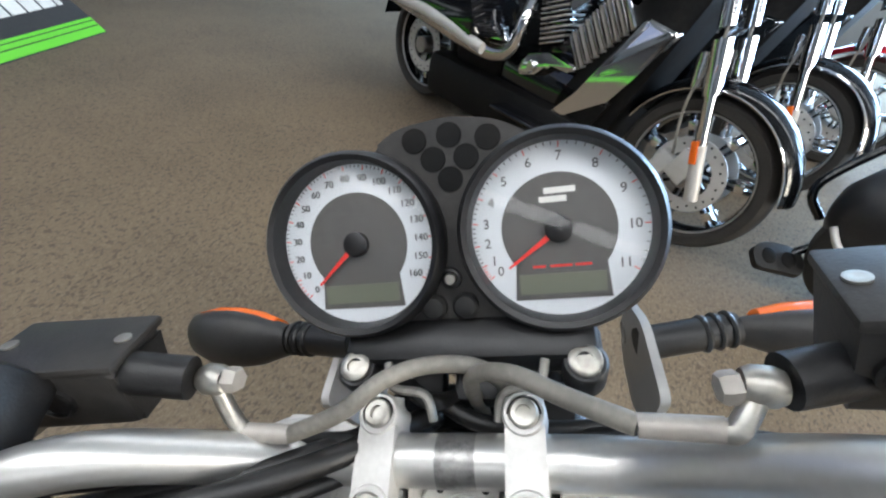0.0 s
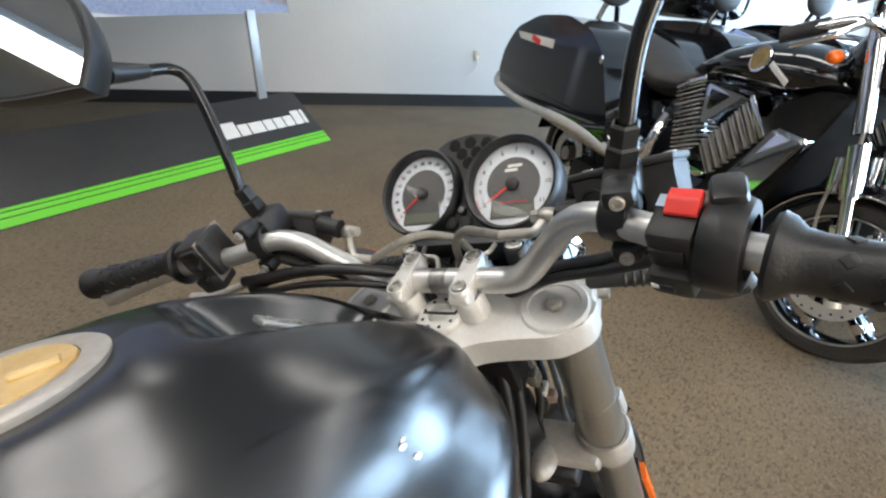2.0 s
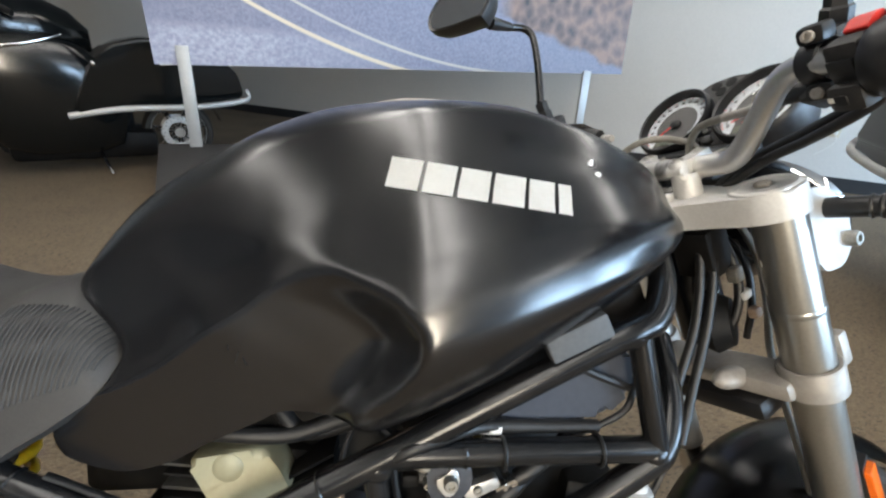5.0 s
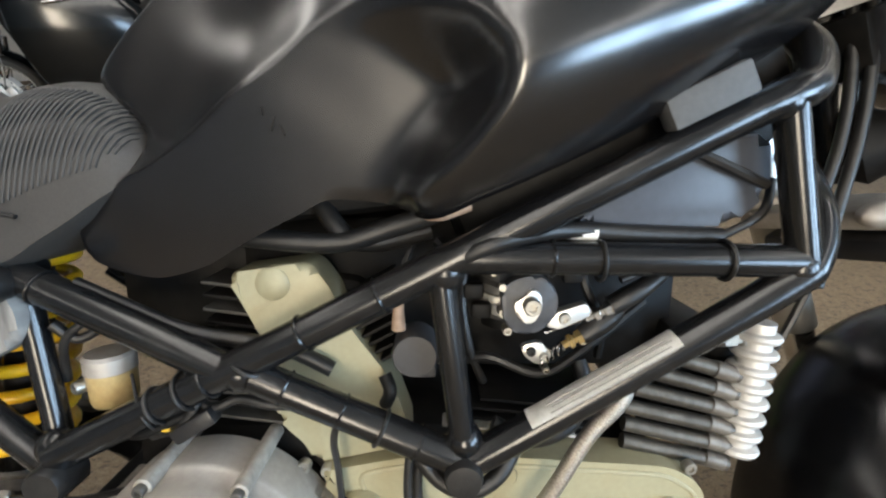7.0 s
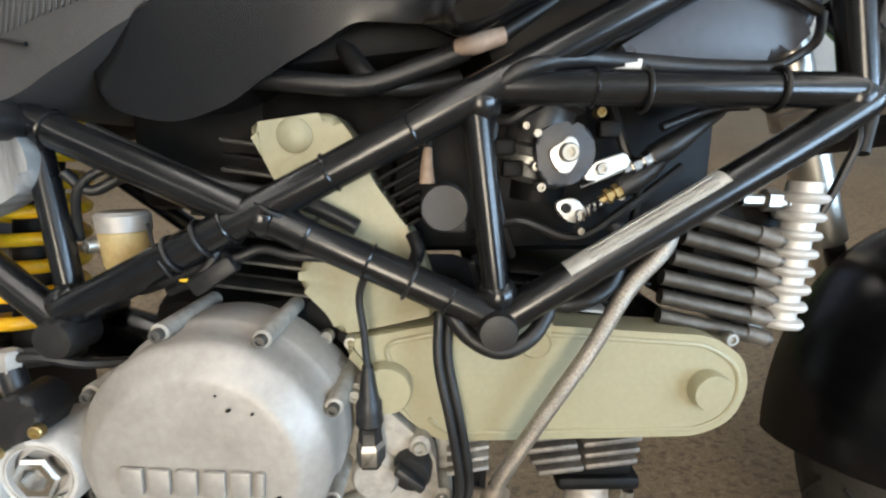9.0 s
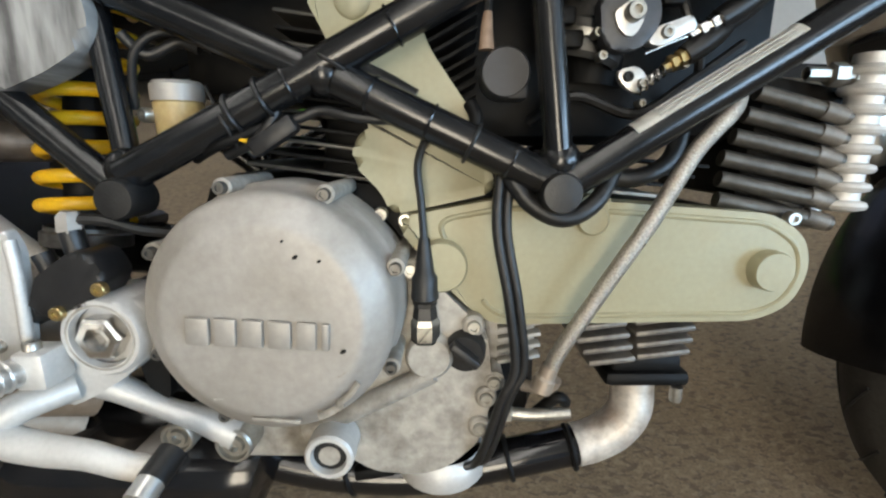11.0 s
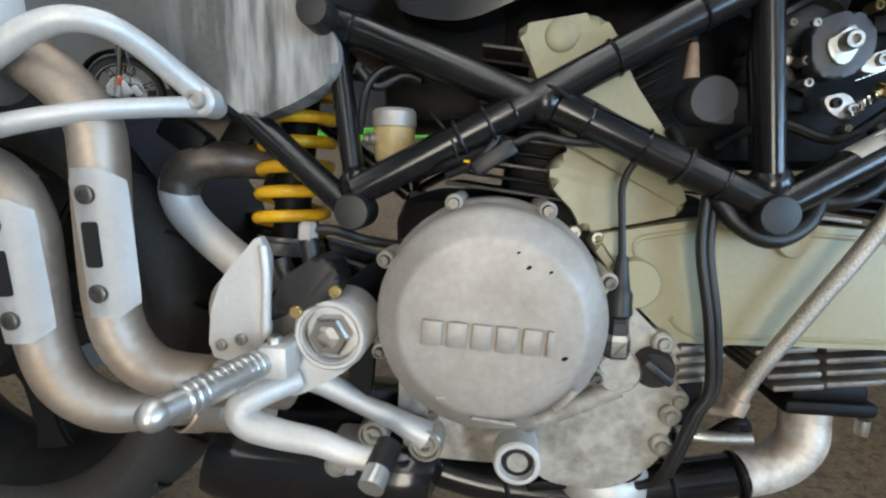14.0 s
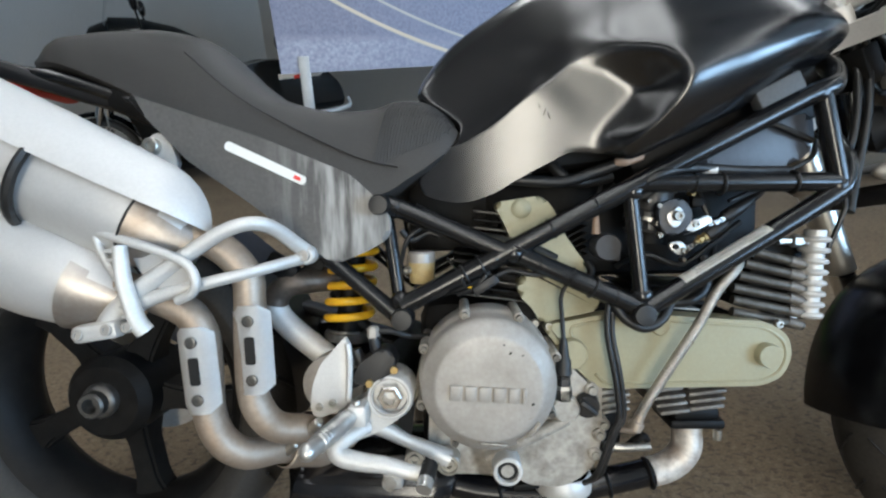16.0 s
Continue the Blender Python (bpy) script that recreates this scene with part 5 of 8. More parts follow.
# braided oil line and breather hoses over the covers
br = part("oil_line", tube([(1.00, -0.130, 0.560), (0.986, -0.150, 0.540), (0.960, -0.152, 0.509), (0.932, -0.153, 0.457), (0.902, -0.152, 0.407), (0.868, -0.148, 0.346), (0.860, -0.146, 0.326)], 0.0068, 14), M_BRAID, moto, "braided steel oil line")
part("union", lathe([(0.0095, 0), (0.0095, 0.012), (0.0075, 0.014), (0.0075, 0.024)], (0.852, -0.146, 0.306), (0.35, 0, 1), 14), M_PIPE, br)
for pts, r, m in (
    ([(0.813, -0.146, 0.492), (0.811, -0.150, 0.448), (0.822, -0.152, 0.387), (0.829, -0.150, 0.328), (0.819, -0.148, 0.299), (0.801, -0.140, 0.235), (0.790, -0.115, 0.205)], 0.0042, M_RUBBER),
    ([(0.821, -0.144, 0.490), (0.819, -0.146, 0.448), (0.830, -0.148, 0.387), (0.837, -0.145, 0.328), (0.827, -0.142, 0.299), (0.810, -0.134, 0.235), (0.800, -0.110, 0.205)], 0.0042, M_RUBBER),
    ([(0.845, -0.10, 0.285), (0.866, -0.115, 0.290), (0.872, -0.12, 0.302)], 0.006, M_PIPE),
    ([(0.822, -0.11, 0.262), (0.850, -0.115, 0.262), (0.888, -0.115, 0.264)], 0.0062, M_BOLT),
    ([(0.86, -0.10, 0.255), (0.875, -0.115, 0.280), (0.885, -0.11, 0.272)], 0.0060, M_VOID),
    ([(1.012, -0.06, 0.352), (1.030, -0.05, 0.368), (1.040, -0.03, 0.385)], 0.010, M_VOID),
):
    part("hose", tube(pts, r, 12), m, moto)
part("hex_union", lathe([(0.009, 0), (0.009, 0.012), (0.006, 0.014)], (0.820, -0.112, 0.262), (1, 0, 0), 6), M_BOLT, moto)
part("sump_strainer", lathe([(0.044, 0), (0.047, 0.004), (0.047, 0.024), (0.042, 0.032)], (0.765, -0.072, 0.172), (0, 0, 1), 28), M_ALU_PAINT, moto, "pale round strainer cap")
part("drain_plug", box((0.700, -0.12, 0.205), (0.040, 0.014, 0.012), 0.003, Matrix.Rotation(radians(-10), 4, "Y")), M_VOID, moto)

# -- exhaust --
fl = part("exhaust_flange", join(box((0.972, -0.055, 0.285), (0.085, 0.075, 0.016), 0.006), box((0.972, -0.055, 0.300), (0.070, 0.065, 0.020), 0.006)), M_VOID, moto, "black exhaust flange")
bolt("bolt", fl, (1.003, -0.088, 0.268), (0, 0, -1), 0.006, 0.008)
part("header_pipe", tube([(0.971, -0.055, 0.290), (0.972, -0.056, 0.258), (0.970, -0.060, 0.234), (0.955, -0.062, 0.212), (0.932, -0.064, 0.199), (0.910, -0.066, 0.194)], 0.0228, 22), mat("pale_header_steel", (0.62, 0.58, 0.52), 0.52, 0.45, 0.25, 90, 0.75, 26, 0.3, 160, dark=(0.34, 0.26, 0.19)), moto, "pale bare steel header pipe")
part("header_pipe", tube([(0.928, -0.064, 0.197), (0.89, -0.067, 0.190), (0.83, -0.070, 0.178), (0.74, -0.07, 0.160), (0.64, -0.07, 0.165), (0.56, -0.07, 0.185)], 0.0215, 20), M_POT, moto, "black wrapped exhaust pipe")
for x, z in ((0.905, 0.193), (0.838, 0.179), (0.665, 0.162)):
    part("clamp_band", ring((x, -0.069, z), (1, 0, 0.25), 0.0225, 0.003, 22, 6), M_VOID, moto)
pot_rings = []
for i in range(17):
    u = i / 16
    x = 0.322 + u * 0.276
    k = max(0.04, 1 - abs(2 * u - 1) ** 16) ** 0.5
    zc, h, w = 0.196 - 0.014 * u, (0.054 + 0.016 * u) * k, 0.098 * k
    pot_rings.append([(x + 0.02 * math.sin(2 * math.pi * j / 24), -0.045 + w * math.cos(2 * math.pi * j / 24), zc + h * abs(math.sin(2 * math.pi * j / 24)) ** 0.7 * (1 if j < 12 else -1)) for j in range(24)])
part("exhaust_box", loft(pot_rings), M_POT, moto, "gloss black exhaust collector box")
for pts in ([(0.395, -0.130, 0.300), (0.376, -0.165, 0.318), (0.346, -0.190, 0.335), (0.327, -0.198, 0.364), (0.321, -0.200, 0.400), (0.322, -0.200, 0.470), (0.325, -0.200, 0.520), (0.322, -0.200, 0.548), (0.300, -0.202, 0.578), (0.262, -0.205, 0.602), (0.225, -0.212, 0.618)],
            [(0.362, -0.120, 0.262), (0.338, -0.160, 0.286), (0.308, -0.195, 0.298), (0.282, -0.210, 0.324), (0.268, -0.213, 0.364), (0.268, -0.214, 0.430), (0.266, -0.214, 0.470), (0.250, -0.214, 0.500), (0.215, -0.216, 0.520), (0.160, -0.22, 0.542)]):
    pipe = part("tail_pipe", tube(pts, 0.0205, 22, n=7), M_PIPE, moto, "heat-tinted steel exhaust pipe")
    p, q = Vector(pts[0]), Vector(pts[1])
    d = (q - p).normalized()
    clamp = part("clamp", lathe([(0.0245, -0.012), (0.0265, -0.010), (0.0265, 0.010), (0.0245, 0.012)], p.lerp(q, 0.6), d, 24), M_PIPE, pipe)
    part("clamp_bolt", lathe([(0.0075, -0.014), (0.0075, 0.014), (0.005, 0.016), (0, 0.016)], p.lerp(q, 0.6) + Vector((0.012, -0.028, 0.018)), (0.6, -0.3, 0.6), 12), M_BOLT, pipe)
    part("slip_joint", tube([p + Vector((0.03, 0.03, -0.02)), p.lerp(q, 0.3)], 0.0245, 20, False), M_PIPE, pipe)


def heat_shield(c, w, h, tilt):
    """A plate bent round the outer side of a pipe, with a slot and two screws."""
    m = Matrix.Translation(c) @ Matrix.Rotation(radians(tilt), 4, "Y")
    bend, rows = w * 0.62, []
    for i in range(13):
        v = -1 + 2 * i / 12
        inset = 0.012 * max(0.0, (abs(v) - 0.80) / 0.20) ** 2
        row = []
        for j in range(15):
            x = (w / 2 - inset) * (-1 + 2 * j / 14)
            row.append((x, bend - math.sqrt(max(bend * bend - x * x, 0.0)), v * h / 2))
        rows.append(row)
    bm = loft(rows, caps=False, close=False)
    bmesh.ops.solidify(bm, geom=bm.faces[:], thickness=0.0022)
    s = part("heat_shield", moved(bm, m), M_SHIELD, moto, "satin silver heat shield with a slot and two screws")
    part("slot", moved(prism(rounded([(-0.0065, -0.018), (0.0065, -0.018), (0.0065, 0.018), (-0.0065, 0.018)], 0.003), -0.0012, 0.002), m), M_HEX, s, "dark slot")
    for z in (-h * 0.33, h * 0.33):
        bolt("bolt", s, m @ Vector((0, -0.0005, z)), m.to_3x3() @ Vector((0, -1, 0)), 0.0075, 0.0022, M_NUT)
    return s


heat_shield((0.332, -0.2235, 0.452), 0.051, 0.118, -1)
heat_shield((0.2655, -0.2375, 0.430), 0.050, 0.114, -3)


def silencer(p0, p1, r, label):
    """A rounded can from its front mouth p0 back to p1."""
    p0, p1 = Vector(p0), Vector(p1)
    d = p1 - p0
    n = d.normalized()
    up = Vector((0, 0, 1)) - n * n.z
    up.normalize()
    side = n.cross(up)
    rings = []
    for u, k in ((0.0, 0.42), (0.02, 0.55), (0.07, 0.76), (0.14, 0.93), (0.22, 1.0), (0.5, 1.02), (0.86, 1.0), (0.97, 0.92), (1.0, 0.78)):
        c = p0 + d * u
        rings.append([c + side * (0.85 * r * k * math.cos(2 * math.pi * j / 28)) + up * (1.12 * r * k * math.sin(2 * math.pi * j / 28)) for j in range(28)])
    body = part("silencer", loft(rings), M_SILENCER, moto, label)
    nose = []
    for u, k in ((-0.01, 0.45), (0.02, 0.565), (0.07, 0.775), (0.125, 0.915)):
        c = p0 + d * u - up * 0.003
        nose.append([c + side * (0.86 * r * k * math.cos(2 * math.pi * j / 28)) + up * (1.13 * r * k * math.sin(2 * math.pi * j / 28)) for j in range(28)])
    strap = [p0 + d * 0.36 + side * (1.02 * r * math.cos(a)) + up * (1.22 * r * math.sin(a)) for a in [2 * math.pi * j / 32 for j in range(33)]]
    part("strap", tube(strap, 0.006, 8, False), M_RUBBER, body, "black rubber strap")
    return body, nose


s1, nose1 = silencer((0.258, -0.205, 0.592), (-0.22, -0.225, 0.835), 0.060, "silver aluminium upper silencer with a tinted nose")
M_NOSE = mat("brushed_steel_nose", (0.36, 0.335, 0.31), 0.36, 0.75, 0.10, 140, 0.6, 14, 0.03, 250, dark=(0.24, 0.18, 0.13), rough_vary=0.10)
M_PALE = mat("pale_silver_paint", (0.60, 0.585, 0.56), 0.45, 0.2, 0.04, 250, 0.25, 12, 0.02, 500, dark=(0.56, 0.54, 0.50))
part("nose_cone", loft([[q for q in r] for r in nose1]), M_NOSE, s1, "heat-tinted steel nose")
part("nose_seam", tube(nose1[-1] + nose1[-1][:1], 0.0016, 6, False), M_HEX, s1, "dark seam")
part("top_shield", loft([[(x, -0.215 - 0.052 * math.cos(a) * k, z + 0.058 * math.sin(a) * k) for a in [math.pi * (0.02 + 0.62 * j / 12) for j in range(13)]] for x, z, k in ((0.287, 0.604, 0.04), (0.286, 0.607, 0.22), (0.283, 0.611, 0.40), (0.277, 0.616, 0.58), (0.267, 0.623, 0.76), (0.252, 0.632, 0.90), (0.235, 0.640, 0.98), (0.12, 0.695, 1.09), (-0.02, 0.765, 1.12), (-0.2, 0.852, 1.12))], caps=False, close=False), M_PALE, s1, "pale silver guard over the silencer")
s2, nose2 = silencer((0.175, -0.215, 0.520), (-0.30, -0.225, 0.705), 0.058, "silver aluminium lower silencer with a tinted nose")
part("nose_cone", loft(nose2), M_NOSE, s2, "heat-tinted steel nose")
lug = part("silencer_lug", prism(rounded([(0.120, 0.712), (0.172, 0.750), (0.190, 0.735), (0.200, 0.700), (0.185, 0.690), (0.150, 0.690)], 0.008), -0.135, -0.125, 0.002), M_ALU_PAINT, moto, "silver mounting lug")
bolt("bolt", lug, (0.165, -0.139, 0.728), (0, -1, 0), 0.012, 0.006)
# inner silver pipe beside the shock
rh = part("rear_header", tube([(0.334, -0.098, 0.516), (0.317, -0.100, 0.495), (0.321, -0.100, 0.472), (0.340, -0.102, 0.450), (0.372, -0.106, 0.425), (0.410, -0.110, 0.397), (0.44, -0.105, 0.375)], 0.0185, 20), M_ALU_PAINT, moto, "satin steel pipe of the rear cylinder with a brown, shade-darkened elbow")
# rusty brown, made darker in colour for the shade round this elbow
part("elbow", tube([(0.400, -0.060, 0.520), (0.367, -0.085, 0.521), (0.340, -0.097, 0.518), (0.322, -0.0995, 0.504), (0.3165, -0.100, 0.488)], 0.0192, 20), mat("shaded_brown_steel", (0.17, 0.14, 0.115), 0.45, 0.7, 0.2, 140, 0.6, 14, 0.05, 250, dark=(0.04, 0.032, 0.026)), rh, "rusty brown elbow, darkened for the shade it sits in")
part("rear_header_inner", tube([(0.40, -0.06, 0.50), (0.425, -0.07, 0.47), (0.45, -0.07, 0.44)], 0.012, 14), M_VOID, moto)

# -- shock absorber --
sh0, sh1 = Vector((0.423, -0.072, 0.446)), Vector((0.440, -0.050, 0.645))
shock = part("shock_body", tube([sh0 - (sh1 - sh0) * 0.12, sh1], 0.019, 20, False), M_VOID, moto, "rear shock absorber with a yellow spring")
coil = []
ax = (sh1 - sh0).normalized()
s_, u_ = ax.orthogonal().normalized(), None
u_ = ax.cross(s_)
for i in range(8 * 20 + 1):
    a = 2 * math.pi * i / 20
    coil.append(sh0 + (sh1 - sh0) * (i / 160) + (s_ * math.cos(a) + u_ * math.sin(a)) * 0.0345)
part("spring", tube(coil, 0.0064, 10, False), M_YELLOW, shock, "yellow coil spring")
part("preload_ring", lathe([(0.037, -0.018), (0.037, -0.006), (0.034, -0.004), (0.034, 0.0)], sh0 - ax * 0.006, ax, 18), M_NUT, shock, "notched preload ring")
part("reservoir_hose", tube([(0.40, -0.06, 0.62), (0.45, -0.10, 0.60), (0.49, -0.11, 0.615)], 0.005, 8), M_RUBBER, moto)

# -- brake fluid cup, master cylinder, heel guard, peg and pedal --
cup = part("fluid_cup", lathe([(0.017, 0), (0.0185, 0.004), (0.0195, 0.030), (0.018, 0.032)], (0.547, -0.110, 0.520), (0, 0, 1), 24), M_FLUID, moto, "stained translucent brake fluid cup")
part("lid", lathe([(0.0205, 0.0), (0.0205, 0.013), (0.018, 0.016), (0, 0.016)], (0.547, -0.110, 0.551), (0, 0, 1), 24), M_CAST, cup, "grey screw lid")
bolt("bolt", cup, (0.528, -0.122, 0.540), (-0.5, -1, 0), 0.006, 0.006)
mc = part("brake_master_cylinder", prism(rounded([(0.452, 0.392), (0.470, 0.388), (0.504, 0.399), (0.516, 0.419), (0.508, 0.436), (0.494, 0.440), (0.463, 0.420)], 0.006), -0.182, -0.150, 0.005), M_PLASTIC, moto, "black rear brake master cylinder")
part("bore", tube([(0.434, -0.166, 0.385), (0.478, -0.166, 0.404)], 0.0125, 18, False), M_RUBBER, mc)
part("inlet", tube([(0.484, -0.163, 0.432), (0.481, -0.163, 0.452)], 0.0085, 14, False), M_PLASTIC, mc)
part("outlet", tube([(0.462, -0.163, 0.415), (0.455, -0.163, 0.434)], 0.0075, 14, False), M_PLASTIC, mc)
part("banjo", lathe([(0.009, -0.006), (0.009, 0.006), (0.006, 0.010), (0, 0.010)], (0.481, -0.163, 0.457), (0.1, 0, 1), 6), M_CAST, mc)
for c in ((0.512, -0.184, 0.411), (0.477, -0.184, 0.392)):
    bolt("bolt", mc, c, (0, -1, 0), 0.0055, 0.003, M_BRASS)
part("brake_hose", tube([(0.481, -0.162, 0.460), (0.505, -0.160, 0.459), (0.530, -0.152, 0.450), (0.560, -0.13, 0.442)], 0.0045, 8), M_RUBBER, moto)
heel = part("heel_guard", prism(rounded([(0.444, 0.457), (0.436, 0.448), (0.408, 0.418), (0.396, 0.388), (0.391, 0.350), (0.402, 0.340), (0.440, 0.355), (0.447, 0.367), (0.452, 0.440)], 0.009), -0.180, -0.170, 0.003), M_ALU_PAINT, moto, "silver alloy heel guard")
part("guard_lip", tube([(0.446, -0.180, 0.366), (0.450, -0.181, 0.420), (0.448, -0.180, 0.448)], 0.0045, 10), M_ALU_PAINT, heel)
for c in ((0.405, -0.182, 0.358), (0.424, -0.182, 0.364)):
    bolt("bolt", heel, c, (0, -1, 0), 0.0052, 0.003)
part("guard_mount", lathe([(0.045, 0), (0.045, -0.03), (0.035, -0.034), (0, -0.034)], (0.415, -0.115, 0.375), (0, 1, 0), 28), M_CAST, moto)
hang = part("peg_hanger", prism(rounded([(0.420, 0.338), (0.440, 0.352), (0.470, 0.368), (0.498, 0.404), (0.532, 0.396), (0.538, 0.362), (0.516, 0.336), (0.480, 0.314), (0.455, 0.304), (0.428, 0.314)], 0.010), -0.172, -0.145, 0.006), M_ALU_PAINT, moto, "silver alloy footpeg hanger")
part("hanger_arm", tube([(0.462, -0.156, 0.325), (0.490, -0.153, 0.312), (0.523, -0.150, 0.292), (0.552, -0.148, 0.279), (0.582, -0.146, 0.262)], 0.0095, 14, flat=1.2, radii=[0.014, 0.012, 0.0095, 0.0105, 0.014]), M_ALU_PAINT, hang)
part("hanger_web", prism(rounded([(0.505, 0.345), (0.535, 0.350), (0.530, 0.300), (0.515, 0.300)], 0.006), -0.150, -0.140), M_VOID, hang)
piv = part("pivot_boss", lathe([(0.033, 0.04), (0.033, -0.006), (0.030, -0.010), (0.0245, -0.010), (0.0235, -0.004)], (0.504, -0.172, 0.371), (0, 1, 0), 36), M_ALU_PAINT, moto, "round alloy boss with the swingarm pivot nut")
part("pivot_ring", ring((0.504, -0.181, 0.371), (0, 1, 0), 0.0262, 0.0014, 36, 8), M_CASE, piv)
part("pivot_nut", lathe([(0.0185, 0.01), (0.0185, -0.008), (0.016, -0.010), (0.0105, -0.010), (0.007, 0.004), (0, 0.006)], (0.504, -0.176, 0.371), (0, 1, 0), 6), M_STEEL, piv, "polished hexagon nut")
for c, r in (((0.5830, -0.152, 0.258), 0.0165), ((0.5330, -0.150, 0.264), 0.0150), ((0.4950, -0.150, 0.228), 0.0115)):
    b_ = part("hanger_bolt", lathe([(r, 0.03), (r, -0.004), (r * 0.9, -0.006), (r * 0.78, -0.006), (r * 0.72, -0.002), (r * 0.55, -0.002), (r * 0.5, -0.006), (r * 0.3, -0.006), (r * 0.28, 0.0), (0, 0)], c, (0, 1, 0), 28), M_BOLT, moto, "large zinc bolt")
peg = part("foot_peg", tube([(0.452, -0.200, 0.352), (0.440, -0.245, 0.352), (0.425, -0.285, 0.352)], 0.0105, 18, radii=[0.0110, 0.0112, 0.0105]), M_ALU, moto, "ribbed silver rider footpeg")
part("tip", blob((0.4245, -0.2865, 0.352), (0.0112, 0.0120, 0.0112), None, 16), M_ALU, peg, "rounded bright tip")
for i in range(11):
    u = i / 10
    part("rib", ring(Vector((0.449, -0.207, 0.352)).lerp(Vector((0.431, -0.268, 0.352)), u), (-0.3, -1, 0), 0.0108, 0.0021, 18, 8), M_ALU, peg)
part("peg_clevis", box((0.462, -0.188, 0.352), (0.026, 0.030, 0.030), 0.005), M_ALU_PAINT, moto)
bolt("bolt", moto, (0.460, -0.192, 0.369), (0, 0, 1), 0.006, 0.004)
ped = part("brake_pedal", tube([(0.470, -0.172, 0.326), (0.446, -0.196, 0.322), (0.433, -0.204, 0.312), (0.441, -0.207, 0.300), (0.469, -0.208, 0.293), (0.502, -0.209, 0.289), (0.530, -0.210, 0.281), (0.556, -0.210, 0.277)], 0.0095, 16, flat=1.15, radii=[0.0100, 0.0108, 0.0112, 0.0112, 0.0105, 0.0095, 0.0088, 0.0085]), M_ALU_PAINT, moto, "pale silver brake pedal")
part("pedal_tip", tube([(0.558, -0.205, 0.284), (0.553, -0.235, 0.271)], 0.0105, 14, False), M_ALU, ped, "worn silver pedal tip")
part("pedal_sleeve", tube([(0.5595, -0.200, 0.2855), (0.5555, -0.222, 0.277)], 0.0112, 14, False), M_RUBBER, ped)
part("stand_spring_mount", box((0.500, -0.130, 0.232), (0.03, 0.05, 0.03), 0.006), M_CAST, moto)

# -- passenger peg bracket --
pb = part("passenger_bracket", tube([(0.390, -0.148, 0.569), (0.376, -0.170, 0.588), (0.364, -0.195, 0.606), (0.352, -0.214, 0.615), (0.333, -0.226, 0.615), (0.307, -0.232, 0.605), (0.273, -0.236, 0.584), (0.237, -0.238, 0.560), (0.204, -0.240, 0.536), (0.176, -0.242, 0.510), (0.160, -0.243, 0.489)], 0.0095, 16, flat=0.9, radii=[0.0120, 0.0105, 0.0098, 0.0095, 0.0090, 0.0092, 0.0098, 0.0105, 0.0125, 0.0140, 0.0135]), M_ALU_PAINT, moto, "silver alloy passenger footpeg bracket")
part("lower_strut", tube([(0.386, -0.152, 0.565), (0.364, -0.185, 0.560), (0.338, -0.212, 0.554), (0.301, -0.228, 0.546), (0.262, -0.236, 0.537), (0.220, -0.239, 0.526), (0.188, -0.241, 0.511)], 0.0085, 16, flat=0.9, radii=[0.0095, 0.0085, 0.0082, 0.0085, 0.0090, 0.0100, 0.0115]), M_ALU_PAINT, pb)
part("end_boss", lathe([(0.0135, 0.012), (0.0135, -0.008), (0.011, -0.011), (0, -0.011)], (0.388, -0.152, 0.569), (0, 1, 0), 24), M_ALU_PAINT, pb)
bolt("bolt", pb, (0.388, -0.166, 0.569), (0, -1, 0), 0.0080, 0.004, M_CAST)
pp = part("passenger_peg", tube([(0.198, -0.258, 0.594), (0.201, -0.260, 0.552), (0.213, -0.260, 0.505), (0.220, -0.256, 0.488)], 0.0095, 14, flat=0.7, radii=[0.0080, 0.0090, 0.0100, 0.0110]), M_ALU_PAINT, moto, "folded silver passenger footpeg with teeth")
for k in range(8):
    u = k / 7
    part("tooth", box((0.188 + 0.014 * u, -0.262, 0.588 - 0.080 * u), (0.010, 0.005, 0.0045), 0.001), M_ALU_PAINT, pp)
part("peg_frame", tube([(0.160, -0.246, 0.612), (0.188, -0.250, 0.603), (0.234, -0.250, 0.588), (0.272, -0.250, 0.570), (0.283, -0.250, 0.550), (0.276, -0.248, 0.533), (0.256, -0.246, 0.524)], 0.0060, 12), M_ALU_PAINT, pp)
part("peg_frame", tube([(0.160, -0.246, 0.612), (0.165, -0.248, 0.590), (0.182, -0.250, 0.560), (0.204, -0.252, 0.530)], 0.0045, 12), M_ALU_PAINT, pp)
part("hanger_plate", prism(rounded([(0.190, 0.598), (0.236, 0.583), (0.268, 0.566), (0.276, 0.548), (0.262, 0.530), (0.222, 0.540), (0.205, 0.560)], 0.008), -0.238, -0.232, 0.002), M_SILENCER, pp, "dusty silver plate")
part("clevis", box((0.158, -0.250, 0.488), (0.058, 0.024, 0.022), 0.006, Matrix.Rotation(radians(-8), 4, "Y")), M_ALU_PAINT, pp)
for c in ((0.140, -0.262, 0.486), (0.176, -0.262, 0.492), (0.205, -0.266, 0.496)):
    bolt("bolt", pp, c, (0, -1, 0.2), 0.0070, 0.003, M_CAST)


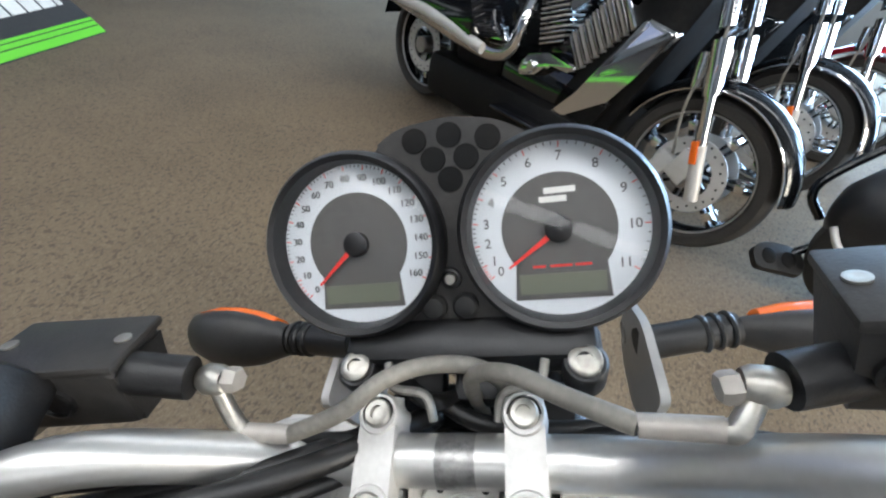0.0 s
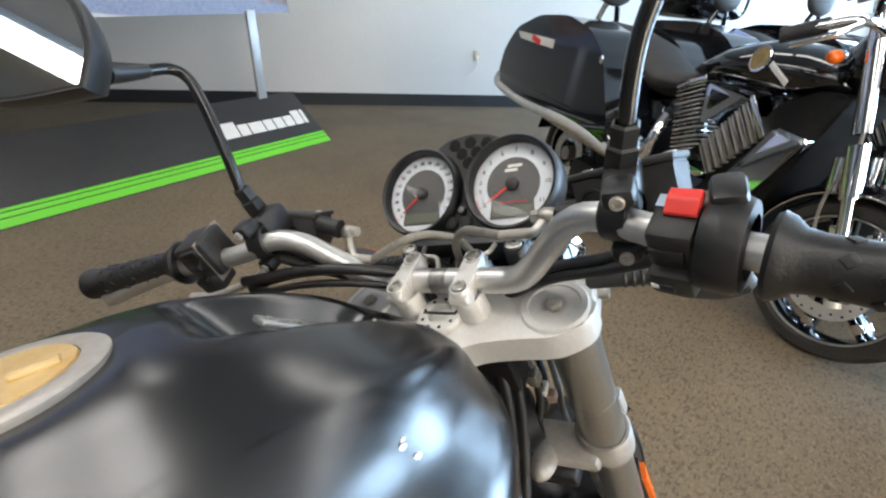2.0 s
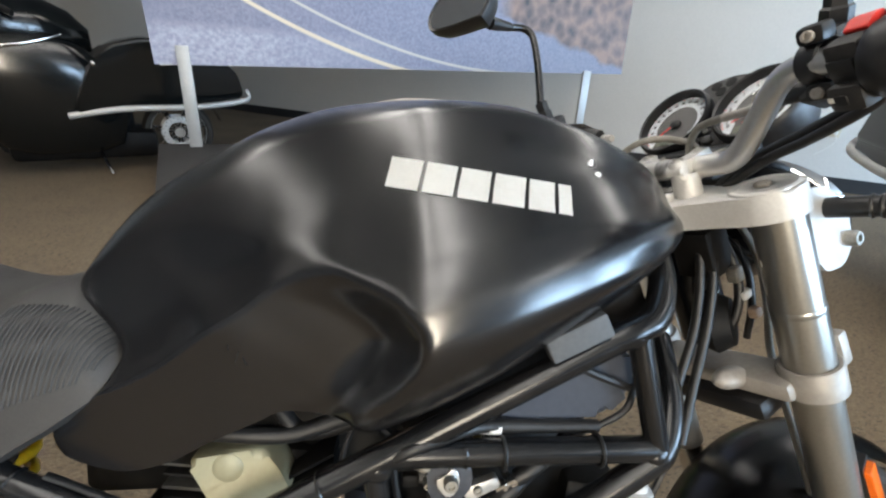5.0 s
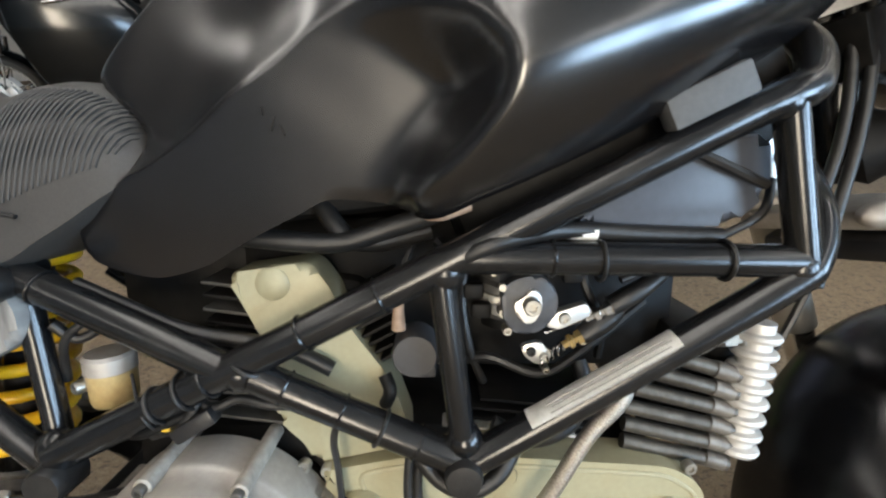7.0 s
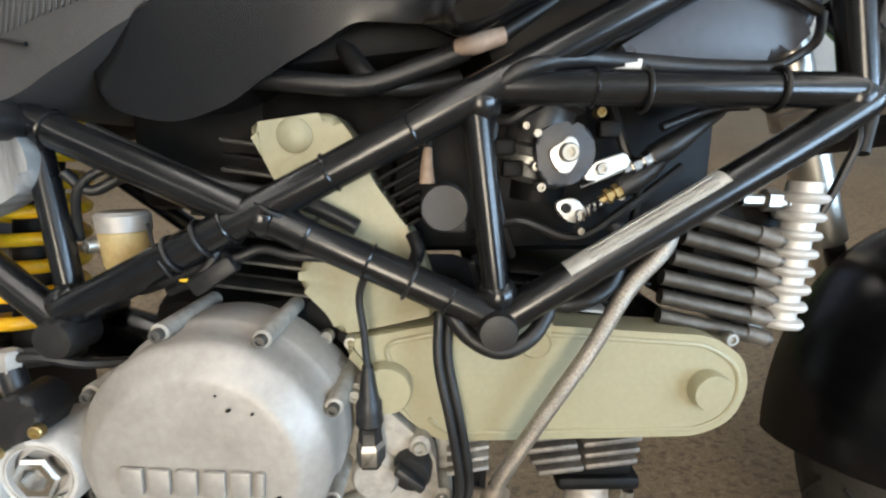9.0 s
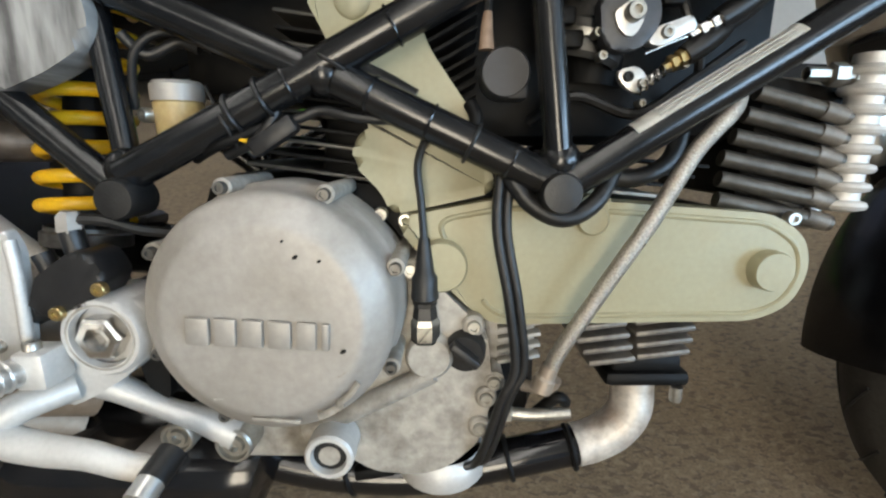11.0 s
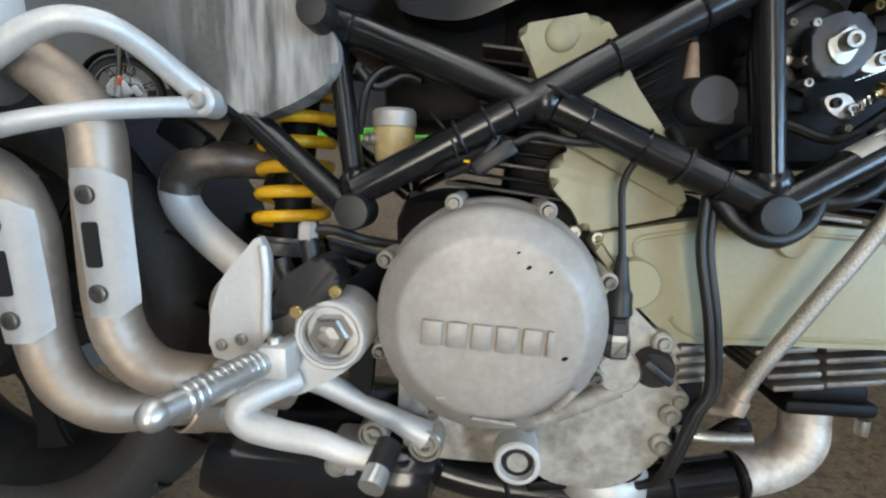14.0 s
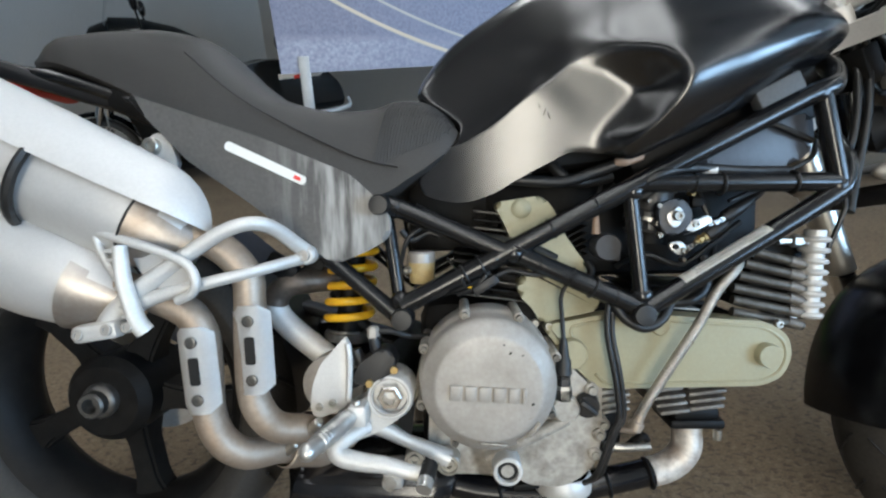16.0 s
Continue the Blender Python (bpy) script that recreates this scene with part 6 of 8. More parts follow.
# -- wheels --
def wheel(name, centre, axis, radius, width, spokes, label, xform=Matrix.Identity(4), rim_mat=None, hub_r=0.05):
    """Tyre, rim, spokes and hub; the axis runs through centre."""
    rim_mat = rim_mat or M_PLASTIC
    h = width / 2
    rr = radius * 0.70
    w = part(name, moved(lathe([(rr, -h * 0.62), (rr + 0.012, -h * 0.66), (rr + 0.016, -h * 0.5), (rr - 0.012, -h * 0.3), (rr - 0.016, 0), (rr - 0.012, h * 0.3), (rr + 0.016, h * 0.5), (rr + 0.012, h * 0.66), (rr, h * 0.62), (rr - 0.022, h * 0.28), (rr - 0.026, 0), (rr - 0.022, -h * 0.28)], centre, axis, 64, True), xform), rim_mat, moto, label)
    prof = [(rr + 0.008, -h * 0.64), (rr + 0.02, -h * 0.84), (rr + 0.045, -h * 0.98), (radius - 0.045, -h * 0.98), (radius - 0.024, -h * 0.84), (radius - 0.008, -h * 0.5), (radius, 0), (radius - 0.008, h * 0.5), (radius - 0.024, h * 0.84), (radius - 0.045, h * 0.98), (rr + 0.045, h * 0.98), (rr + 0.02, h * 0.84), (rr + 0.008, h * 0.64)]
    part("tyre", moved(lathe(prof, centre, axis, 72, True), xform), M_TYRE, w, "worn black tyre")
    base = Matrix.Translation(centre) @ toward(axis)
    for k in range(spokes):
        a = 2 * math.pi * (k + 0.13) / spokes
        rot = base @ Matrix.Rotation(a, 4, "Z")
        bm = loft([[(px, -py, -pz), (px, py, -pz), (px, py, pz), (px, -py, pz)] for px, py, pz in (
            (hub_r * 0.7, 0.030, 0.032), (rr * 0.45, 0.020, 0.022), (rr * 0.78, 0.022, 0.020), (rr - 0.010, 0.036, 0.020))])
        bmesh.ops.bevel(bm, geom=bm.edges[:], offset=0.005, segments=2, affect="EDGES")
        part("spoke", moved(bm, xform @ rot), rim_mat, w)
    part("hub", moved(lathe([(0, -0.07), (hub_r * 0.8, -0.07), (hub_r, -0.055), (hub_r, 0.055), (hub_r * 0.8, 0.07), (0, 0.07)], centre, axis, 32), xform), rim_mat, w)
    return w


rw = wheel("rear_wheel", (0.0, -0.0, 0.318), (0, 1, 0), 0.316, 0.178, 5, "black rear wheel with broad spokes", rim_mat=M_VOID, hub_r=0.075)
part("axle_nut", lathe([(0.030, 0.05), (0.030, 0.0), (0.027, -0.004), (0.022, -0.006), (0.022, -0.018), (0.019, -0.021), (0.013, -0.021), (0.013, 0.0), (0, 0.002)], (0.0, -0.078, 0.322), (0, 1, 0), 12), M_NUT, rw, "large grey axle nut")
for i in range(22):
    a = 2 * math.pi * i / 22
    for sgn in (1, -1):
        p0 = Vector((0.312 * math.cos(a), sgn * 0.020, 0.318 + 0.312 * math.sin(a)))
        p1 = Vector((0.300 * math.cos(a + 0.14), sgn * 0.070, 0.318 + 0.300 * math.sin(a + 0.14)))
        pm = (p0 + p1) / 2 + (((p0 + p1) / 2 - Vector((0, (p0 + p1).y / 2, 0.318))).normalized() * 0.004)
        part("tread_groove", tube([p0 + (p0 - Vector((0, p0.y, 0.318))).normalized() * 0.0015, pm, p1 + (p1 - Vector((0, p1.y, 0.318))).normalized() * 0.001], 0.0028, 6, n=2), M_HEX, rw)
part("rear_disc", lathe([(0.118, 0.0), (0.118, 0.005), (0.070, 0.005), (0.070, 0.0)], (0, 0.075, 0.318), (0, 1, 0), 40, True), M_CAST, rw)
part("swingarm", tube([(0.50, 0.03, 0.37), (0.38, 0.08, 0.385), (0.22, 0.12, 0.37), (0.0, 0.125, 0.322)], 0.035, 18), M_FRAME, moto)
part("swingarm_pivot", tube([(0.503, -0.14, 0.371), (0.503, 0.14, 0.371)], 0.03, 20, False), M_VOID, moto)
part("rear_hugger", loft([[(0.338 * math.cos(a), y, 0.318 + 0.338 * math.sin(a)) for a in [radians(-5 + 5.5 * j) for j in range(12)]] for y in (-0.09, -0.05, 0, 0.05, 0.09)], caps=False, close=False), M_PLASTIC, moto)
part("chain_guard", box((0.30, 0.06, 0.45), (0.22, 0.05, 0.02), 0.008, Matrix.Rotation(radians(14), 4, "Y")), M_PLASTIC, moto)
part("side_stand", tube([(0.52, 0.10, 0.24), (0.50, 0.24, 0.10), (0.49, 0.31, -0.065)], 0.011, 12), M_FRAME, moto)
for k, (c, s) in enumerate((((0.33, -0.10, 0.545), (0.05, 0.02, 0.03)), ((0.375, -0.08, 0.545), (0.03, 0.012, 0.05)))):
    part("bracket_web", box(c, s, 0.004, Matrix.Rotation(radians(35), 4, "Y")), M_VOID, moto)

# front wheel, fender and fork turn with the steering
FW = Vector((0.016, 0.020, -0.740))
fw = wheel("front_wheel", FW, (0, 1, 0), 0.267, 0.136, 5, "black front wheel", SF, hub_r=0.045)
for sgn in (-1, 1):
    part("brake_disc", moved(lathe([(0.155, 0), (0.155, 0.005), (0.105, 0.005), (0.105, 0)], FW + Vector((0, sgn * 0.065, 0)), (0, sgn, 0), 48, True), SF), M_CAST, fw)
for i in range(20):
    a = 2 * math.pi * i / 20
    for sgn in (1, -1):
        p0 = FW + Vector((0.2655 * math.cos(a), sgn * 0.012, 0.2655 * math.sin(a)))
        p1 = FW + Vector((0.256 * math.cos(a + 0.16), sgn * 0.044, 0.256 * math.sin(a + 0.16)))
        part("tread_groove", moved(tube([p0, (p0 + p1) / 2 + ((p0 + p1) / 2 - FW).normalized() * 0.003, p1], 0.0022, 6, n=2), SF), M_HEX, fw)
fend = []
for j in range(25):
    a = radians(18 + 138 * j / 24)
    k = 1 - 0.12 * max(0, (12 - j) - 9) / 3 + 0.20 * max(0, j - 10) / 14
    fend.append([FW + Vector(((0.285 - 0.028 * (abs(v) ** 2.6)) * math.cos(a), 0.078 * k * v, (0.285 - 0.028 * (abs(v) ** 2.6)) * math.sin(a))) for v in (-1, -0.85, -0.6, -0.3, 0, 0.3, 0.6, 0.85, 1)])
fb = loft(fend, caps=False, close=False)
bmesh.ops.solidify(fb, geom=fb.faces[:], thickness=0.003)
fk("front_fender", fb, M_TANK, "matte black front fender")
def leg_at(side, z, x=0.005):
    """A point on a fork leg's axis: the legs lean a little against the steering's axes."""
    return (x, side * 0.113 - 0.060 * (z + (0.12 if side < 0 else 0.25)), z)


LEG_AXIS = (0, -0.060, 1)
for sgn in (-1, 1):
    leg = fk("fork_tube", tube([leg_at(sgn, -0.040), leg_at(sgn, -0.300)], 0.0270, 26, False), M_FORK, "silver upper fork tube")
    fk("fork_tube_lower", tube([leg_at(sgn, -0.295), leg_at(sgn, -0.470)], 0.0262, 26, False), M_FORK, "", leg)
    fk("fork_collar", lathe([(0.0273, 0), (0.0280, 0.002), (0.0280, 0.006), (0.0273, 0.008)], leg_at(sgn, -0.190), LEG_AXIS, 26), M_FORK, "", leg)
    fk("fork_stanchion", tube([leg_at(sgn, -0.470), leg_at(sgn, -0.742, 0.010)], 0.0215, 22, False), M_STEEL, "", leg)
    fk("axle_clamp", box(leg_at(sgn, -0.742, 0.014), (0.070, 0.045, 0.075), 0.012), M_ALU_PAINT, "", leg)
    side = Matrix.Translation(Vector(leg_at(sgn, -0.464)) + Vector((0.026, sgn * 0.025, 0))) @ Matrix.Rotation(radians(14) if sgn < 0 else radians(166), 4, "Z")
    refl = fk("side_reflector", prism(rounded([(-0.013, -0.045), (0.013, -0.045), (0.013, 0.045), (-0.013, 0.045)], 0.004), -0.008, 0.0, 0.002, side), M_ORANGE, "orange fork reflector")
    fk("reflector_base", prism([(-0.016, -0.050), (0.016, -0.050), (0.016, 0.050), (-0.016, 0.050)], -0.001, 0.009, 0.0, side), M_PLASTIC, "", refl)
    fk("lower_clamp", lathe([(0.0275, -0.036), (0.0335, -0.034), (0.0335, 0.0), (0.0315, 0.003), (0.0275, 0.003)], leg_at(sgn, -0.262), LEG_AXIS, 28), M_CAST, "silver lower fork clamp")
fk("lower_yoke", box((-0.012, 0.006, -0.282), (0.055, 0.215, 0.026), 0.008), M_CAST, "silver lower fork yoke")
fk("hose_guide", box((-0.020, 0.012, -0.313), (0.060, 0.165, 0.030), 0.010), M_PLASTIC, "black plastic guide under the fork yoke")
fk("pinch_lug", box((0.040, -0.119, -0.256), (0.018, 0.018, 0.042), 0.004), M_CAST)
# top yoke
yoke = rounded([(-0.048, 0.040), (-0.066, 0.018), (-0.066, -0.018), (-0.048, -0.040), (-0.040, -0.075), (-0.034, -0.122), (-0.012, -0.150), (0.018, -0.152), (0.040, -0.130), (0.038, -0.090), (0.022, -0.050), (0.030, 0.0), (0.022, 0.050), (0.038, 0.090), (0.040, 0.130), (0.018, 0.152), (-0.012, 0.150), (-0.034, 0.122), (-0.040, 0.075)], 0.016, 5)
ym = Matrix(((1, 0, 0, 0), (0, 0, 1, 0), (0, -1, 0, 0), (0, 0, 0, 1)))
ty = sp("top_yoke", prism([(x, y) for x, y in yoke], 0.030, 0.062, 0.005, ym), M_ALU_PAINT, "silver alloy top fork yoke")
for sgn in (-1, 1):
    cap = sp("fork_cap", lathe([(0.034, -0.003), (0.034, 0.001), (0.032, 0.003), (0.026, 0.003), (0.025, 0.0015), (0.012, 0.0015)], (0.003, sgn * 0.113, -0.0295), (0, 0, 1), 32), M_ALU_PAINT, "silver fork cap")
    sp("cap_hex", lathe([(0.0085, 0), (0.0085, 0.004), (0.0075, 0.005), (0.004, 0.005), (0.004, 0.006), (0, 0.006)], (0.003, sgn * 0.113, -0.0290), (0, 0, 1), 6), M_CAST, "", cap)
nut = sp("stem_nut", lathe([(0.0265, 0), (0.0265, 0.010), (0.0245, 0.0125), (0.0135, 0.0125), (0.0125, 0.004), (0, 0.004)], (-0.017, 0.004, -0.035), (0, 0, 1), 36), M_ALU_PAINT, "silver stem nut with drilled holes")
for i in range(9):
    a = 2 * math.pi * i / 9
    sp("hole", lathe([(0.0021, 0), (0.0021, 0.0008), (0, 0.0008)], (-0.017 + 0.0195 * math.cos(a), 0.004 + 0.0195 * math.sin(a), -0.0228), (0, 0, 1), 10), M_HEX, "dark drilled hole", nut)
sp("stem_slot", box((-0.017, 0.004, -0.0225), (0.003, 0.040, 0.0012), 0, Matrix.Identity(4)), M_HEX, "", nut)
sp("yoke_split", box((-0.058, -0.020, -0.040), (0.022, 0.0016, 0.022)), M_HEX, "dark clamp slot", ty)
# handlebar, clamps
BAR = [(-0.098, 0.412, 0.067), (-0.062, 0.302, 0.077), (-0.032, 0.215, 0.085), (-0.014, 0.176, 0.087), (-0.004, 0.150, 0.075), (0.002, 0.125, 0.046), (0.006, 0.100, 0.016), (0.008, 0.082, 0.003), (0.009, 0.06, 0.0)]
bar_pts = [(x, y, z + (0.014 if y > 0.25 else 0.0)) for x, y, z in BAR] + [(0.009, 0.0, 0.0)] + [(x, -y, z) for x, y, z in reversed(BAR)]
sp("handlebar", tube(bar_pts, 0.0135, 24, n=5, radii=[0.0112] * 4 + [0.0116, 0.0122, 0.0128, 0.0132] + [0.0134] * 3 + [0.0132, 0.0128, 0.0122, 0.0116] + [0.0112] * 4), M_ALU, "silver tapered aluminium handlebar")
sp("bar_scuff", tube([(0.009, 0.012, 0.0), (0.009, -0.008, 0.0)], 0.01352, 24, False, caps=False), mat("scuffed_print", (0.50, 0.49, 0.47), 0.35, 0.8, 0.3, 120, 0.9, 60, dark=(0.05, 0.05, 0.05)), "worn dark print on the bar")
for sgn in (-1, 1):
    y = 0.005 + sgn * 0.038
    riser = sp("bar_riser", lathe([(0.0165, -0.032), (0.0160, -0.010), (0.0150, -0.002)], (-0.008, y, 0), (0, 0, 1), 28), M_ALU_PAINT, "silver handlebar riser")
    sp("saddle", box((0.009, y, -0.009), (0.056, 0.021, 0.016), 0.005), M_ALU_PAINT, "", riser)
    capm = sp("bar_clamp", prism(rounded([(-0.027, -0.001), (-0.027, 0.010), (-0.014, 0.0150), (0.027, 0.0150), (0.040, 0.010), (0.040, -0.001)], 0.006), y - 0.0098, y + 0.0098, 0.003), M_ALU_PAINT, "silver handlebar clamp")
    for x in (-0.015, 0.029):
        sp("clamp_boss", lathe([(0.0112, -0.006), (0.0112, 0.0145), (0.0100, 0.0165), (0.0086, 0.0165), (0.0086, 0.0130)], (x, y, 0), (0, 0, 1), 24), M_ALU_PAINT, "", capm)
        sp("bolt_shade", lathe([(0.0088, 0.0140), (0, 0.0140)], (x, y, 0), (0, 0, 1), 20), M_HEX, "", capm)
        sbolt(capm, (x, y, 0.0150), (0, 0, 1), 0.0074, 0.0032)

# grips, switches, levers, mirrors
for sgn in (1, -1):
    SHIFT["at"] = Matrix.Translation((-0.004, sgn * (0.020 if sgn > 0 else 0.004), 0.027 if sgn > 0 else 0.012))
    g0, g1 = Vector((-0.046, sgn * 0.268, 0.066)), Vector((-0.092, sgn * 0.405, 0.058 if sgn < 0 else 0.076))
    gd = (g1 - g0).normalized()
    grip = sp("grip", lathe([(0.0165, 0.0), (0.0245, 0.0), (0.0265, 0.003), (0.0245, 0.008), (0.019, 0.014), (0.0172, 0.022), (0.0168, 0.11), (0.0172, 0.132), (0.0195, 0.136), (0.0195, 0.144), (0.016, 0.147), (0, 0.147)], g0, gd, 28), M_RUBBER, "black rubber grip with diamond tread")
    gm = Matrix.Translation(g0) @ toward(gd)
    for k in range(6):
        for q in range(7):
            a = 2 * math.pi * q / 7 + 0.4 * (k % 2)
            mm = gm @ Matrix.Rotation(a, 4, "Z") @ Matrix.Translation((0.0168, 0, 0.034 + 0.016 * k)) @ Matrix.Rotation(radians(45), 4, "X")
            sp("tread_diamond", moved(box((0, 0, 0), (0.0024, 0.0068, 0.0068), 0.0008), mm), M_RUBBER, "", grip)
    SHIFT["at"] = Matrix.Translation((0, -sgn * 0.009, 0.011))
    # perch that clamps the bar, with the reservoir ahead of it
    pm = Matrix.Translation((-0.014, sgn * 0.200, 0.076)) @ toward(Vector((-0.30, sgn * 0.95, 0.0)))
    perch = sp("lever_perch", moved(lathe([(0.0170, -0.011), (0.0188, -0.009), (0.0188, 0.009), (0.0170, 0.011)], (0, 0, 0), (0, 0, 1), 24), pm), M_PLASTIC, "black lever perch")
    for dz in (0.024, -0.024):
        sp("clamp_ear", box((-0.020, sgn * 0.202, 0.076 + dz), (0.024, 0.022, 0.016), 0.005), M_PLASTIC, "", perch)
        sbolt(perch, (-0.033, sgn * 0.202, 0.076 + dz), (-1, 0, 0.15), 0.0050, 0.0025, M_CAST)
    sp("perch_arm", box((0.010, sgn * 0.200, 0.084), (0.040, 0.026, 0.034), 0.007), M_PLASTIC, "", perch)
    rc = (0.040, 0.197, 0.060) if sgn > 0 else (0.048, -0.199, 0.062)
    rr_m = Matrix.Translation(rc) @ Matrix.Rotation(radians(sgn * 11), 4, "X") @ Matrix.Rotation(radians(sgn * 6), 4, "Z") @ Matrix.Rotation(radians(32), 4, "Y") @ Matrix.Diagonal((0.88, 0.86, 0.9, 1) if sgn > 0 else (1, 1, 1, 1))
    res = sp("fluid_reservoir", moved(prism(rounded([(-0.018, -0.030), (0.018, -0.030), (0.023, 0.010), (-0.023, 0.010)], 0.004), -0.039, 0.039, 0.005), rr_m), M_DUSTY, "dusty black brake fluid reservoir")
    sp("reservoir_lid", moved(box((0, 0, 0.0125), (0.051, 0.082, 0.006), 0.0022), rr_m), M_DUSTY, "", res)
    for ly in (-0.033, 0.033):
        sp("lid_screw", moved(lathe([(0.0045, 0), (0.0045, 0.0015), (0.002, 0.0018), (0, 0.001)], (0, ly, 0.0152), (0, 0, 1), 14), rr_m), M_BOLT, "", res)
    sp("sight_window", moved(lathe([(0.0105, 0), (0.0105, 0.0022), (0.0085, 0.0028), (0.0075, 0.0010), (0, 0.0012)], (-0.0208, 0.0 if sgn > 0 else 0.024, -0.009), (-1, 0, -0.12), 22), rr_m), M_RUBBER, "round fluid window", res)
    if sgn > 0:
        bore = [(0.036, 0.164, 0.058), (0.036, 0.136, 0.048)]
        bc_, neck, fer, hose = (0.037, 0.128, 0.042), (0.024, 0.124, 0.028), ((0.016, 0.118, 0.020), (0.016, 0.094, 0.016)), [(0.016, 0.094, 0.016), (0.024, 0.062, 0.028), (0.040, 0.042, 0.027), (0.050, 0.020, 0.018), (0.052, -0.004, 0.002), (0.050, -0.012, -0.05), (0.03, 0.0, -0.14), (0.012, 0.03, -0.25)]
    else:
        bore = [(0.036, -0.172, 0.046), (0.030, -0.140, 0.048)]
        bc_, neck, fer, hose = (0.028, -0.132, 0.049), (0.014, -0.122, 0.044), ((0.014, -0.118, 0.042), (0.016, -0.088, 0.040)), [(0.016, -0.088, 0.040), (0.028, -0.062, 0.036), (0.040, -0.040, 0.030), (0.046, -0.022, 0.016), (0.046, -0.014, -0.004), (0.046, -0.012, -0.05), (0.03, -0.02, -0.14), (0.012, -0.03, -0.25)]
    sp("master_bore", tube(bore, 0.0108, 18, False), M_PLASTIC, "", res)
    bj = sp("banjo", lathe([(0.0062, -0.007), (0.0078, -0.0035), (0.0078, 0.0035), (0.0062, 0.007)], bc_, (0.1, 1, 0), 20), M_BOLT, "zinc banjo fitting")
    sp("banjo_neck", tube([bc_, neck, fer[0]], 0.0046, 12), M_BOLT, "", bj)
    sp("banjo_bolt", lathe([(0.0066, 0), (0.0066, 0.005), (0.0055, 0.007), (0, 0.007)], Vector(bc_) + Vector((0, -sgn * 0.008, 0)), (-0.1, -sgn, 0), 6), M_CAST, "", bj)
    sp("hose_ferrule", tube([*fer], 0.0050, 14, False), M_CAST, "", bj)
    sp("brake_hose", tube(hose, 0.0046, 12), M_HOSEGREY, "grey brake hose")
    lever = sp("hand_lever", tube([(0.028, sgn * 0.200, 0.050), (0.034, sgn * 0.235, 0.030), (0.024, sgn * 0.275, 0.008), (0.004, sgn * 0.320, -0.006), (-0.016, sgn * 0.370, -0.010), (-0.030, sgn * 0.415, -0.004)], 0.0075, 12, flat=0.75, radii=[0.010, 0.008, 0.0068, 0.0060, 0.0060, 0.0075]), M_CAST, "silver hand lever")
    sp("lever_pivot", lathe([(0.010, -0.010), (0.010, 0.010), (0.008, 0.012), (0, 0.012)], (0.028, sgn * 0.203, 0.050), (0, 0, 1), 16), M_PLASTIC, "", lever)
# right switch housing with its red stop switch
SHIFT["at"] = Matrix.Translation((0, 0.004, 0.012))
hm = Matrix.Translation((-0.032, -0.232, 0.070)) @ Matrix.Diagonal((0.80, 0.80, 0.82, 1)) @ Matrix.Rotation(radians(-18), 4, "Z") @ Matrix.Rotation(radians(-12), 4, "Y")
hs = sp("switch_housing", moved(join(box((-0.006, 0, 0.005), (0.040, 0.036, 0.046), 0.006), box((-0.020, 0, -0.024), (0.034, 0.036, 0.028), 0.006)), hm), M_DUSTY, "black right switch housing")
sp("stop_switch", moved(prism(rounded([(-0.010, 0.0), (0.011, 0.0), (0.012, 0.009), (0.0, 0.010), (-0.011, 0.004)], 0.003), -0.013, 0.010, 0.002), hm @ Matrix.Translation((0.004, -0.003, 0.028))), M_RED, "bright red stop switch", hs)
sp("seam", moved(box((0.0, -0.0105, 0.0), (0.046, 0.0016, 0.050)), hm), M_FRAME, "", hs)
sp("starter_button", moved(box((-0.036, 0.004, -0.024), (0.006, 0.016, 0.011), 0.002), hm), M_RUBBER, "", hs)
sp("mark", moved(box((-0.0385, 0.011, -0.022), (0.0012, 0.006, 0.005)), hm), M_WHITE, "white printed mark", hs)
sp("rocker", moved(box((-0.0265, 0.002, 0.004), (0.004, 0.026, 0.017), 0.0015), hm), M_RUBBER, "", hs)
sp("sticker", moved(box((0.008, 0.009, 0.0290), (0.012, 0.014, 0.001)), hm), M_GLOVE, "pale blue printed mark", hs)
thr = sp("throttle_housing", lathe([(0.020, -0.014), (0.0285, -0.013), (0.030, -0.009), (0.030, 0.006), (0.028, 0.010), (0.020, 0.011)], (-0.041, -0.258, 0.067), (-0.3, -0.95, -0.02), 28), M_PLASTIC, "black throttle housing")
sp("throttle_block", box((-0.026, -0.258, 0.094), (0.028, 0.020, 0.016), 0.005), M_PLASTIC, "", thr)
sp("throttle_cable", tube([(-0.020, -0.250, 0.062), (0.000, -0.225, 0.036), (0.010, -0.17, 0.012), (0.022, -0.11, -0.012), (0.022, -0.05, -0.05), (-0.01, -0.02, -0.12)], 0.0055, 10), M_RUBBER)
sp("throttle_cable", tube([(-0.026, -0.248, 0.058), (-0.008, -0.225, 0.030), (0.004, -0.17, 0.004), (0.016, -0.11, -0.020), (0.016, -0.05, -0.06), (-0.015, -0.02, -0.13)], 0.0055, 10), M_RUBBER)
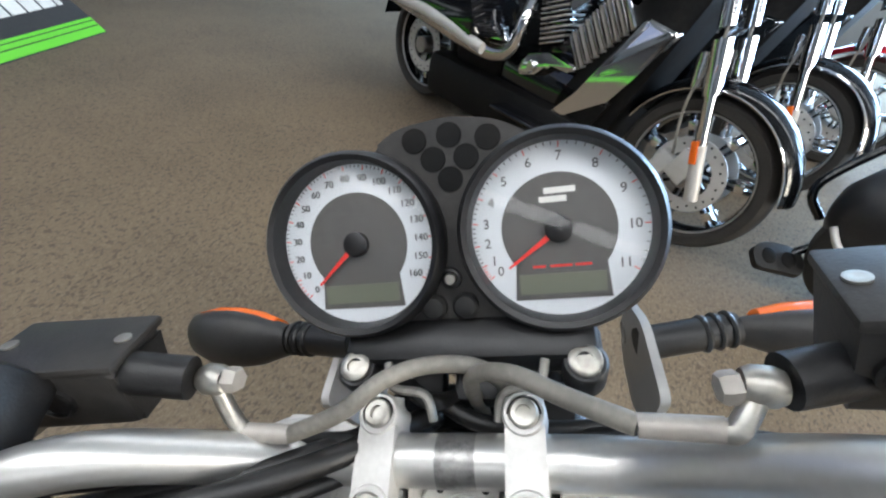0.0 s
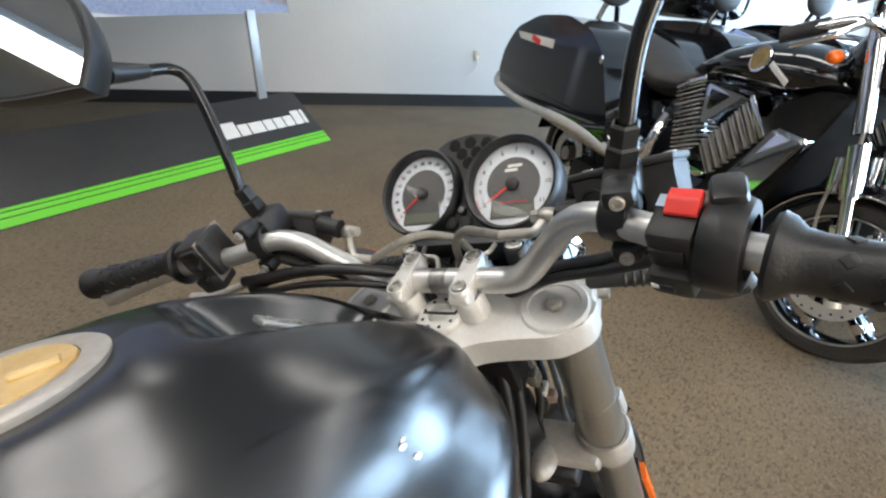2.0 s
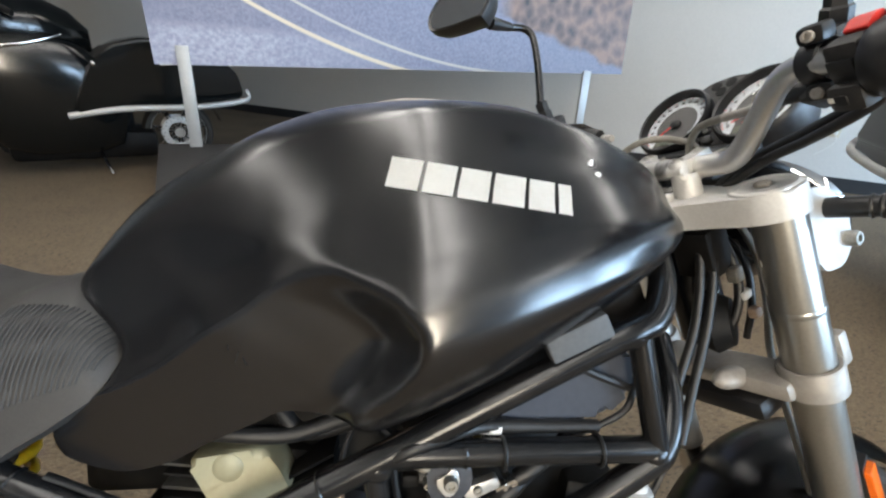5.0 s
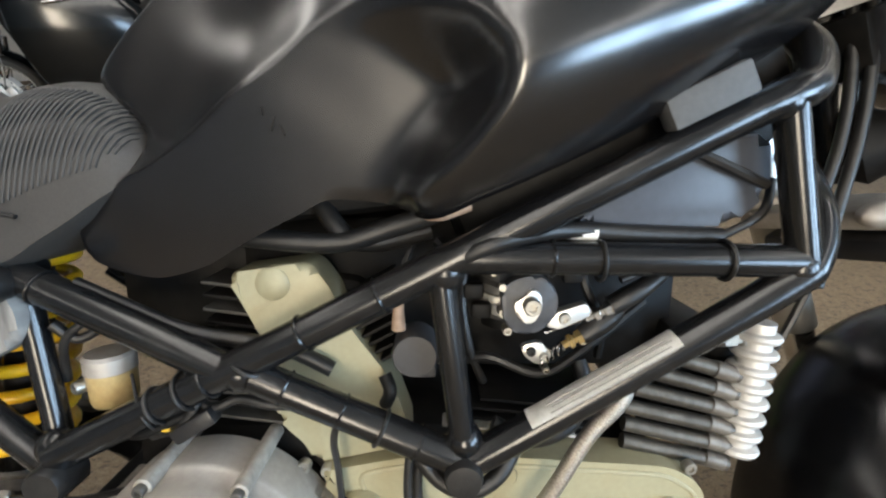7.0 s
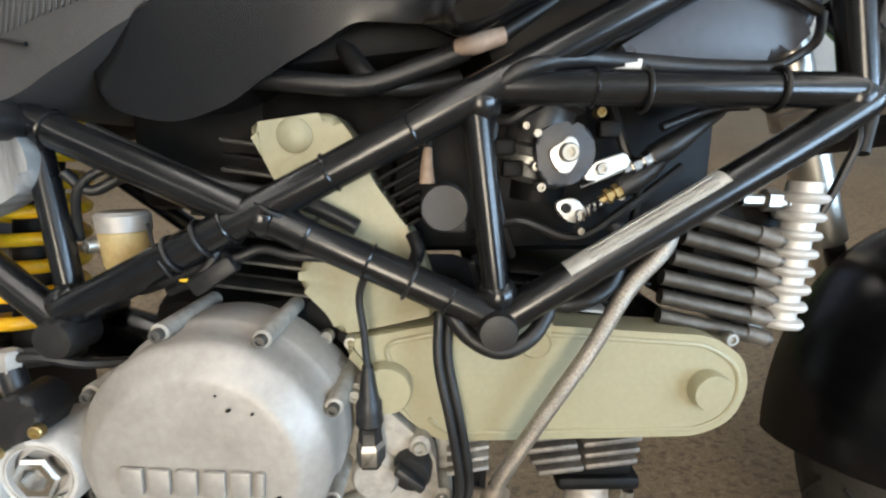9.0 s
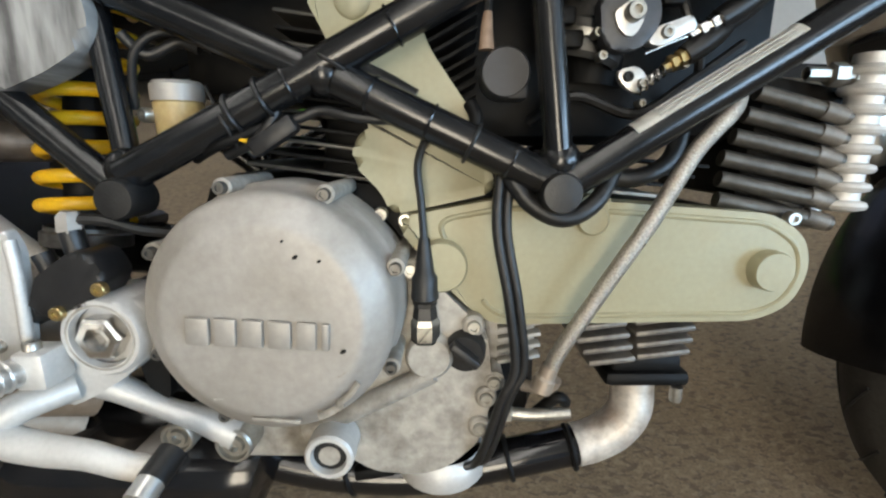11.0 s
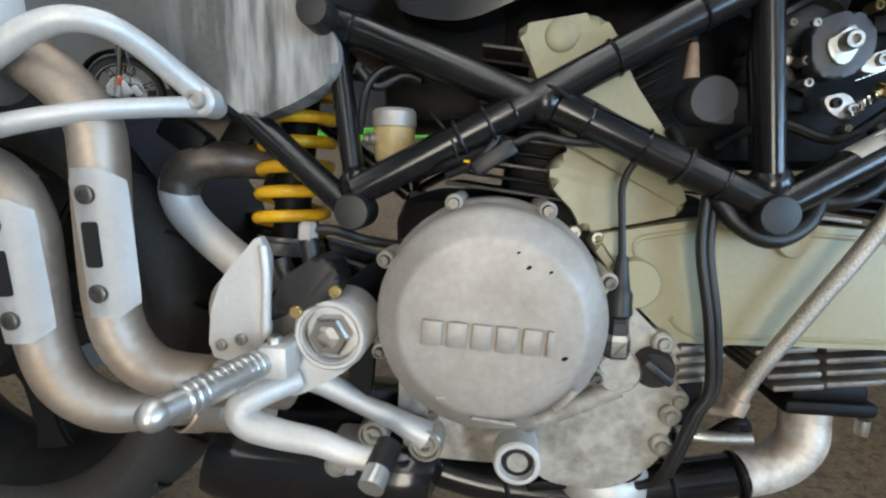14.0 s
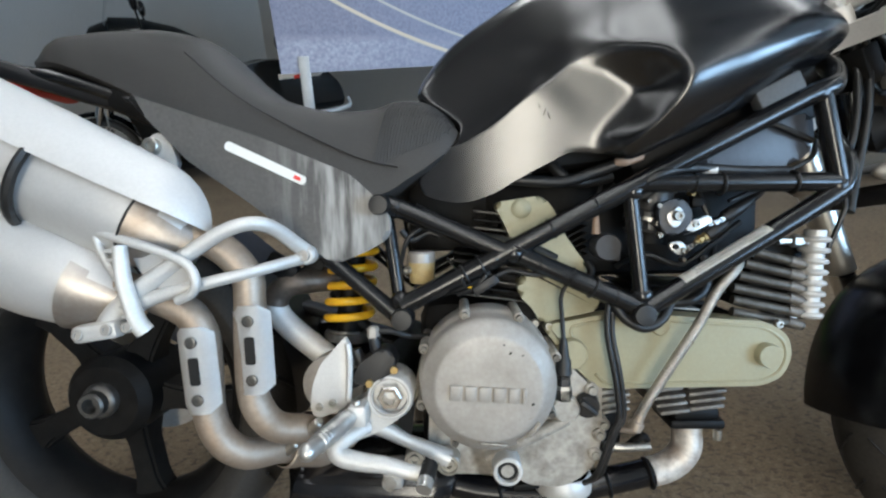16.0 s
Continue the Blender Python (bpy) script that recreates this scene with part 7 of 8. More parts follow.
# left switch cluster
SHIFT["at"] = Matrix.Translation((-0.004, 0.012, 0.027))
lmx = Matrix.Translation((-0.034, 0.240, 0.070)) @ Matrix.Diagonal((1.05, 1.0, 1.05, 1)) @ Matrix.Rotation(radians(18), 4, "Z")
ls = sp("switch_housing", moved(join(box((-0.004, 0, 0.002), (0.042, 0.040, 0.046), 0.006), box((-0.014, 0.004, -0.026), (0.030, 0.030, 0.020), 0.005)), lmx), M_DUSTY, "dusty brown-black left switch housing")
for k, (c, s_b) in enumerate((((-0.026, 0.0, 0.016), (0.008, 0.022, 0.009)), ((-0.028, 0.0, 0.0), (0.010, 0.012, 0.010)), ((-0.028, 0.006, -0.018), (0.010, 0.016, 0.010)))):
    sp("switch_button", moved(box(c, s_b, 0.003), lmx), M_RUBBER, "", ls)
sp("seam", moved(box((-0.002, -0.012, 0.0), (0.047, 0.0016, 0.050)), lmx), M_CAST, "pale seam line", ls)
sp("clutch_cable", tube([(0.000, 0.20, 0.052), (0.010, 0.15, 0.016), (0.016, 0.10, -0.010), (0.02, 0.03, -0.03), (0.0, 0.0, -0.10)], 0.0052, 10), M_RUBBER)
sp("cable_sleeve", tube([(-0.012, 0.19, 0.046), (0.0, 0.14, 0.008), (0.01, 0.09, -0.020), (0.015, 0.03, -0.05)], 0.0065, 10), M_RUBBER)


SHIFT["at"] = Matrix.Identity(4)


def mirror(sgn):
    y = lambda v: v * sgn
    sp("mirror_mount", lathe([(0.0115, -0.022), (0.0125, -0.020), (0.0125, 0.004), (0.0105, 0.006), (0.0105, 0.020), (0.0085, 0.022)], (0.018, y(0.193) if sgn < 0 else 0.212, 0.120), (0.0, sgn * (0.25 if sgn < 0 else 0.05), 1), 6), M_RUBBER, "black hexagon mirror mount")
    def up(x, v, z):
        k = (z - 0.13) / 0.22
        return (x, y(v) + (1 - k) * sgn * -0.006 + k * (0.020 if sgn > 0 else -0.040), z + (1 - k) * 0.010 - k * sgn * 0.017)

    arm = sp("mirror", tube([up(*q) for q in ((0.018, 0.204 if sgn < 0 else 0.220, 0.130), (0.035, 0.208 if sgn < 0 else 0.218, 0.180), (0.060, 0.230, 0.230), (0.078, 0.246, 0.262), (0.074, 0.255, 0.280), (0.050, 0.256, 0.290), (0.020, 0.250, 0.300))], 0.0062, 14), M_FRAME, "black oval rear-view mirror on a bent stem")
    sp("knuckle", tube([up(*q) for q in ((0.050, 0.256, 0.290), (0.022, 0.250, 0.300), (0.006, 0.246, 0.306))], 0.010, 14, radii=[0.007, 0.010, 0.011]), M_PLASTIC, "", arm)
    mm = Matrix.Translation(up(-0.030, 0.243, 0.352)) @ Matrix.Rotation(radians(26), 4, "Z") @ Matrix.Rotation(radians(43), 4, "Y") @ Matrix.Diagonal((1.1, 1.00, 1.16, 1))
    shape = [(0.052, -0.060), (0.066, -0.030), (0.060, 0.010), (0.040, 0.034), (0.0, 0.046), (-0.040, 0.040), (-0.066, 0.018), (-0.072, -0.006), (-0.058, -0.030), (-0.02, -0.044)]
    outline = [(p.x, p.y) for p in spline([(*q, 0) for q in shape + shape[:1]], 5)[:-1]]
    # the glass faces the rider: backwards along x
    rings = [[(dx, -sgn * px * k, pz * k) for px, pz in outline] for dx, k in ((-0.008, 0.93), (-0.010, 0.98), (-0.008, 1.0), (0.004, 0.98), (0.018, 0.85), (0.028, 0.58), (0.032, 0.25))]
    sp("mirror_shell", moved(loft(rings), mm), M_PLASTIC, "", arm)
    sp("mirror_glass", moved(loft([[(dx, -sgn * px * 0.90, pz * 0.90) for px, pz in outline] for dx in (-0.0088, -0.0075)]), mm), M_MIRROR, "mirror glass", arm)
    return arm


mirror(1)
mirror(-1)

# -- instruments --
TILT = radians(38)
GF = Matrix.Rotation(-TILT, 4, "Y")      # the faces look up and back at the rider


def gauge(c, r, numbers, angles, needle_to, name, label):
    """A round dial in a black bezel."""
    m = Matrix.Translation(c) @ GF @ Matrix.Rotation(radians(-90), 4, "Z")     # local y is up on the dial
    pod = sp(name, moved(lathe([(0, -0.060), (r * 0.55, -0.060), (r * 0.86, -0.050), (r * 0.98, -0.030), (r * 1.0, -0.006), (r * 0.985, 0.002), (r * 0.94, 0.0055), (r * 0.885, 0.004), (r * 0.865, -0.004), (r * 0.865, -0.010)], (0, 0, 0), (0, 0, 1), 56), m), M_PLASTIC, label)
    sp("dial", moved(lathe([(r * 0.872, -0.0092), (0, -0.0092)], (0, 0, 0), (0, 0, 1), 56), m), M_DIAL, "white dial", pod)
    q = r * 0.56
    arc = [radians(-38 + 256 * i / 40) for i in range(41)]
    outline = [(q * math.cos(a), q * math.sin(a)) for a in arc] + [(-q * 0.84, -r * 0.70), (q * 0.84, -r * 0.70)]
    flat = Matrix(((1, 0, 0, 0), (0, 0, 1, 0), (0, 1, 0, 0), (0, 0, 0, 1)))
    sp("dial_centre", moved(prism(outline, -0.0091, -0.0086), m @ flat), M_DIALGREY, "dark grey dial centre", pod)
    sp("display", moved(box((0, -r * 0.54, -0.0082), (q * 1.5, r * 0.20, 0.0006)), m), M_LCD, "grey-green display", pod)
    sp("needle_hub", moved(lathe([(r * 0.135, 0), (r * 0.135, 0.004), (r * 0.11, 0.005), (0, 0.005)], (0, 0, -0.0085), (0, 0, 1), 24), m), M_PLASTIC, "", pod)
    a = radians(needle_to)
    nm = m @ Matrix.Rotation(a, 4, "Z")
    sp("needle", moved(prism([(r * 0.06, -0.0016), (r * 0.62, -0.0006), (r * 0.62, 0.0006), (r * 0.06, 0.0016)], -0.0058, -0.0050), nm @ flat), M_RED, "red needle", pod)
    n = len(numbers)
    for i, txt in enumerate(numbers):
        a = radians(angles[i])
        if txt:
            tm_ = m @ Matrix.Translation((r * 0.715 * math.cos(a), r * 0.715 * math.sin(a), -0.0088))
            lettering("numeral", txt, r * (0.135 if n < 14 else 0.105), ST @ tm_, M_INK, pod)
        for k in range(5):
            if i == n - 1 and k:
                break
            b = radians(angles[i] + (angles[min(i + 1, n - 1)] - angles[i]) * k / 5)
            ln = 0.055 if k == 0 else 0.028
            tm_ = m @ Matrix.Rotation(b, 4, "Z") @ Matrix.Translation((r * (0.855 - ln / 2), 0, -0.0088))
            sp("tick", moved(box((0, 0, 0), (r * ln, r * 0.010, 0.0004)), tm_), M_RED if k == 0 or i < 1 else M_INK, "", pod)
    g = sp("lens", moved(lathe([(r * 0.872, -0.003), (r * 0.5, -0.0018), (0, -0.0014)], (0, 0, 0), (0, 0, 1), 48), m), M_GLASS, "clear lens", pod)
    g.visible_shadow = False
    return pod, m


tach, tach_m = gauge((0.1175, -0.0580, 0.0440), 0.0562, [str(i) for i in range(12)], (213, 203, 188, 172, 154, 134, 110, 86, 57, 28, -1, -32), 215, "tachometer", "round tachometer with a white dial and red needle")
speed, speed_m = gauge((0.1190, 0.0620, 0.0440), 0.0566, [str(i * 10) for i in range(17)], [221 - 15.7 * i for i in range(17)], 222, "speedometer", "round speedometer with a white dial and red needle")
# the dial maker's badge, as plain bars
for i in range(2):
    sp("badge_bar", moved(box((0.002 * (1 - 2 * i), 0.0215 - 0.0048 * i, -0.0084), (0.017 - 0.002 * i, 0.0034, 0.0004)), tach_m), M_WHITE, "pale badge bar", tach)
for x, w in ((-0.010, 0.007), (0.002, 0.012), (0.014, 0.009)):
    sp("warning_print", moved(box((x - 0.002, -0.0205, -0.0083), (w, 0.0014, 0.0004)), tach_m), M_RED, "small red print", tach)
# console between the dials
con = rounded([(0.066, 0.042), (0.066, -0.024), (0.090, -0.030), (0.120, -0.026), (0.158, -0.044), (0.175, -0.055), (0.190, -0.029), (0.1955, -0.002), (0.192, 0.031), (0.180, 0.050), (0.158, 0.044), (0.120, 0.032), (0.090, 0.040)], 0.008)
cm = Matrix.Translation((0.12, 0, 0.033)) @ GF @ Matrix.Translation((-0.12, 0, -0.003))
console = sp("instrument_console", moved(prism([(x, y) for x, y in con], -0.002, 0.030, 0.005, ym), cm), M_DUSTY, "black console with warning lamp wells and buttons")
for x, y in ((0.1835, 0.0203), (0.1845, -0.0006), (0.1805, -0.0229), (0.1715, 0.0100), (0.1710, -0.0097), (0.1590, 0.0007)):
    w = sp("lamp_well", moved(lathe([(0.0076, 0.0022), (0.0074, 0.0028), (0, 0.0029)], (x, y, 0.0), (0, 0, 1), 24), cm), M_VOID, "dark round lamp well", console)
for y in (0.0170, -0.0020):
    sp("button", moved(lathe([(0.0076, 0), (0.0076, 0.005), (0.006, 0.007), (0, 0.0078)], (0.0845, y, 0.002), (0, 0, 1), 24), cm), M_RUBBER, "round black button", console)
sp("screw_boss", moved(lathe([(0.0065, 0), (0.0060, 0.004), (0.0048, 0.0045)], (0.1008, 0.0056, 0.002), (0, 0, 1), 20), cm), M_PLASTIC, "", console)
sp("screw", moved(lathe([(0.0038, 0), (0.0038, 0.0045), (0.003, 0.0055), (0, 0.0055)], (0.1008, 0.0056, 0.002), (0, 0, 1), 14), cm), M_BOLT, "zinc screw", console)
sp("console_skirt", box((0.075, 0, -0.008), (0.030, 0.15, 0.030), 0.008), M_PLASTIC)
for sgn, yy in ((1, 0.066), (-1, -0.066)):
    lugp = sp("console_lug", join(lathe([(0.0125, -0.02), (0.0125, 0.002), (0.011, 0.004), (0, 0.004)], (0.059, yy, -0.002), (0, 0, 1), 22), box((0.069, yy, -0.012), (0.030, 0.022, 0.014), 0.004)), M_PLASTIC, "black console lug")
    sbolt(lugp, (0.059, yy, 0.003), (0, 0, 1), 0.0092, 0.003)
    sp("wire_bracket", tube([(0.060, sgn * 0.045, 0.004), (0.046, sgn * 0.040, 0.004), (0.042, sgn * 0.022, 0.003), (0.030, sgn * 0.018, -0.005)], 0.0028, 8), M_BOLT, "bent wire bracket")
# headlamp and its silver bracket
sp("headlamp", moved(lathe([(0, -0.085), (0.045, -0.078), (0.075, -0.052), (0.090, -0.015), (0.094, 0.012), (0.092, 0.022), (0.086, 0.026)], (0.180, 0.0, -0.138), (0.92, 0, 0.38), 48), Matrix.Identity(4)), M_GLOSS, "round black headlamp shell")
sp("headlamp_rim", lathe([(0.094, 0.010), (0.0965, 0.014), (0.0965, 0.024), (0.090, 0.030)], (0.180, 0.0, -0.138), (0.92, 0, 0.38), 48), M_CHROME, "chrome headlamp rim")
sp("headlamp_lens", lathe([(0.090, 0.027), (0.05, 0.036), (0, 0.040)], (0.180, 0.0, -0.138), (0.92, 0, 0.38), 48), mat("lamp_glass", (0.7, 0.72, 0.74), 0.1, 0.6, 0.05, 50), "headlamp glass")
for sgn in (-1, 1):
    hb_ = sp("headlamp_bracket", prism(rounded([(0.052, -0.055), (0.112, -0.070), (0.150, -0.112), (0.148, -0.162), (0.122, -0.180), (0.082, -0.172), (0.052, -0.13)], 0.012), sgn * 0.112, sgn * 0.118, 0.0), M_SILENCER, "pale silver headlamp bracket")
    sbolt(hb_, (0.137, sgn * 0.121, -0.150), (0, sgn, 0), 0.010, 0.010)
    # indicator: neck, ribs, body and a lens on its forward side
    i0, i1, i2 = ((Vector((0.100, 0.100, -0.060)), Vector((0.111, 0.162, -0.070)), Vector((0.122, 0.262, -0.070))) if sgn > 0
                  else (Vector((0.105, -0.112, -0.096)), Vector((0.117, -0.182, -0.100)), Vector((0.112, -0.285, -0.108))))
    stem = sp("indicator", tube([i0, i0.lerp(i1, 0.5), i1], 0.0125, 16, radii=[0.0125, 0.0125, 0.0120]), M_RUBBER, "black indicator on a rubber stem with an orange lens")
    for k in range(3):
        sp("stem_rib", ring(i0.lerp(i1, 0.66 + 0.13 * k), i1 - i0, 0.0122, 0.0022, 20, 6), M_RUBBER, "", stem)
    ax_ = (i2 - i1).normalized()
    im = Matrix.Translation(i1) @ toward(ax_)
    turn = im.inverted().to_3x3() @ Vector((1, 0, 0))
    fwd = Vector((turn.x, turn.y, 0)).normalized()
    oth = Vector((-fwd.y, fwd.x, 0))
    length = (i2 - i1).length
    prof = [(0.0, 0.50), (0.12, 0.66), (0.28, 0.88), (0.48, 1.0), (0.68, 0.97), (0.85, 0.78), (0.95, 0.48), (1.0, 0.12)]
    fat = 1.28 if sgn > 0 else 1.0
    body_r, lens_r = [], []
    for u, k in prof:
        c0 = Vector((0, 0, u * length))
        body_r.append([c0 + fwd * (0.022 * fat * k * math.cos(a)) * (1.0 if math.cos(a) < 0 else 0.62) + oth * (0.0240 * fat * k * math.sin(a)) for a in [2 * math.pi * j / 24 for j in range(24)]])
        lens_r.append([c0 + fwd * (0.005 * k + 0.0162 * k * max(math.cos(a), -0.10)) + oth * (0.0200 * fat * k * math.sin(a)) for a in [2 * math.pi * j / 24 for j in range(24)]])
    sp("body", moved(loft(body_r), im), M_DUSTY, "", stem)
    sp("lens", moved(loft(lens_r[1:]), im), M_ORANGE, "orange ribbed lens", stem)
    sbolt(stem, i2 - ax_ * 0.010 + Vector((-0.012, 0, 0)), (-0.8, sgn * 0.5, 0), 0.0045, 0.002, M_HEX)
for dy, dz, r in ((0.0, 0.0, 0.0062), (0.010, -0.012, 0.0050), (-0.006, -0.016, 0.0042)):
    sp("control_cable", tube([(-0.040, 0.235, 0.050 + dz), (-0.033 + dy, 0.195, 0.050 + dz), (-0.024 + dy, 0.150, 0.050 + dz), (-0.012 + dy, 0.100, 0.040 + dz), (0.012 + dy, 0.055, 0.010 + dz), (0.040, 0.025, -0.03 + dz)], r, 10), M_RUBBER)
# cables and clutter round the steering head
for pts, r, m in (
    ([(-0.02, -0.045, -0.06), (-0.045, -0.050, -0.12), (-0.075, -0.048, -0.18), (-0.12, -0.045, -0.23), (-0.17, -0.05, -0.27)], 0.0058, M_RUBBER),
    ([(-0.01, -0.055, -0.06), (-0.035, -0.060, -0.12), (-0.065, -0.058, -0.18), (-0.11, -0.055, -0.24), (-0.16, -0.06, -0.29)], 0.0058, M_RUBBER),
    ([(0.01, -0.03, -0.06), (0.0, -0.06, -0.11), (-0.01, -0.068, -0.16), (-0.03, -0.06, -0.20), (-0.05, -0.03, -0.22)], 0.0055, M_RUBBER),
    ([(0.03, 0.02, -0.05), (0.03, -0.05, -0.12), (0.015, -0.065, -0.18), (0.01, -0.05, -0.24)], 0.0045, M_RUBBER),
    ([(0.03, -0.05, -0.06), (0.035, -0.07, -0.13), (0.03, -0.072, -0.20), (0.02, -0.07, -0.27), (0.01, -0.085, -0.42), (0.01, -0.09, -0.60)], 0.0045, M_HOSEGREY),
    ([(0.04, 0.05, -0.02), (0.02, 0.075, -0.03), (0.0, 0.09, -0.05), (-0.02, 0.06, -0.10)], 0.006, M_RUBBER),
    ([(0.055, 0.03, -0.02), (0.035, 0.00, -0.025), (0.030, -0.04, -0.028), (0.03, -0.08, -0.02)], 0.0055, M_RUBBER),
    ([(0.06, 0.045, -0.03), (0.05, 0.035, -0.01), (0.040, 0.020, -0.004), (0.050, 0.010, -0.03)], 0.005, M_RUBBER),
):
    sp("cable", tube(pts, r, 10), m)
for c, s_b, m in (((-0.01, -0.068, -0.135), (0.016, 0.014, 0.02), M_BOLT), ((-0.005, -0.070, -0.165), (0.018, 0.012, 0.012), M_ALU_PAINT), ((0.005, -0.072, -0.195), (0.014, 0.012, 0.014), M_TAPE), ((-0.02, -0.04, -0.10), (0.04, 0.05, 0.06), M_VOID), ((0.05, 0.0, -0.08), (0.03, 0.12, 0.06), M_VOID), ((0.055, 0.03, -0.02), (0.018, 0.03, 0.016), M_VOID), ((0.055, -0.01, -0.03), (0.02, 0.04, 0.02), M_PLASTIC)):
    sp("fitting", box(c, s_b, 0.003), m)
sp("horn", lathe([(0.035, 0), (0.04, 0.01), (0.03, 0.03), (0, 0.032)], (-0.03, -0.03, -0.20), (0.4, -0.8, 0), 28), M_VOID)
sp("steering_stop", blob((-0.045, -0.055, -0.268), (0.030, 0.016, 0.014), Matrix.Rotation(radians(20), 4, "Y"), 16), M_CAST)


# ---- the touring motorcycles in the row beyond: x ahead from the rear axle, y to the left ----
def touring_bike(m, paint, label, trunk=True, legs=False, fender=None, fairing=True):
    tb = thing("touring_motorcycle", label, "motorcycle", m, "touring motorcycles")

    low = ("wheel", "tyre", "rim_edge", "brake_disc", "disc_hole", "spoke", "spoke_tip", "hub", "front_fender", "fender_edge", "rear_fender", "caliper", "caliper_arm", "fork_reflector")

    def p(name, bm, material, lab="", parent=None):
        # the body stands tall over its wheels
        if name not in low:
            for v in bm.verts:
                v.co.z += max(0.0, v.co.z - 0.36) * 0.28
        return part(name, bm, material, parent or tb, lab)

    WB = 1.70
    for cx, r, w in ((0.0, 0.305, 0.17), (WB, 0.312, 0.13)):
        wh = p("wheel", lathe([(r * 0.75, -w * 0.30), (r * 0.79, -w * 0.33), (r * 0.79, w * 0.33), (r * 0.75, w * 0.30), (r * 0.72, 0)], (cx, 0, r), (0, 1, 0), 56, True), M_GLOSS, "black cast wheel with machined edges")
        h = w / 2
        p("tyre", lathe([(r * 0.77, -h * 0.66), (r * 0.82, -h * 0.94), (r * 0.92, -h * 0.96), (r * 0.98, -h * 0.6), (r, 0), (r * 0.98, h * 0.6), (r * 0.92, h * 0.96), (r * 0.82, h * 0.94), (r * 0.77, h * 0.66)], (cx, 0, r), (0, 1, 0), 56, True), M_TYRE, "black tyre", wh)
        for sgn in (-1, 1):
            p("rim_edge", ring((cx, sgn * h * 0.64, r), (0, 1, 0), r * 0.785, 0.0075, 56, 6), M_ALU, "bright rim edge", wh)
            p("brake_disc", lathe([(0.150, 0), (0.150, 0.006), (0.095, 0.006), (0.095, 0)], (cx, sgn * h * 0.80, r), (0, sgn, 0), 44, True), M_ALU_PAINT, "drilled steel disc", wh)
            for k in range(24):
                a = 2 * math.pi * k / 24
                p("disc_hole", lathe([(0.005, 0), (0.005, 0.0008), (0, 0.0008)], (cx + (0.125 + 0.012 * (k % 2)) * math.cos(a), sgn * (h * 0.80 + 0.0065), r + (0.125 + 0.012 * (k % 2)) * math.sin(a)), (0, sgn, 0), 8), M_HEX, "", wh)
        for k in range(7):
            a = 2 * math.pi * (k + 0.2) / 7
            rot = Matrix.Translation((cx, 0, r)) @ Matrix.Rotation(-a, 4, "Y")
            for off in (-0.014, 0.014):
                p("spoke", moved(box((r * 0.40, 0, off), (r * 0.68, 0.05, 0.012), 0.004), rot), M_GLOSS, "", wh)
            p("spoke_tip", moved(prism(rounded([(r * 0.55, -0.018), (r * 0.66, -0.020), (r * 0.66, 0.020), (r * 0.55, 0.018)], 0.006), -0.030, 0.030, 0.002), rot), M_CHROME, "machined spoke tip", wh)
        p("hub", tube([(cx, -0.10, r), (cx, 0.10, r)], 0.045, 20, False), M_CAST, "", wh)
    r = 0.312
    # fork: from ahead of the axle up and back
    back_ = Vector((-0.36, 0, 0.933))
    for sgn in (-1, 1):
        a0 = Vector((WB + 0.067, sgn * 0.115, r - 0.03))
        leg = p("fork_leg", tube([a0 - back_ * 0.03, a0 + back_ * 0.16], 0.026, 18, False), M_ALU_PAINT, "silver fork leg")
        p("stanchion", tube([a0 + back_ * 0.15, a0 + back_ * 0.32], 0.021, 18, False), M_CHROME, "", leg)
        p("slider_cover", tube([a0 + back_ * 0.303, a0 + back_ * 0.449], 0.031, 20, False), M_CHROME, "chrome fork cover", leg)
        p("upper_tube", tube([a0 + back_ * 0.478, a0 + back_ * 0.88], 0.026, 18, False), M_CHROME, "chrome fork tube", leg)
        p("fork_reflector", box(a0 + back_ * 0.158 + Vector((0.0, sgn * 0.030, 0.0)), (0.026, 0.008, 0.085), 0.003, Matrix.Rotation(radians(-20), 4, "Y")), M_ORANGE, "orange reflector", leg)
        p("caliper", box(a0 + Vector((-0.16, sgn * -0.02, 0.05)), (0.07, 0.05, 0.10), 0.012, Matrix.Rotation(radians(25), 4, "Y")), M_ALU_PAINT, "silver brake caliper", leg)
        p("caliper_arm", box(a0 + Vector((-0.075, sgn * 0.0, 0.075)), (0.09, 0.03, 0.13), 0.012, Matrix.Rotation(radians(20), 4, "Y")), M_ALU_PAINT, "", leg)
        p("brake_line", tube([a0 + Vector((-0.13, sgn * 0.01, 0.10)), a0 + Vector((-0.17, sgn * 0.02, 0.25)), a0 + Vector((-0.16, sgn * 0.0, 0.42)), a0 + back_ * 0.62], 0.006, 8), M_HOSEGREY, "grey brake line", leg)
        p("horn", tube([(1.592, sgn * 0.10, 0.570), (1.572, sgn * 0.10, 0.660)], 0.024, 18, False), M_CHROME, "chrome cover", leg)
    fr = []
    for j in range(19):
        a = radians(8 + 150 * j / 18)
        fr.append([(WB + (0.365 - 0.035 * abs(v) ** 3) * math.cos(a), 0.085 * v, r + (0.365 - 0.035 * abs(v) ** 3) * math.sin(a)) for v in (-1, -0.9, -0.6, -0.2, 0.2, 0.6, 0.9, 1)])
    fb_ = loft(fr, caps=False, close=False)
    bmesh.ops.solidify(fb_, geom=fb_.faces[:], thickness=0.004)
    fen = p("front_fender", fb_, fender or paint, "gloss front fender")
    p("fender_edge", tube([q[0] for q in fr], 0.004, 6, False), M_CHROME, "", fen)
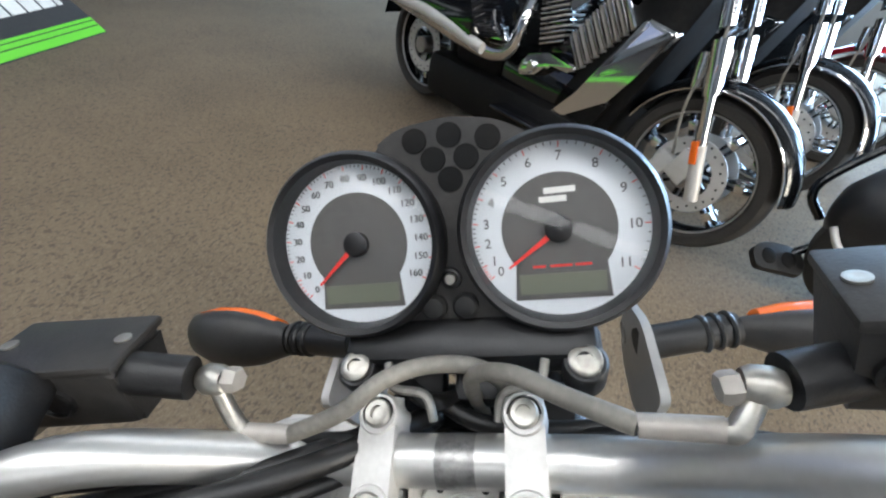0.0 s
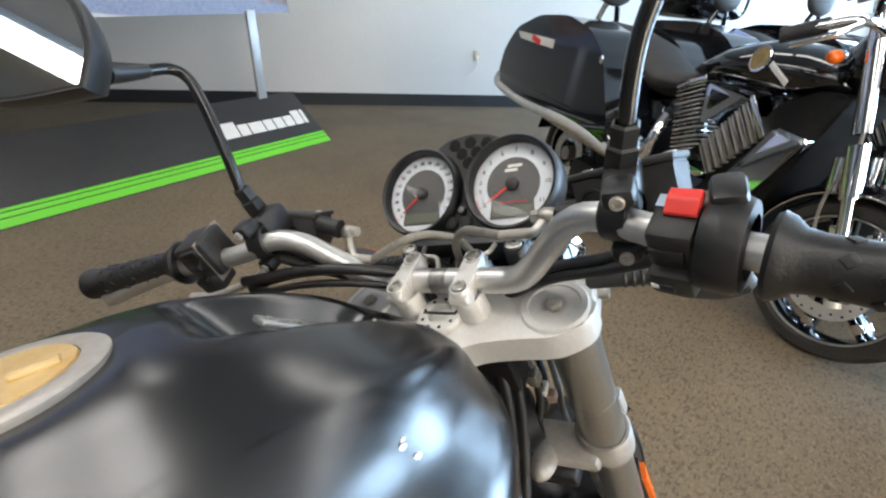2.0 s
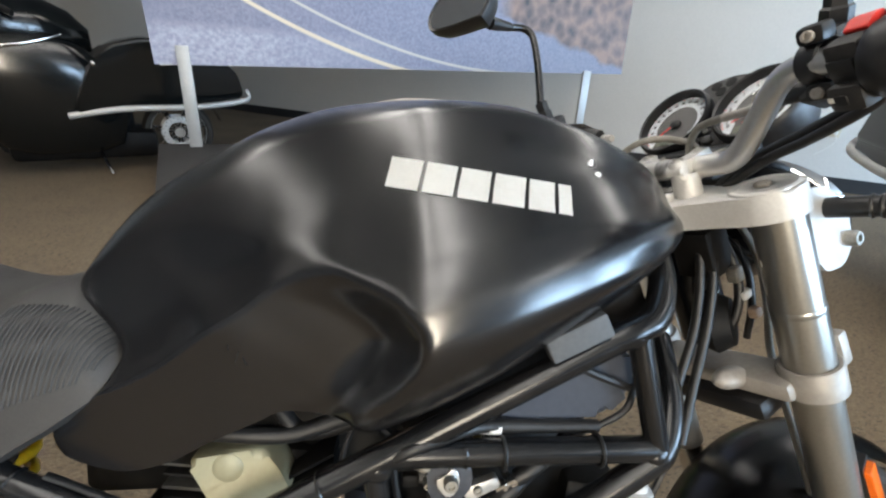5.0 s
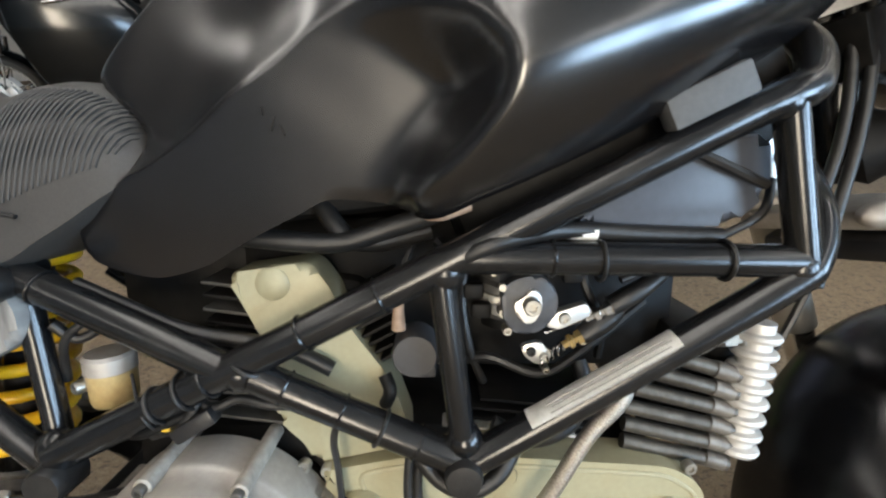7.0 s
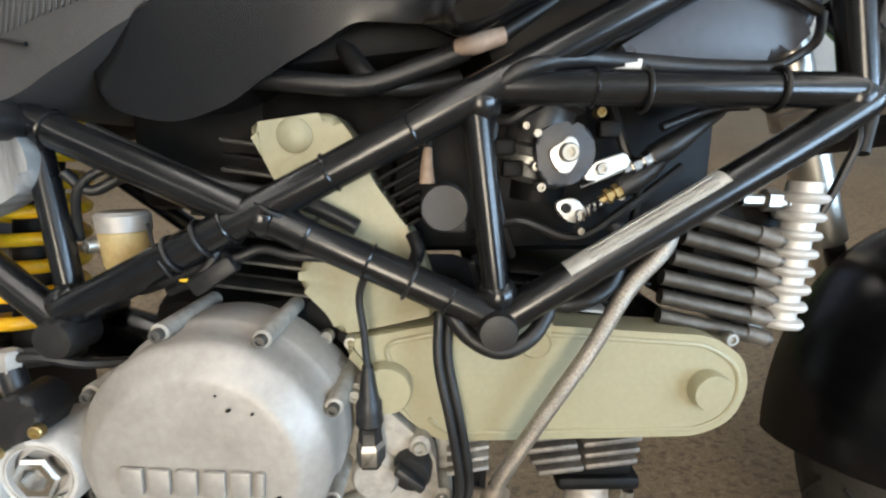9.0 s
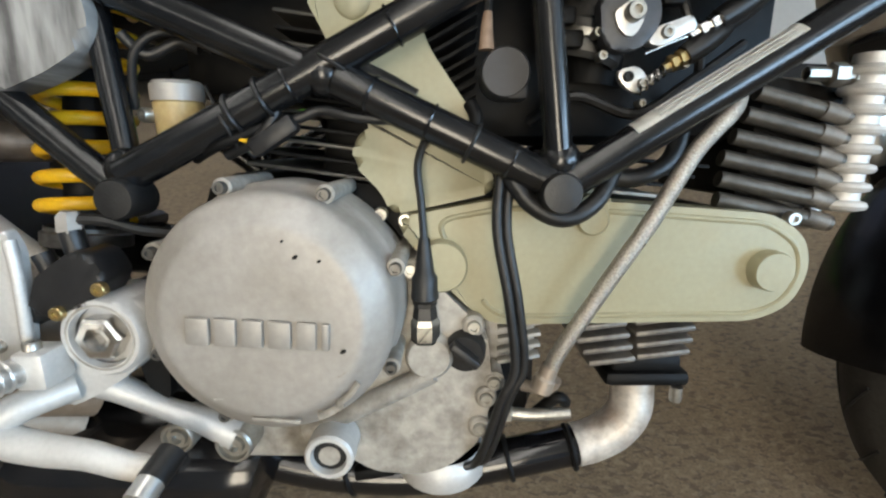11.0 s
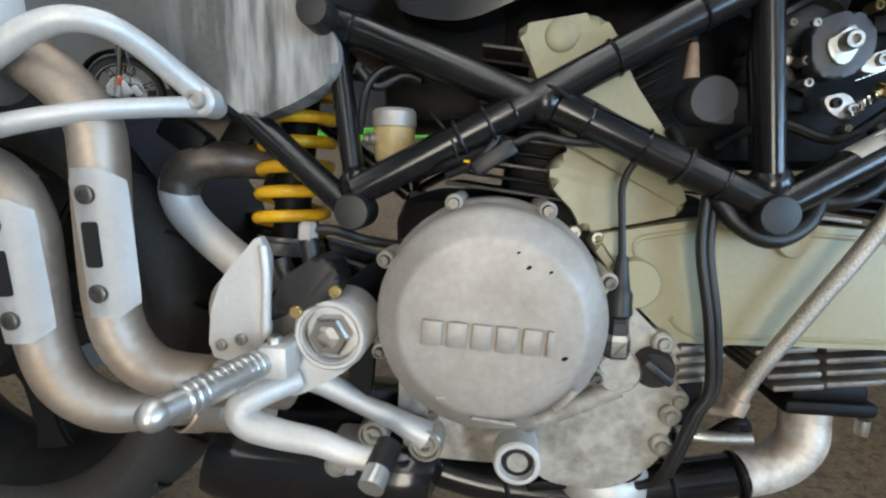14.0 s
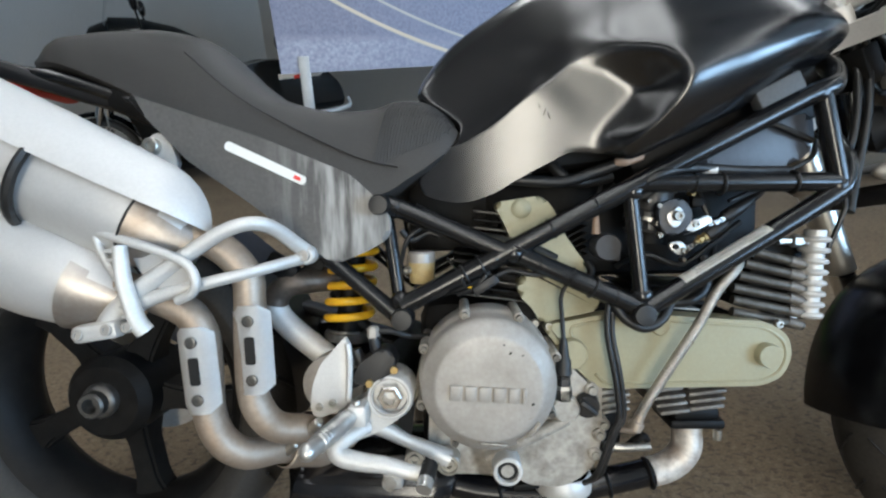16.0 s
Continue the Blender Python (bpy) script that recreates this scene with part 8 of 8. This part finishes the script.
    # engine with two finned cylinders in a V
    eng = p("engine", join(box((0.92, 0, 0.36), (0.52, 0.26, 0.24), 0.05), box((1.02, 0, 0.52), (0.34, 0.2, 0.14), 0.03)), M_GLOSS, "black engine with finned V cylinders")
    for ang, cx, cz in ((-17, 0.928, 0.652), (44, 1.165, 0.622)):
        rot = Matrix.Translation((cx, -0.10, cz)) @ Matrix.Rotation(radians(ang), 4, "Y")
        for k in range(15):
            p("fin", moved(box((0, 0, -0.11 + 0.0155 * k), (0.128 + 0.018 * (k / 14), 0.13, 0.0065), 0.002), rot), M_CAST if k % 2 else M_STEEL, "", eng)
        p("barrel", moved(box((0, 0, 0), (0.12, 0.10, 0.24), 0.02), rot), M_GLOSS, "", eng)
        p("head_cap", moved(box((0, 0, 0.128), (0.158, 0.13, 0.026), 0.009), rot), M_CHROME, "chrome cylinder head cap", eng)
    p("intake_cover", prism(rounded([(0.990, 0.785), (1.190, 0.762), (1.020, 0.650)], 0.012), -0.175, -0.12, 0.008), M_CHROME, "chrome triangular cover", eng)
    p("intake_face", prism(rounded([(1.020, 0.768), (1.120, 0.756), (1.033, 0.700)], 0.008), -0.181, -0.17, 0.003), M_GLOSS, "", eng)
    cov = p("primary_cover", prism(rounded([(0.828, 0.405), (0.850, 0.480), (0.975, 0.515), (1.130, 0.500), (1.110, 0.480), (0.985, 0.480), (0.930, 0.430)], 0.018), -0.175, -0.13, 0.010), M_CHROME, "chrome linkage cover", eng)
    p("cover_bolt", lathe([(0.022, 0.01), (0.022, -0.012), (0.017, -0.018), (0, -0.018)], (0.905, -0.175, 0.452), (0, 1, 0), 24), M_CHROME, "", cov)
    p("side_cover", prism(rounded([(1.070, 0.335), (1.160, 0.428), (1.352, 0.700), (1.484, 0.686), (1.402, 0.557), (1.322, 0.448), (1.137, 0.342)], 0.012), -0.175, -0.10, 0.014), M_CHROME, "bright faceted engine guard", eng)
    p("guard_fold", prism(rounded([(1.240, 0.505), (1.372, 0.690), (1.470, 0.680), (1.395, 0.570)], 0.008), -0.181, -0.17, 0.006), M_CHROME, "", eng)
    # near-black blocks stand in for shade under and ahead of the engine
    p("side_chin", prism(rounded([(1.00, 0.24), (1.18, 0.42), (1.33, 0.44), (1.20, 0.21)], 0.02), -0.16, 0.16, 0.01), M_VOID, "", eng)
    p("underbody", box((0.72, 0, 0.23), (1.05, 0.40, 0.24), 0.05), M_VOID, "", eng)
    p("front_frame", prism(rounded([(1.02, 0.15), (1.28, 0.19), (1.36, 0.40), (1.50, 0.72), (1.535, 0.812), (1.428, 0.815), (1.30, 0.76), (1.06, 0.40)], 0.03), -0.13, 0.13, 0.02), M_VOID, "", eng)
    p("gearbox", box((0.52, 0, 0.45), (0.34, 0.30, 0.26), 0.05), M_VOID, "", eng)
    # long chrome exhaust
    ex = p("exhaust", tube([(0.80, -0.15, 0.640), (0.805, -0.19, 0.580), (0.790, -0.20, 0.500), (0.735, -0.21, 0.460), (0.590, -0.22, 0.455), (0.20, -0.25, 0.500), (-0.45, -0.29, 0.570)], 0.045, 22, radii=[0.026, 0.028, 0.030, 0.032, 0.040, 0.048, 0.048]), M_CHROME, "long chrome exhaust")
    p("pipe_guard", prism(rounded([(0.590, 0.600), (0.700, 0.585), (0.770, 0.505), (0.600, 0.490)], 0.02), -0.235, -0.20, 0.012), M_CHROME, "", ex)
    p("floorboard", box((0.98, -0.24, 0.27), (0.34, 0.11, 0.022), 0.01), M_GLOSS)
    # tank, seat and tail
    rings = []
    for x, zt, zb, w in ((0.80, 0.830, 0.800, 0.07), (0.88, 0.868, 0.785, 0.13), (1.00, 0.915, 0.775, 0.175), (1.18, 0.940, 0.770, 0.195), (1.33, 0.925, 0.775, 0.175), (1.43, 0.890, 0.790, 0.11), (1.475, 0.850, 0.810, 0.05)):
        rings.append([(x, w * math.cos(a), (zt + zb) / 2 + (zt - zb) / 2 * math.sin(a)) for a in [2 * math.pi * j / 24 for j in range(24)]])
    tk = p("fuel_tank", loft(rings), paint, "gloss black fuel tank with a round badge")
    p("badge", lathe([(0.040, 0), (0.040, 0.006), (0.034, 0.007), (0, 0.007)], (1.195, -0.186, 0.874), (0, -1, 0.25), 28), M_CHROME, "round winged badge", tk)
    p("badge_face", lathe([(0.033, 0.0071), (0, 0.0082)], (1.195, -0.186, 0.874), (0, -1, 0.25), 28), M_BRASS, "", tk)
    p("tank_stripe", box((1.285, -0.186, 0.842), (0.10, 0.004, 0.018), 0.002, Matrix.Rotation(radians(28), 4, "Y")), M_WHITE, "white flash", tk)
    rings = []
    for x, zt, zb, w in ((-0.15, 0.92, 0.80, 0.13), (0.05, 0.955, 0.78, 0.16), (0.30, 0.935, 0.74, 0.175), (0.50, 0.890, 0.71, 0.19), (0.66, 0.810, 0.70, 0.17), (0.78, 0.800, 0.72, 0.12), (0.88, 0.825, 0.75, 0.08)):
        rings.append([(x, w * math.cos(a), (zt + zb) / 2 + (zt - zb) / 2 * math.sin(a)) for a in [2 * math.pi * j / 24 for j in range(24)]])
    p("seat", loft(rings), M_SEAT, "black stepped saddle")
    p("rear_body", box((0.30, 0, 0.60), (0.70, 0.28, 0.20), 0.06), M_GLOSS)
    rr_ = []
    for j in range(13):
        a = radians(30 + 140 * j / 12)
        rr_.append([(0.385 * math.cos(a), 0.11 * v, 0.325 + (0.385 - 0.03 * abs(v) ** 3) * math.sin(a)) for v in (-1, -0.8, -0.3, 0.3, 0.8, 1)])
    p("rear_fender", loft(rr_, caps=False, close=False), paint)
    for sgn in (-1, 1):
        case = rounded([(-0.550, 0.615), (-0.500, 0.775), (-0.360, 0.885), (-0.100, 0.945), (0.200, 0.950), (0.420, 0.905), (0.560, 0.820), (0.700, 0.600), (0.760, 0.505), (0.400, 0.545), (-0.140, 0.560)], 0.05, 6)
        shell = prism(case, sgn * 0.42, sgn * 0.14, 0.035)
        bag = p("saddlebag", shell, paint, "gloss black hard saddlebag")
        p("side_light", prism(rounded([(-0.335, 0.868), (0.105, 0.850), (0.105, 0.812), (-0.295, 0.836)], 0.01), sgn * 0.424, sgn * 0.410, 0.0), M_WHITE, "clear side marker", bag)
        p("side_light_red", box((-0.090, sgn * 0.426, 0.838), (0.10, 0.006, 0.026), 0.002, Matrix.Rotation(radians(12), 4, "Y")), M_RED, "red marker", bag)
        p("bag_trim", tube([(-0.575, sgn * 0.37, 0.660), (-0.553, sgn * 0.412, 0.595), (-0.14, sgn * 0.420, 0.548), (0.40, sgn * 0.42, 0.535), (0.79, sgn * 0.40, 0.490)], 0.020, 12), M_ALU_PAINT, "chrome bag trim", bag)
        p("bag_bolt", blob((0.560, sgn * 0.425, 0.805), (0.012, 0.008, 0.016), None, 12), M_CHROME, "", bag)
    pad = p("backrest_pad", blob((-0.01, 0, 1.09), (0.045, 0.135, 0.075), Matrix.Rotation(radians(-12), 4, "Y"), 24), M_SEAT, "black oval passenger backrest")
    p("pad_bracket", tube([(-0.03, -0.10, 0.86), (-0.02, -0.06, 0.98), (-0.01, -0.03, 1.04)], 0.016, 10), M_GLOSS, "", pad)
    p("pad_bracket", tube([(-0.03, 0.10, 0.86), (-0.02, 0.06, 0.98), (-0.01, 0.03, 1.04)], 0.016, 10), M_GLOSS, "", pad)
    if trunk:
        rings = []
        for x, k in ((-0.56, 0.6), (-0.50, 0.95), (-0.30, 1.0), (-0.12, 1.0), (-0.02, 0.9), (0.0, 0.6)):
            rings.append([(x, 0.26 * k * math.copysign(abs(math.cos(a)) ** 0.5, math.cos(a)), 1.10 + 0.13 * k * math.copysign(abs(math.sin(a)) ** 0.6, math.sin(a))) for a in [2 * math.pi * j / 28 for j in range(28)]])
        tr = p("top_trunk", loft(rings), paint, "gloss top trunk")
        p("trunk_lamp", box((-0.55, 0, 1.07), (0.05, 0.34, 0.05), 0.012), M_RED, "red trunk lamp", tr)
        p("trunk_seam", ring((-0.28, 0, 1.10), (0, 0, 1), 0.2, 0.004, 40, 6), M_HEX, "", tr)
    p("engine_side", lathe([(0.12, 0.04), (0.12, -0.02), (0.105, -0.035), (0.05, -0.042), (0.045, -0.05), (0, -0.05)], (0.64, 0.17, 0.40), (0, -1, 0), 40), M_CHROME, "round chrome primary cover")
    if legs:
        for sgn in (-1, 1):
            rings = []
            for z, x0, x1, w in ((0.20, 0.60, 1.10, 0.04), (0.26, 0.45, 1.25, 0.09), (0.45, 0.38, 1.38, 0.11), (0.70, 0.42, 1.46, 0.12), (0.88, 0.60, 1.46, 0.10), (0.96, 0.80, 1.40, 0.06)):
                rings.append([((x0 + x1) / 2 + (x1 - x0) / 2 * math.copysign(abs(math.cos(a)) ** 0.7, math.cos(a)), sgn * 0.24 + w * math.sin(a), z) for a in [2 * math.pi * j / 28 for j in range(28)]])
            p("leg_fairing", loft(rings), paint, "black leg fairing")
        rings = []
        for x, zt, zb, w in ((0.55, 0.98, 0.84, 0.10), (0.66, 1.08, 0.78, 0.22), (0.90, 1.17, 0.74, 0.30), (1.20, 1.22, 0.72, 0.33), (1.40, 1.22, 0.74, 0.30)):
            rings.append([(x, w * math.cos(a), (zt + zb) / 2 + (zt - zb) / 2 * math.copysign(abs(math.sin(a)) ** 0.8, math.sin(a))) for a in [2 * math.pi * j / 28 for j in range(28)]])
        p("upper_fairing", loft(rings), paint, "wide black upper fairing")
        p("fairing_trim", tube([(0.72, 0.27, 0.95), (0.92, 0.335, 0.90), (1.18, 0.36, 0.86)], 0.008, 8), M_CHROME, "thin chrome trim")
    # fairing, screen, bars
    rings = []
    for x, zt, zb, w in ((1.24, 1.02, 0.76, 0.10), (1.30, 1.14, 0.74, 0.26), (1.42, 1.20, 0.76, 0.34), (1.55, 1.16, 0.80, 0.27), (1.64, 1.06, 0.86, 0.14), (1.67, 1.00, 0.92, 0.06)):
        rings.append([(x, w * math.cos(a), (zt + zb) / 2 + (zt - zb) / 2 * math.sin(a)) for a in [2 * math.pi * j / 28 for j in range(28)]])
    if fairing:
        fa = p("fairing", loft(rings), paint, "gloss black front fairing")
    else:
        fa = p("headlamp_shell", blob((1.50, 0, 0.90), (0.11, 0.10, 0.095), None, 24), paint, "gloss black headlamp shell")
    p("headlamp", lathe([(0.085, -0.02), (0.09, 0.01), (0.08, 0.025), (0.04, 0.035), (0, 0.038)], (1.64 if fairing else 1.60, 0, 0.97 if fairing else 0.90), (1, 0, 0.1), 32), M_CHROME, "chrome headlamp", fa)
    for sgn in (-1, 1):
        p("indicator", blob((1.56 if fairing else 1.44, sgn * (0.28 if fairing else 0.17), 0.90), (0.022, 0.036, 0.018), None, 14), M_ORANGE, "orange indicator", fa)
        bx, bz = (0.0, 0.0) if fairing else (0.44, -0.12)
        p("handlebar", tube([(1.20 + bx * 0.7, 0, 1.06 + bz), (1.18 + bx * 0.8, sgn * 0.14, 1.09 + bz), (1.10 + bx, sgn * 0.30, 1.10 + bz), (0.98 + bx, sgn * 0.40, 1.06 + bz)], 0.014, 12), M_CHROME, "chrome handlebar")
        p("grip", tube([(1.05 + bx, sgn * 0.345, 1.085 + bz), (0.96 + bx, sgn * 0.415, 1.05 + bz)], 0.019, 14, False), M_RUBBER)
        p("lever", tube([(1.12 + bx, sgn * 0.31, 1.09 + bz), (1.09 + bx, sgn * 0.38, 1.06 + bz), (1.02 + bx, sgn * 0.44, 1.03 + bz)], 0.008, 8), M_CHROME)
        mi = p("mirror", blob((1.16 + bx, sgn * 0.40, 1.30 + bz), (0.035, 0.085, 0.055), Matrix.Rotation(radians(sgn * 15), 4, "X"), 20), M_GLOSS, "black mirror")
        p("mirror_stem", tube([(1.14 + bx, sgn * 0.30, 1.11 + bz), (1.16 + bx, sgn * 0.36, 1.24 + bz), (1.165 + bx, sgn * 0.39, 1.29 + bz)], 0.009, 8), M_GLOSS, "", mi)
    scr = loft([[(1.46 - 0.10 * v + 0.05 * abs(u) ** 2 * -1, 0.26 * u * (1 - 0.25 * v), 1.16 + 0.26 * v) for u in (-1, -0.6, -0.2, 0.2, 0.6, 1)] for v in (0, 0.33, 0.66, 1)], caps=False, close=False)
    bmesh.ops.solidify(scr, geom=scr.faces[:], thickness=0.004)
    if fairing:
        g = p("windscreen", scr, M_GLASS, "clear windscreen")
        g.visible_shadow = False
    st_ = p("side_stand", tube([(0.66, 0.12, 0.25), (0.62, 0.26, 0.12), (0.58, 0.37, 0.015)], 0.014, 8), M_GLOSS)
    p("stand_foot", box((0.57, 0.385, 0.008), (0.09, 0.05, 0.014), 0.005), M_GLOSS, "", st_)
    return tb


def parked(front_x, front_y, heading, lean=4.0, size=1.0):
    """Pose of a parked bike from its front wheel's place and the way that it points, in degrees."""
    d = Vector((math.cos(radians(heading)), math.sin(radians(heading)), 0))
    at = Vector((front_x, front_y, 0)) - d * 1.70 * size
    return Matrix.Translation(at) @ Matrix.Rotation(radians(heading), 4, "Z") @ Matrix.Rotation(radians(-lean), 4, "X") @ Matrix.Scale(size, 4)


touring_bike(parked(3.0, -0.02, 246), M_GLOSS, "gloss black touring motorcycle with chrome engine and hard bags", trunk=False, fairing=False)
touring_bike(parked(3.77, -0.41, 247), M_GLOSS, "gloss black touring motorcycle standing second in the row")
touring_bike(parked(4.47, -0.81, 248), M_GLOSS, "gloss black touring motorcycle with a red front fender", trunk=False, fender=M_GLOSSRED)
M_DEEP = mat("deep_black_paint", (0.004, 0.0052, 0.0058), 0.17, 0, 0.1, 100, 0.1, 6, coat=0.15, rough_vary=0.03)
touring_bike(parked(-2.75, 3.65, 209), M_DEEP, "black touring motorcycle with leg fairings beside the display stand", legs=True)


def cruiser():
    """A low black motorcycle beside the row, with a sheet of paper on its saddle."""
    m = Matrix.Translation((2.86, -0.47, 0)) @ Matrix.Rotation(radians(-78), 4, "Z")
    cr = thing("cruiser", "low black motorcycle with pale trim and a wide footboard", "motorcycle", m)
    rings = []
    for x, zt, zb, w in ((0.0, 0.44, 0.36, 0.03), (0.03, 0.51, 0.30, 0.09), (0.12, 0.59, 0.25, 0.15), (0.35, 0.63, 0.24, 0.18), (0.7, 0.65, 0.30, 0.18), (1.0, 0.60, 0.40, 0.12), (1.06, 0.54, 0.46, 0.05)):
        rings.append([(x, w * math.copysign(abs(math.cos(a)) ** 0.8, math.cos(a)), (zt + zb) / 2 + (zt - zb) / 2 * math.copysign(abs(math.sin(a)) ** 0.8, math.sin(a))) for a in [2 * math.pi * j / 28 for j in range(28)]])
    part("body", loft(rings), M_PLASTIC, cr, "dull black body")
    part("trim", tube([(0.0, -0.04, 0.36), (0.03, -0.10, 0.31), (0.12, -0.165, 0.285), (0.35, -0.195, 0.285), (0.7, -0.195, 0.33)], 0.012, 10), M_ALU_PAINT, cr, "pale trim along the body")
    fbd = part("footboard", prism(rounded([(-0.08, -0.055), (0.08, -0.055), (0.095, 0.02), (0.05, 0.06), (-0.05, 0.06), (-0.095, 0.02)], 0.02), -0.014, 0.014, 0.005), M_RUBBER, cr, "black rubber footboard")
    fbd.matrix_local = Matrix.Translation((-0.06, 0.0, 0.16)) @ Matrix.Rotation(radians(-62), 4, "X")
    for k in (-0.035, 0.035):
        part("tread_pad", blob((k, -0.016, 0.0), (0.026, 0.005, 0.034), None, 14), M_VOID, fbd)
    part("footboard_arm", tube([(-0.05, 0.02, 0.15), (0.02, 0.04, 0.20), (0.12, 0.04, 0.30)], 0.016, 10), M_GLOSS, cr)
    part("guard_bar", tube([(0.05, 0.12, 0.30), (0.0, 0.17, 0.42), (0.25, 0.19, 0.70), (0.55, 0.15, 0.86), (0.75, 0.05, 0.66)], 0.017, 12), M_GLOSS, cr, "black guard bar")
    part("side_stand", tube([(0.30, -0.05, 0.30), (0.30, -0.14, 0.12), (0.30, -0.20, 0.012)], 0.013, 8), M_GLOSS, cr)
    for cx in (0.28, 0.92):
        wh = part("wheel", lathe([(0.16, -0.04), (0.17, -0.05), (0.17, 0.05), (0.16, 0.04)], (cx, 0, 0.27), (0, 1, 0), 40, True), M_GLOSS, cr)
        part("tyre", lathe([(0.17, -0.05), (0.20, -0.065), (0.25, -0.055), (0.27, 0), (0.25, 0.055), (0.20, 0.065), (0.17, 0.05)], (cx, 0, 0.27), (0, 1, 0), 40), M_TYRE, wh)
        part("hub", lathe([(0.165, -0.02), (0.05, -0.04), (0.0, -0.05)], (cx, 0, 0.27), (0, 1, 0), 32), M_GLOSS, wh)
    at = m @ Matrix.Translation((0.36, -0.03, 0.637)) @ Matrix.Rotation(radians(18), 4, "Z") @ Matrix.Rotation(radians(9), 4, "X")
    sheet = thing("paper_sheet", "white printed sheet lying on a motorcycle saddle", "paper", at)
    part("sheet", box((0, 0, 0.004), (0.30, 0.21, 0.0015)), M_WHITE, sheet)
    part("print_bar", box((0.0, 0.02, 0.0052), (0.22, 0.10, 0.0006)), M_GLOVE, sheet, "pale blue print")
    part("print_mark", box((-0.12, -0.08, 0.0052), (0.035, 0.03, 0.0006)), M_RED, sheet, "red mark")


cruiser()
